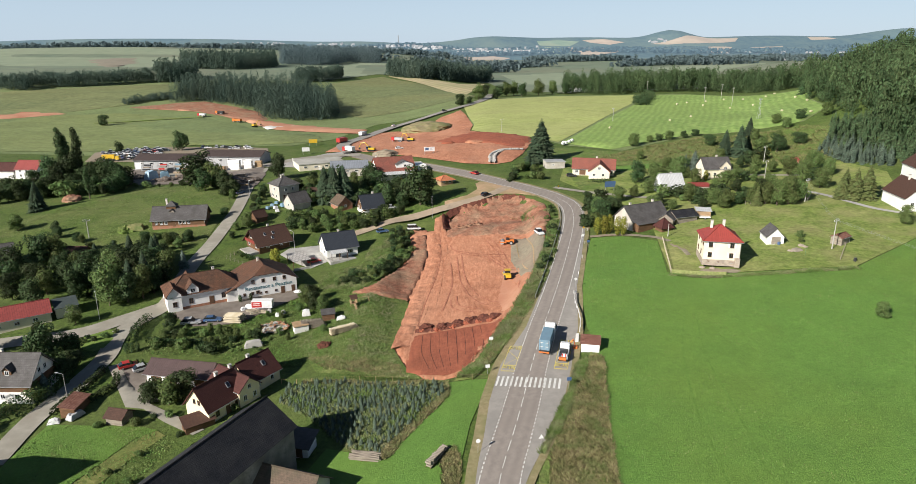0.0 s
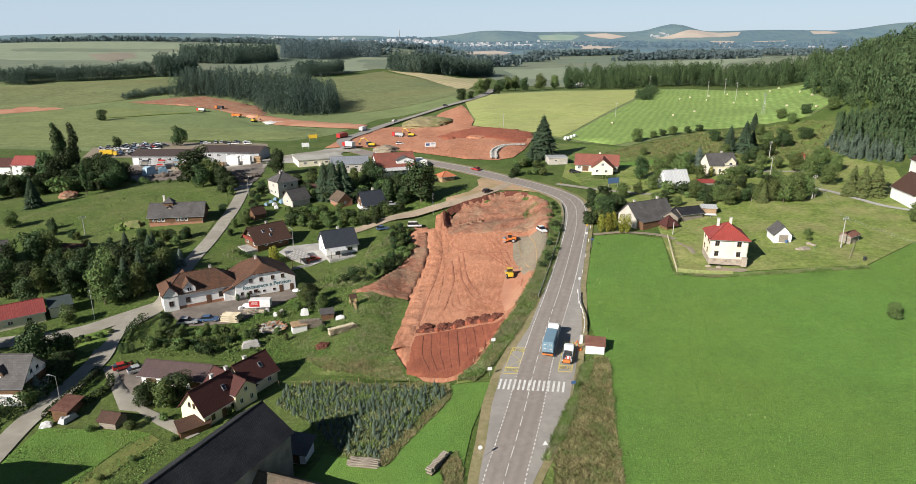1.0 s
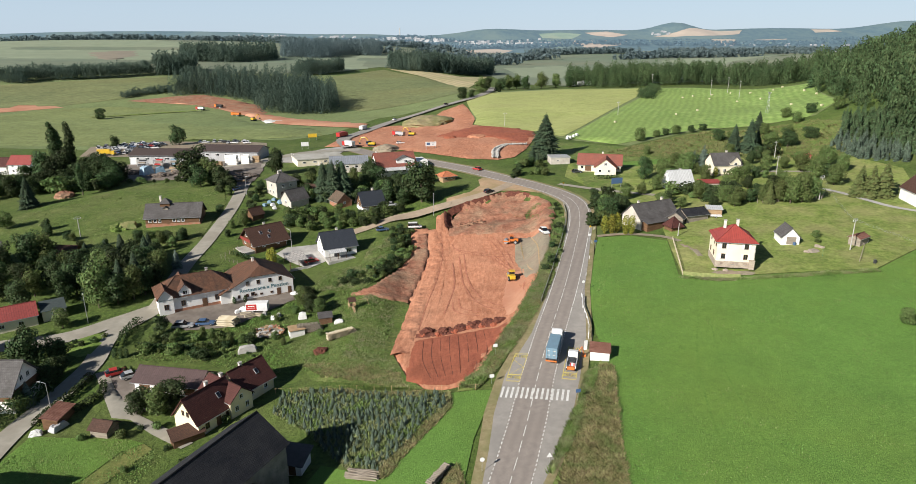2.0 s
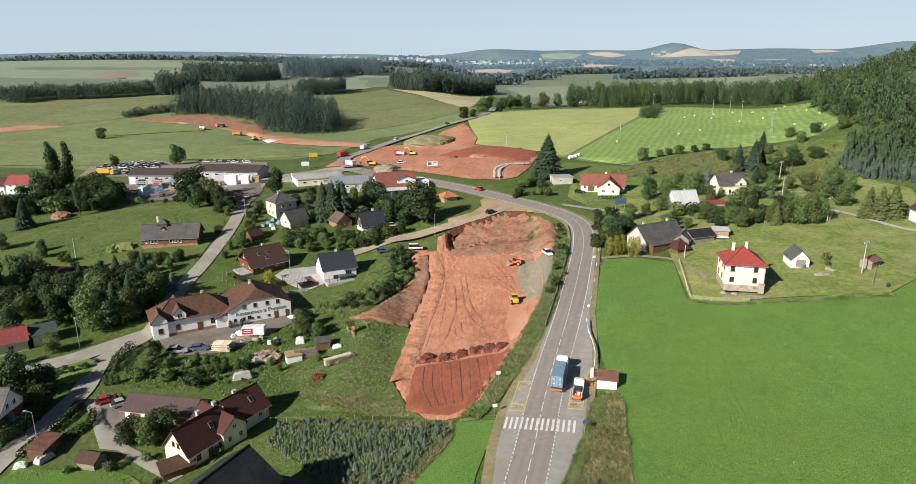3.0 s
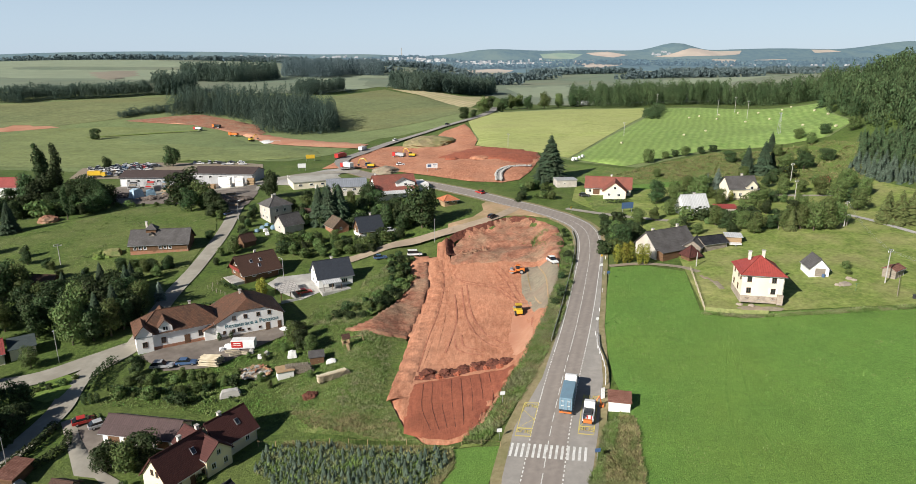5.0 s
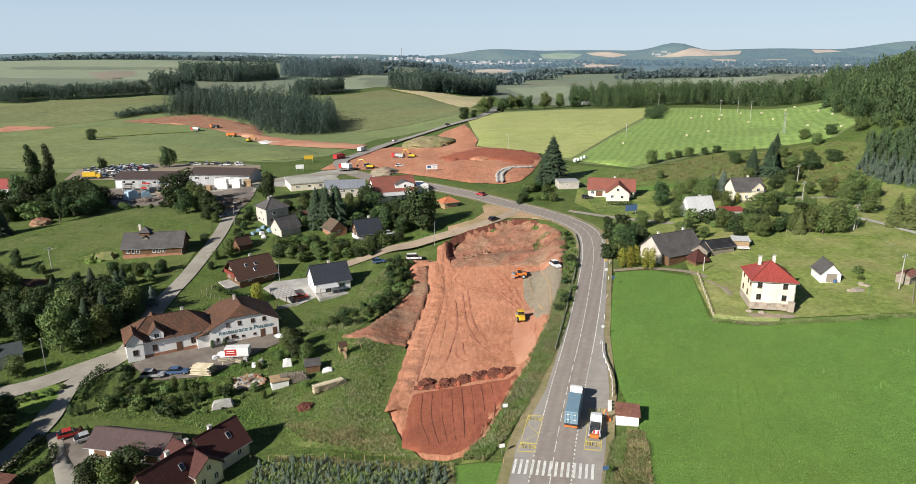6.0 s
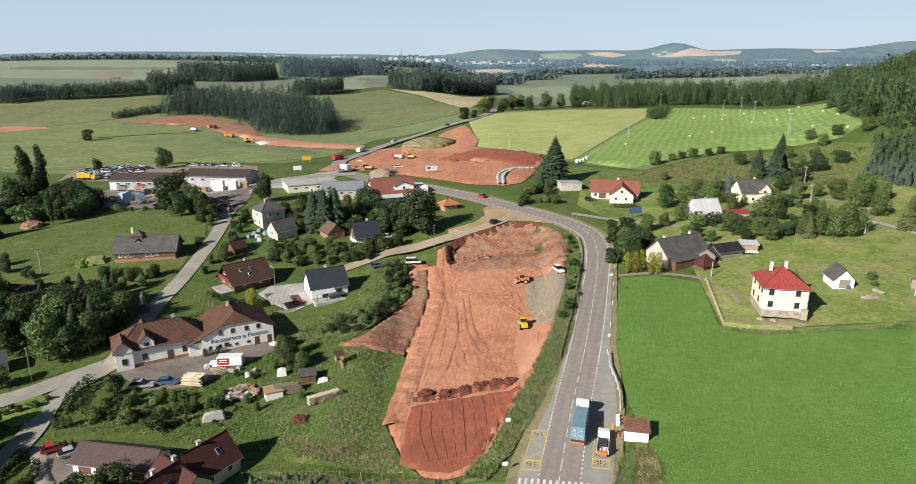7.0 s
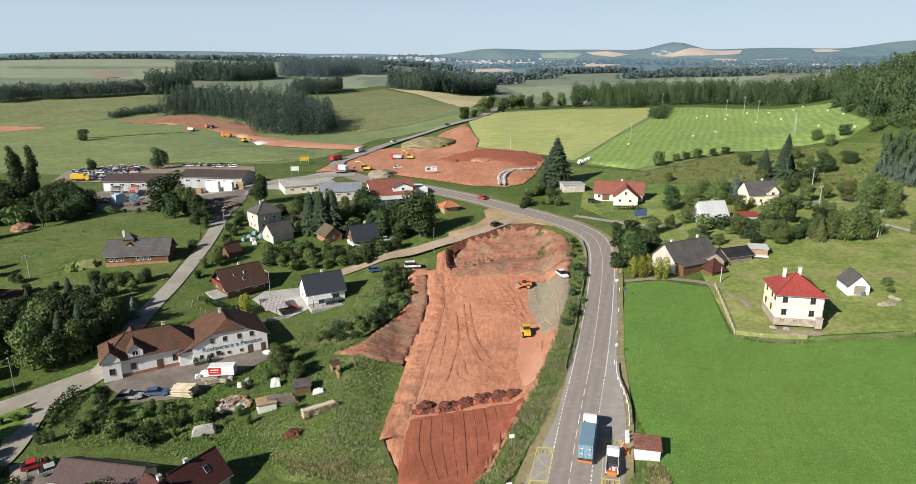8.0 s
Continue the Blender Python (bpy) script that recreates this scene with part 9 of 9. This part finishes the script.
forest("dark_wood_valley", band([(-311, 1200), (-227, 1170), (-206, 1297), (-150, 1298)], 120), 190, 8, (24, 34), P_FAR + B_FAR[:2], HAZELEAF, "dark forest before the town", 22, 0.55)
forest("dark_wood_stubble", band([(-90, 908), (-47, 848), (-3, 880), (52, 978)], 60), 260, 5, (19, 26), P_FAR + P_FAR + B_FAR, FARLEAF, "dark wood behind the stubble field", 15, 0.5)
forest("wood_behind_meadow", [(112, 664), (147, 616), (174, 620), (193, 619), (232, 600), (262, 480), (300, 490), (300, 590), (240, 690), (125, 740)], 330, 5.2, (13, 23), B_MID + P_MID + B_MID, HILLLEAF, "green wood behind the hay meadow", 16, 0.52)
forest("hedge_row", band([(-308, 607), (-291, 626), (-274, 638)], 10), 50, 2.2, (4, 8), B_FAR, FARLEAF, "dark hedge at the field edge", 17, 1.0)
forest("hedge_row_meadow", [(140, 508), (150, 540), (168, 580), (176, 576), (160, 530), (149, 503)], 34, 2.6, (4, 8), B_MID, HILLLEAF, "dark bushes between the meadows", 18, 1.0)
zr = random.Random(21)
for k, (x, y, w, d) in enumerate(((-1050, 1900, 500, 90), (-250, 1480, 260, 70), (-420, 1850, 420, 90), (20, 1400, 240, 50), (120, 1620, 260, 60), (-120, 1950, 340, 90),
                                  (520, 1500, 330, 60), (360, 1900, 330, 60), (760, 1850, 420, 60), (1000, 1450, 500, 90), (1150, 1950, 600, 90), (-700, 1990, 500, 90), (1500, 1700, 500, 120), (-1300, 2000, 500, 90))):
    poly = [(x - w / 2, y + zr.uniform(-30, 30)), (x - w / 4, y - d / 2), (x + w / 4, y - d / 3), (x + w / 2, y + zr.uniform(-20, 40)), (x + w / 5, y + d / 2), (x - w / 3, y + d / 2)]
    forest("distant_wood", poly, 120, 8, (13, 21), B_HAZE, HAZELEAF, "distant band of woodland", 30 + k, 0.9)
for k, (x, y, w, d) in enumerate(((-500, 2450, 900, 90), (150, 2350, 600, 80), (900, 2500, 900, 100), (-1500, 2700, 900, 120), (-300, 3000, 900, 120), (600, 3000, 700, 110), (1500, 2900, 900, 120), (-900, 3400, 900, 120), (200, 3700, 900, 140), (1100, 3600, 900, 120), (-1900, 3500, 1100, 120), (2200, 3300, 900, 140))):
    poly = [(x - w / 2, y + zr.uniform(-30, 30)), (x - w / 4, y - d / 2), (x + w / 4, y - d / 3), (x + w / 2, y + zr.uniform(-20, 40)), (x + w / 5, y + d / 2), (x - w / 3, y + d / 2)]
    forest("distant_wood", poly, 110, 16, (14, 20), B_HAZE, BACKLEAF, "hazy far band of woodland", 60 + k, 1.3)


def town(name, areas, label, seed):
    """Far small houses joined into one piece."""
    r = random.Random(seed)
    bm = bmesh.new()
    for x0, y0, x1, y1, n, big in areas:
        for _ in range(n):
            x, y = r.uniform(x0, x1), r.uniform(y0, y1)
            w, d, h = r.uniform(8, 15) * big, r.uniform(8, 13) * big, r.uniform(4, 8) * big
            z = ground_z(x, y)
            box(bm, x - w / 2, y - d / 2, z - 3, x + w / 2, y + d / 2, z + h)
            a = [bm.verts.new(p) for p in ((x - w / 2, y - d / 2, z + h), (x + w / 2, y - d / 2, z + h), (x + w / 2, y + d / 2, z + h), (x - w / 2, y + d / 2, z + h), (x - w / 2, y, z + h + 4), (x + w / 2, y, z + h + 4))]
            for f in ((0, 1, 5, 4), (2, 3, 4, 5), (0, 4, 3), (1, 2, 5)):
                bm.faces.new([a[i] for i in f])
    # dimmed walls that emit a little blue, as painted haze
    return tagged(new(name, mesh(name, bm, hazy(mat("hazy_town_walls", (0.20, 0.19, 0.185), (0.36, 0.35, 0.34), 0.02, bump=0, island=0.45)))), label, "town", kind="stuff")


town("town", ((-620, 2500, -60, 3100, 210, 1.1), (-850, 3960, -610, 4180, 26, 1.2), (-1350, 3960, -1020, 4250, 26, 0.9), (100, 2520, 420, 3300, 40, 1.0), (1200, 4060, 1310, 4190, 12, 1.0), (830, 1880, 1080, 2050, 22, 0.7), (0, 2500, 330, 2700, 46, 1.0), (-160, 3200, 160, 3600, 40, 1.0), (1000, 2450, 1500, 2950, 26, 0.6)), "far town of small white houses", 5)
for x, y, w in ((116, 672, 8), (130, 676, 13)):
    mq_ = thing("marquee", x, y, ground_z(x, y) + 0.6, 8, "white marquee tent behind the mown field", "tent", "tents")
    part("canvas", prism([(-2.5, 0), (2.5, 0), (2.5, 2.4), (0, 4.2), (-2.5, 2.4)], -w / 2, w / 2), P_WHITE, mq_).matrix_basis = pose(0, 0, 0, 0, 0, 90)
ch_ = single("factory_chimney", tubes(((0, 0, -4), (0, 0, 48), 2.2, 1.6), n=12), CONCRETE, pose(-255, 3050, ground_z(-255, 3050)), "tall pale factory chimney in the town", "chimney")


# ---- grass and weeds ----
def tufts(name, poly, n, h, material, label, seed, blades=5, spread=0.35):
    r = np.random.default_rng(seed)
    rr_ = random.Random(seed)
    xs, ys = [p[0] for p in poly], [p[1] for p in poly]
    V, F = [], []
    poly = list(poly)
    got = 0
    while got < n:
        x, y = rr_.uniform(min(xs), max(xs)), rr_.uniform(min(ys), max(ys))
        if not inside((x, y), poly):
            continue
        got += 1
        k = 0.6 + 0.8 * (noise.noise(Vector((x * 0.2, y * 0.2, seed))) + 0.5)
        z = ground_z(x, y)
        for b in range(blades):
            a, s = rr_.uniform(0, 6.28), rr_.uniform(0.5, 1.1) * h * k
            px, py = x + rr_.uniform(-spread, spread), y + rr_.uniform(-spread, spread)
            w = 0.05 + 0.10 * s
            lx, ly = math.cos(a) * s * 0.9, math.sin(a) * s * 0.9
            i = len(V)
            V += [(px - math.sin(a) * w, py + math.cos(a) * w, z + 0.1 * s), (px + math.sin(a) * w, py - math.cos(a) * w, z + 0.1 * s), (px + lx, py + ly, z + s * 0.75)]
            F.append((i, i + 1, i + 2))
    return tagged(new(name, raw_mesh(name, V, F, material)), label, "grass", kind="stuff")


tufts("tall_grass", [(13, 72), (16, 88), (20.5, 99), (24.2, 109), (28.3, 118.5), (30.5, 117.5), (27.3, 100), (24.8, 81), (24.3, 68)], 7000, 0.75, STRAW, "tall dry straw-coloured verge grass", 1)
tufts("verge_grass", [(14, 88), (19, 96.5), (23, 106), (27.4, 117), (25.5, 116), (21, 104), (17, 95)], 2400, 0.8, BLADE, "green verge grass among the straw", 2)
tufts("rough_grass", [(-37, 140), (-28, 128), (-16, 122), (-9, 118.5), (-12, 126), (-16.5, 139), (-16, 150), (-14.5, 165), (-24, 170), (-34, 160)], 4200, 0.45, BLADE, "rough uncut meadow grass", 3)
tufts("dry_grass", [(-34, 134), (-28, 127), (-10, 119), (-12, 127), (-22, 133)], 1200, 0.5, STRAW, "patches of dry grass", 4)
tufts("bank_weeds", [(4, 114), (8.0, 120), (12.6, 129.5), (16.8, 139), (20.6, 148.3), (26, 165), (31, 183.4), (34, 200), (35.8, 212), (31.2, 209), (30.6, 199), (27.9, 186.3), (22, 166.6), (16.6, 150.4), (11, 136.6), (7.6, 129.3), (4.5, 121), (1, 115)], 8500, 0.75, BLADE, "green weeds on the road bank", 5)
tufts("dry_weeds", [(5, 115), (12.6, 129.5), (16.8, 139), (20.6, 148.3), (26, 165), (31, 183.4), (34, 200), (35.8, 212), (33, 209), (28.5, 183), (22.5, 164), (17.5, 149), (8.5, 128.5)], 3200, 0.65, STRAW, "dry weeds on the road bank", 6)
tufts("slope_grass", [(62.0, 299.8), (84, 318), (132, 350), (176, 326), (185.4, 299.1), (157.0, 265.3), (127.7, 280.3), (99.0, 289.1)], 5000, 1.0, STRAW, "dry grass on the hill foot", 7, 4, 0.9)
tufts("bank_grass_tufts", [(-41, 176), (-27, 173), (-21, 182), (-14, 201), (-17, 216), (-28, 208), (-29, 192), (-39, 188)], 3000, 0.6, BLADE, "tall grass on the overgrown bank", 8)
tufts("pit_edge_weeds", [(20, 232), (30, 232), (34, 222), (31, 211), (26, 216), (22, 224)], 1200, 0.6, BLADE, "weeds at the site edge", 9)
tufts("plantation_grass", [(-35, 121.8), (-16.5, 118.4), (-1.3, 113.9), (-1.0, 108.4), (-7.6, 97.4), (-11.2, 90.8), (-18.6, 94.8), (-27.5, 107.2), (-35.1, 114.7)], 4200, 0.55, BLADE, "rank grass between the small firs", 10)
tufts("plantation_edge", [(-32, 122.8), (-1.3, 114.4), (-0.7, 108.3), (-7.4, 97.3), (-11.0, 90.4), (-12.4, 91.4), (-8.7, 98.2), (-2.2, 108.8), (-2.6, 112.8), (-32, 121.6)], 2600, 0.6, STRAW, "dry straw-coloured grass round the plantation", 11)
tufts("woodpile_weeds", [(-2.6, 91), (0.2, 92), (1.2, 88), (0.6, 80), (-1.6, 80), (-1.4, 86)], 900, 0.6, STRAW, "dry weeds beside the woodpile", 12)
tufts("fence_grass", [(56.6, 157.4), (65.2, 154.0), (102, 152.4), (102, 150.9), (80, 151.4), (64, 152.6), (56, 156.2)], 1700, 0.5, BLADE, "taller grass along the garden fence", 14)
SPRIG = mat("meadow_blades", (0.050, 0.115, 0.018), (0.150, 0.250, 0.055), 0.6, (0.190, 0.215, 0.080), 0.2, bump=0, island=0.4)
tufts("meadow_tufts", [(26, 55), (26, 82), (28, 100), (32, 118), (33, 142), (36, 161), (43.5, 189), (52, 189), (60.5, 182.5), (55.5, 158), (64, 154.5), (102, 152), (128, 168), (150, 150), (150, 60)], 17000, 0.26, SPRIG, "small tufts all over the green meadow", 15, 4, 0.5)
tufts("garden_tufts", [(-75, 138), (-58, 137), (-42, 132), (-30, 130), (-26, 160), (-14, 168), (-22, 172), (-40, 176), (-52, 160), (-60, 152), (-74, 150)], 5000, 0.4, SPRIG, "uneven garden grass below the restaurant", 16, 4, 0.5)
tufts("paddock_tufts", [(-168, 208), (-158, 250), (-128, 280), (-100, 276), (-88, 245), (-86, 214), (-100, 203), (-130, 205)], 5000, 0.4, BLADE, "uneven grass of the paddock", 17, 4, 0.6)
tufts("lawn_tufts", [(-80, 86), (-80, 104), (-79, 110), (-70, 109.6), (-61, 109), (-52, 104), (-54, 92), (-60, 84)], 3500, 0.3, SPRIG, "uneven grass of the corner meadow", 18, 4, 0.5)
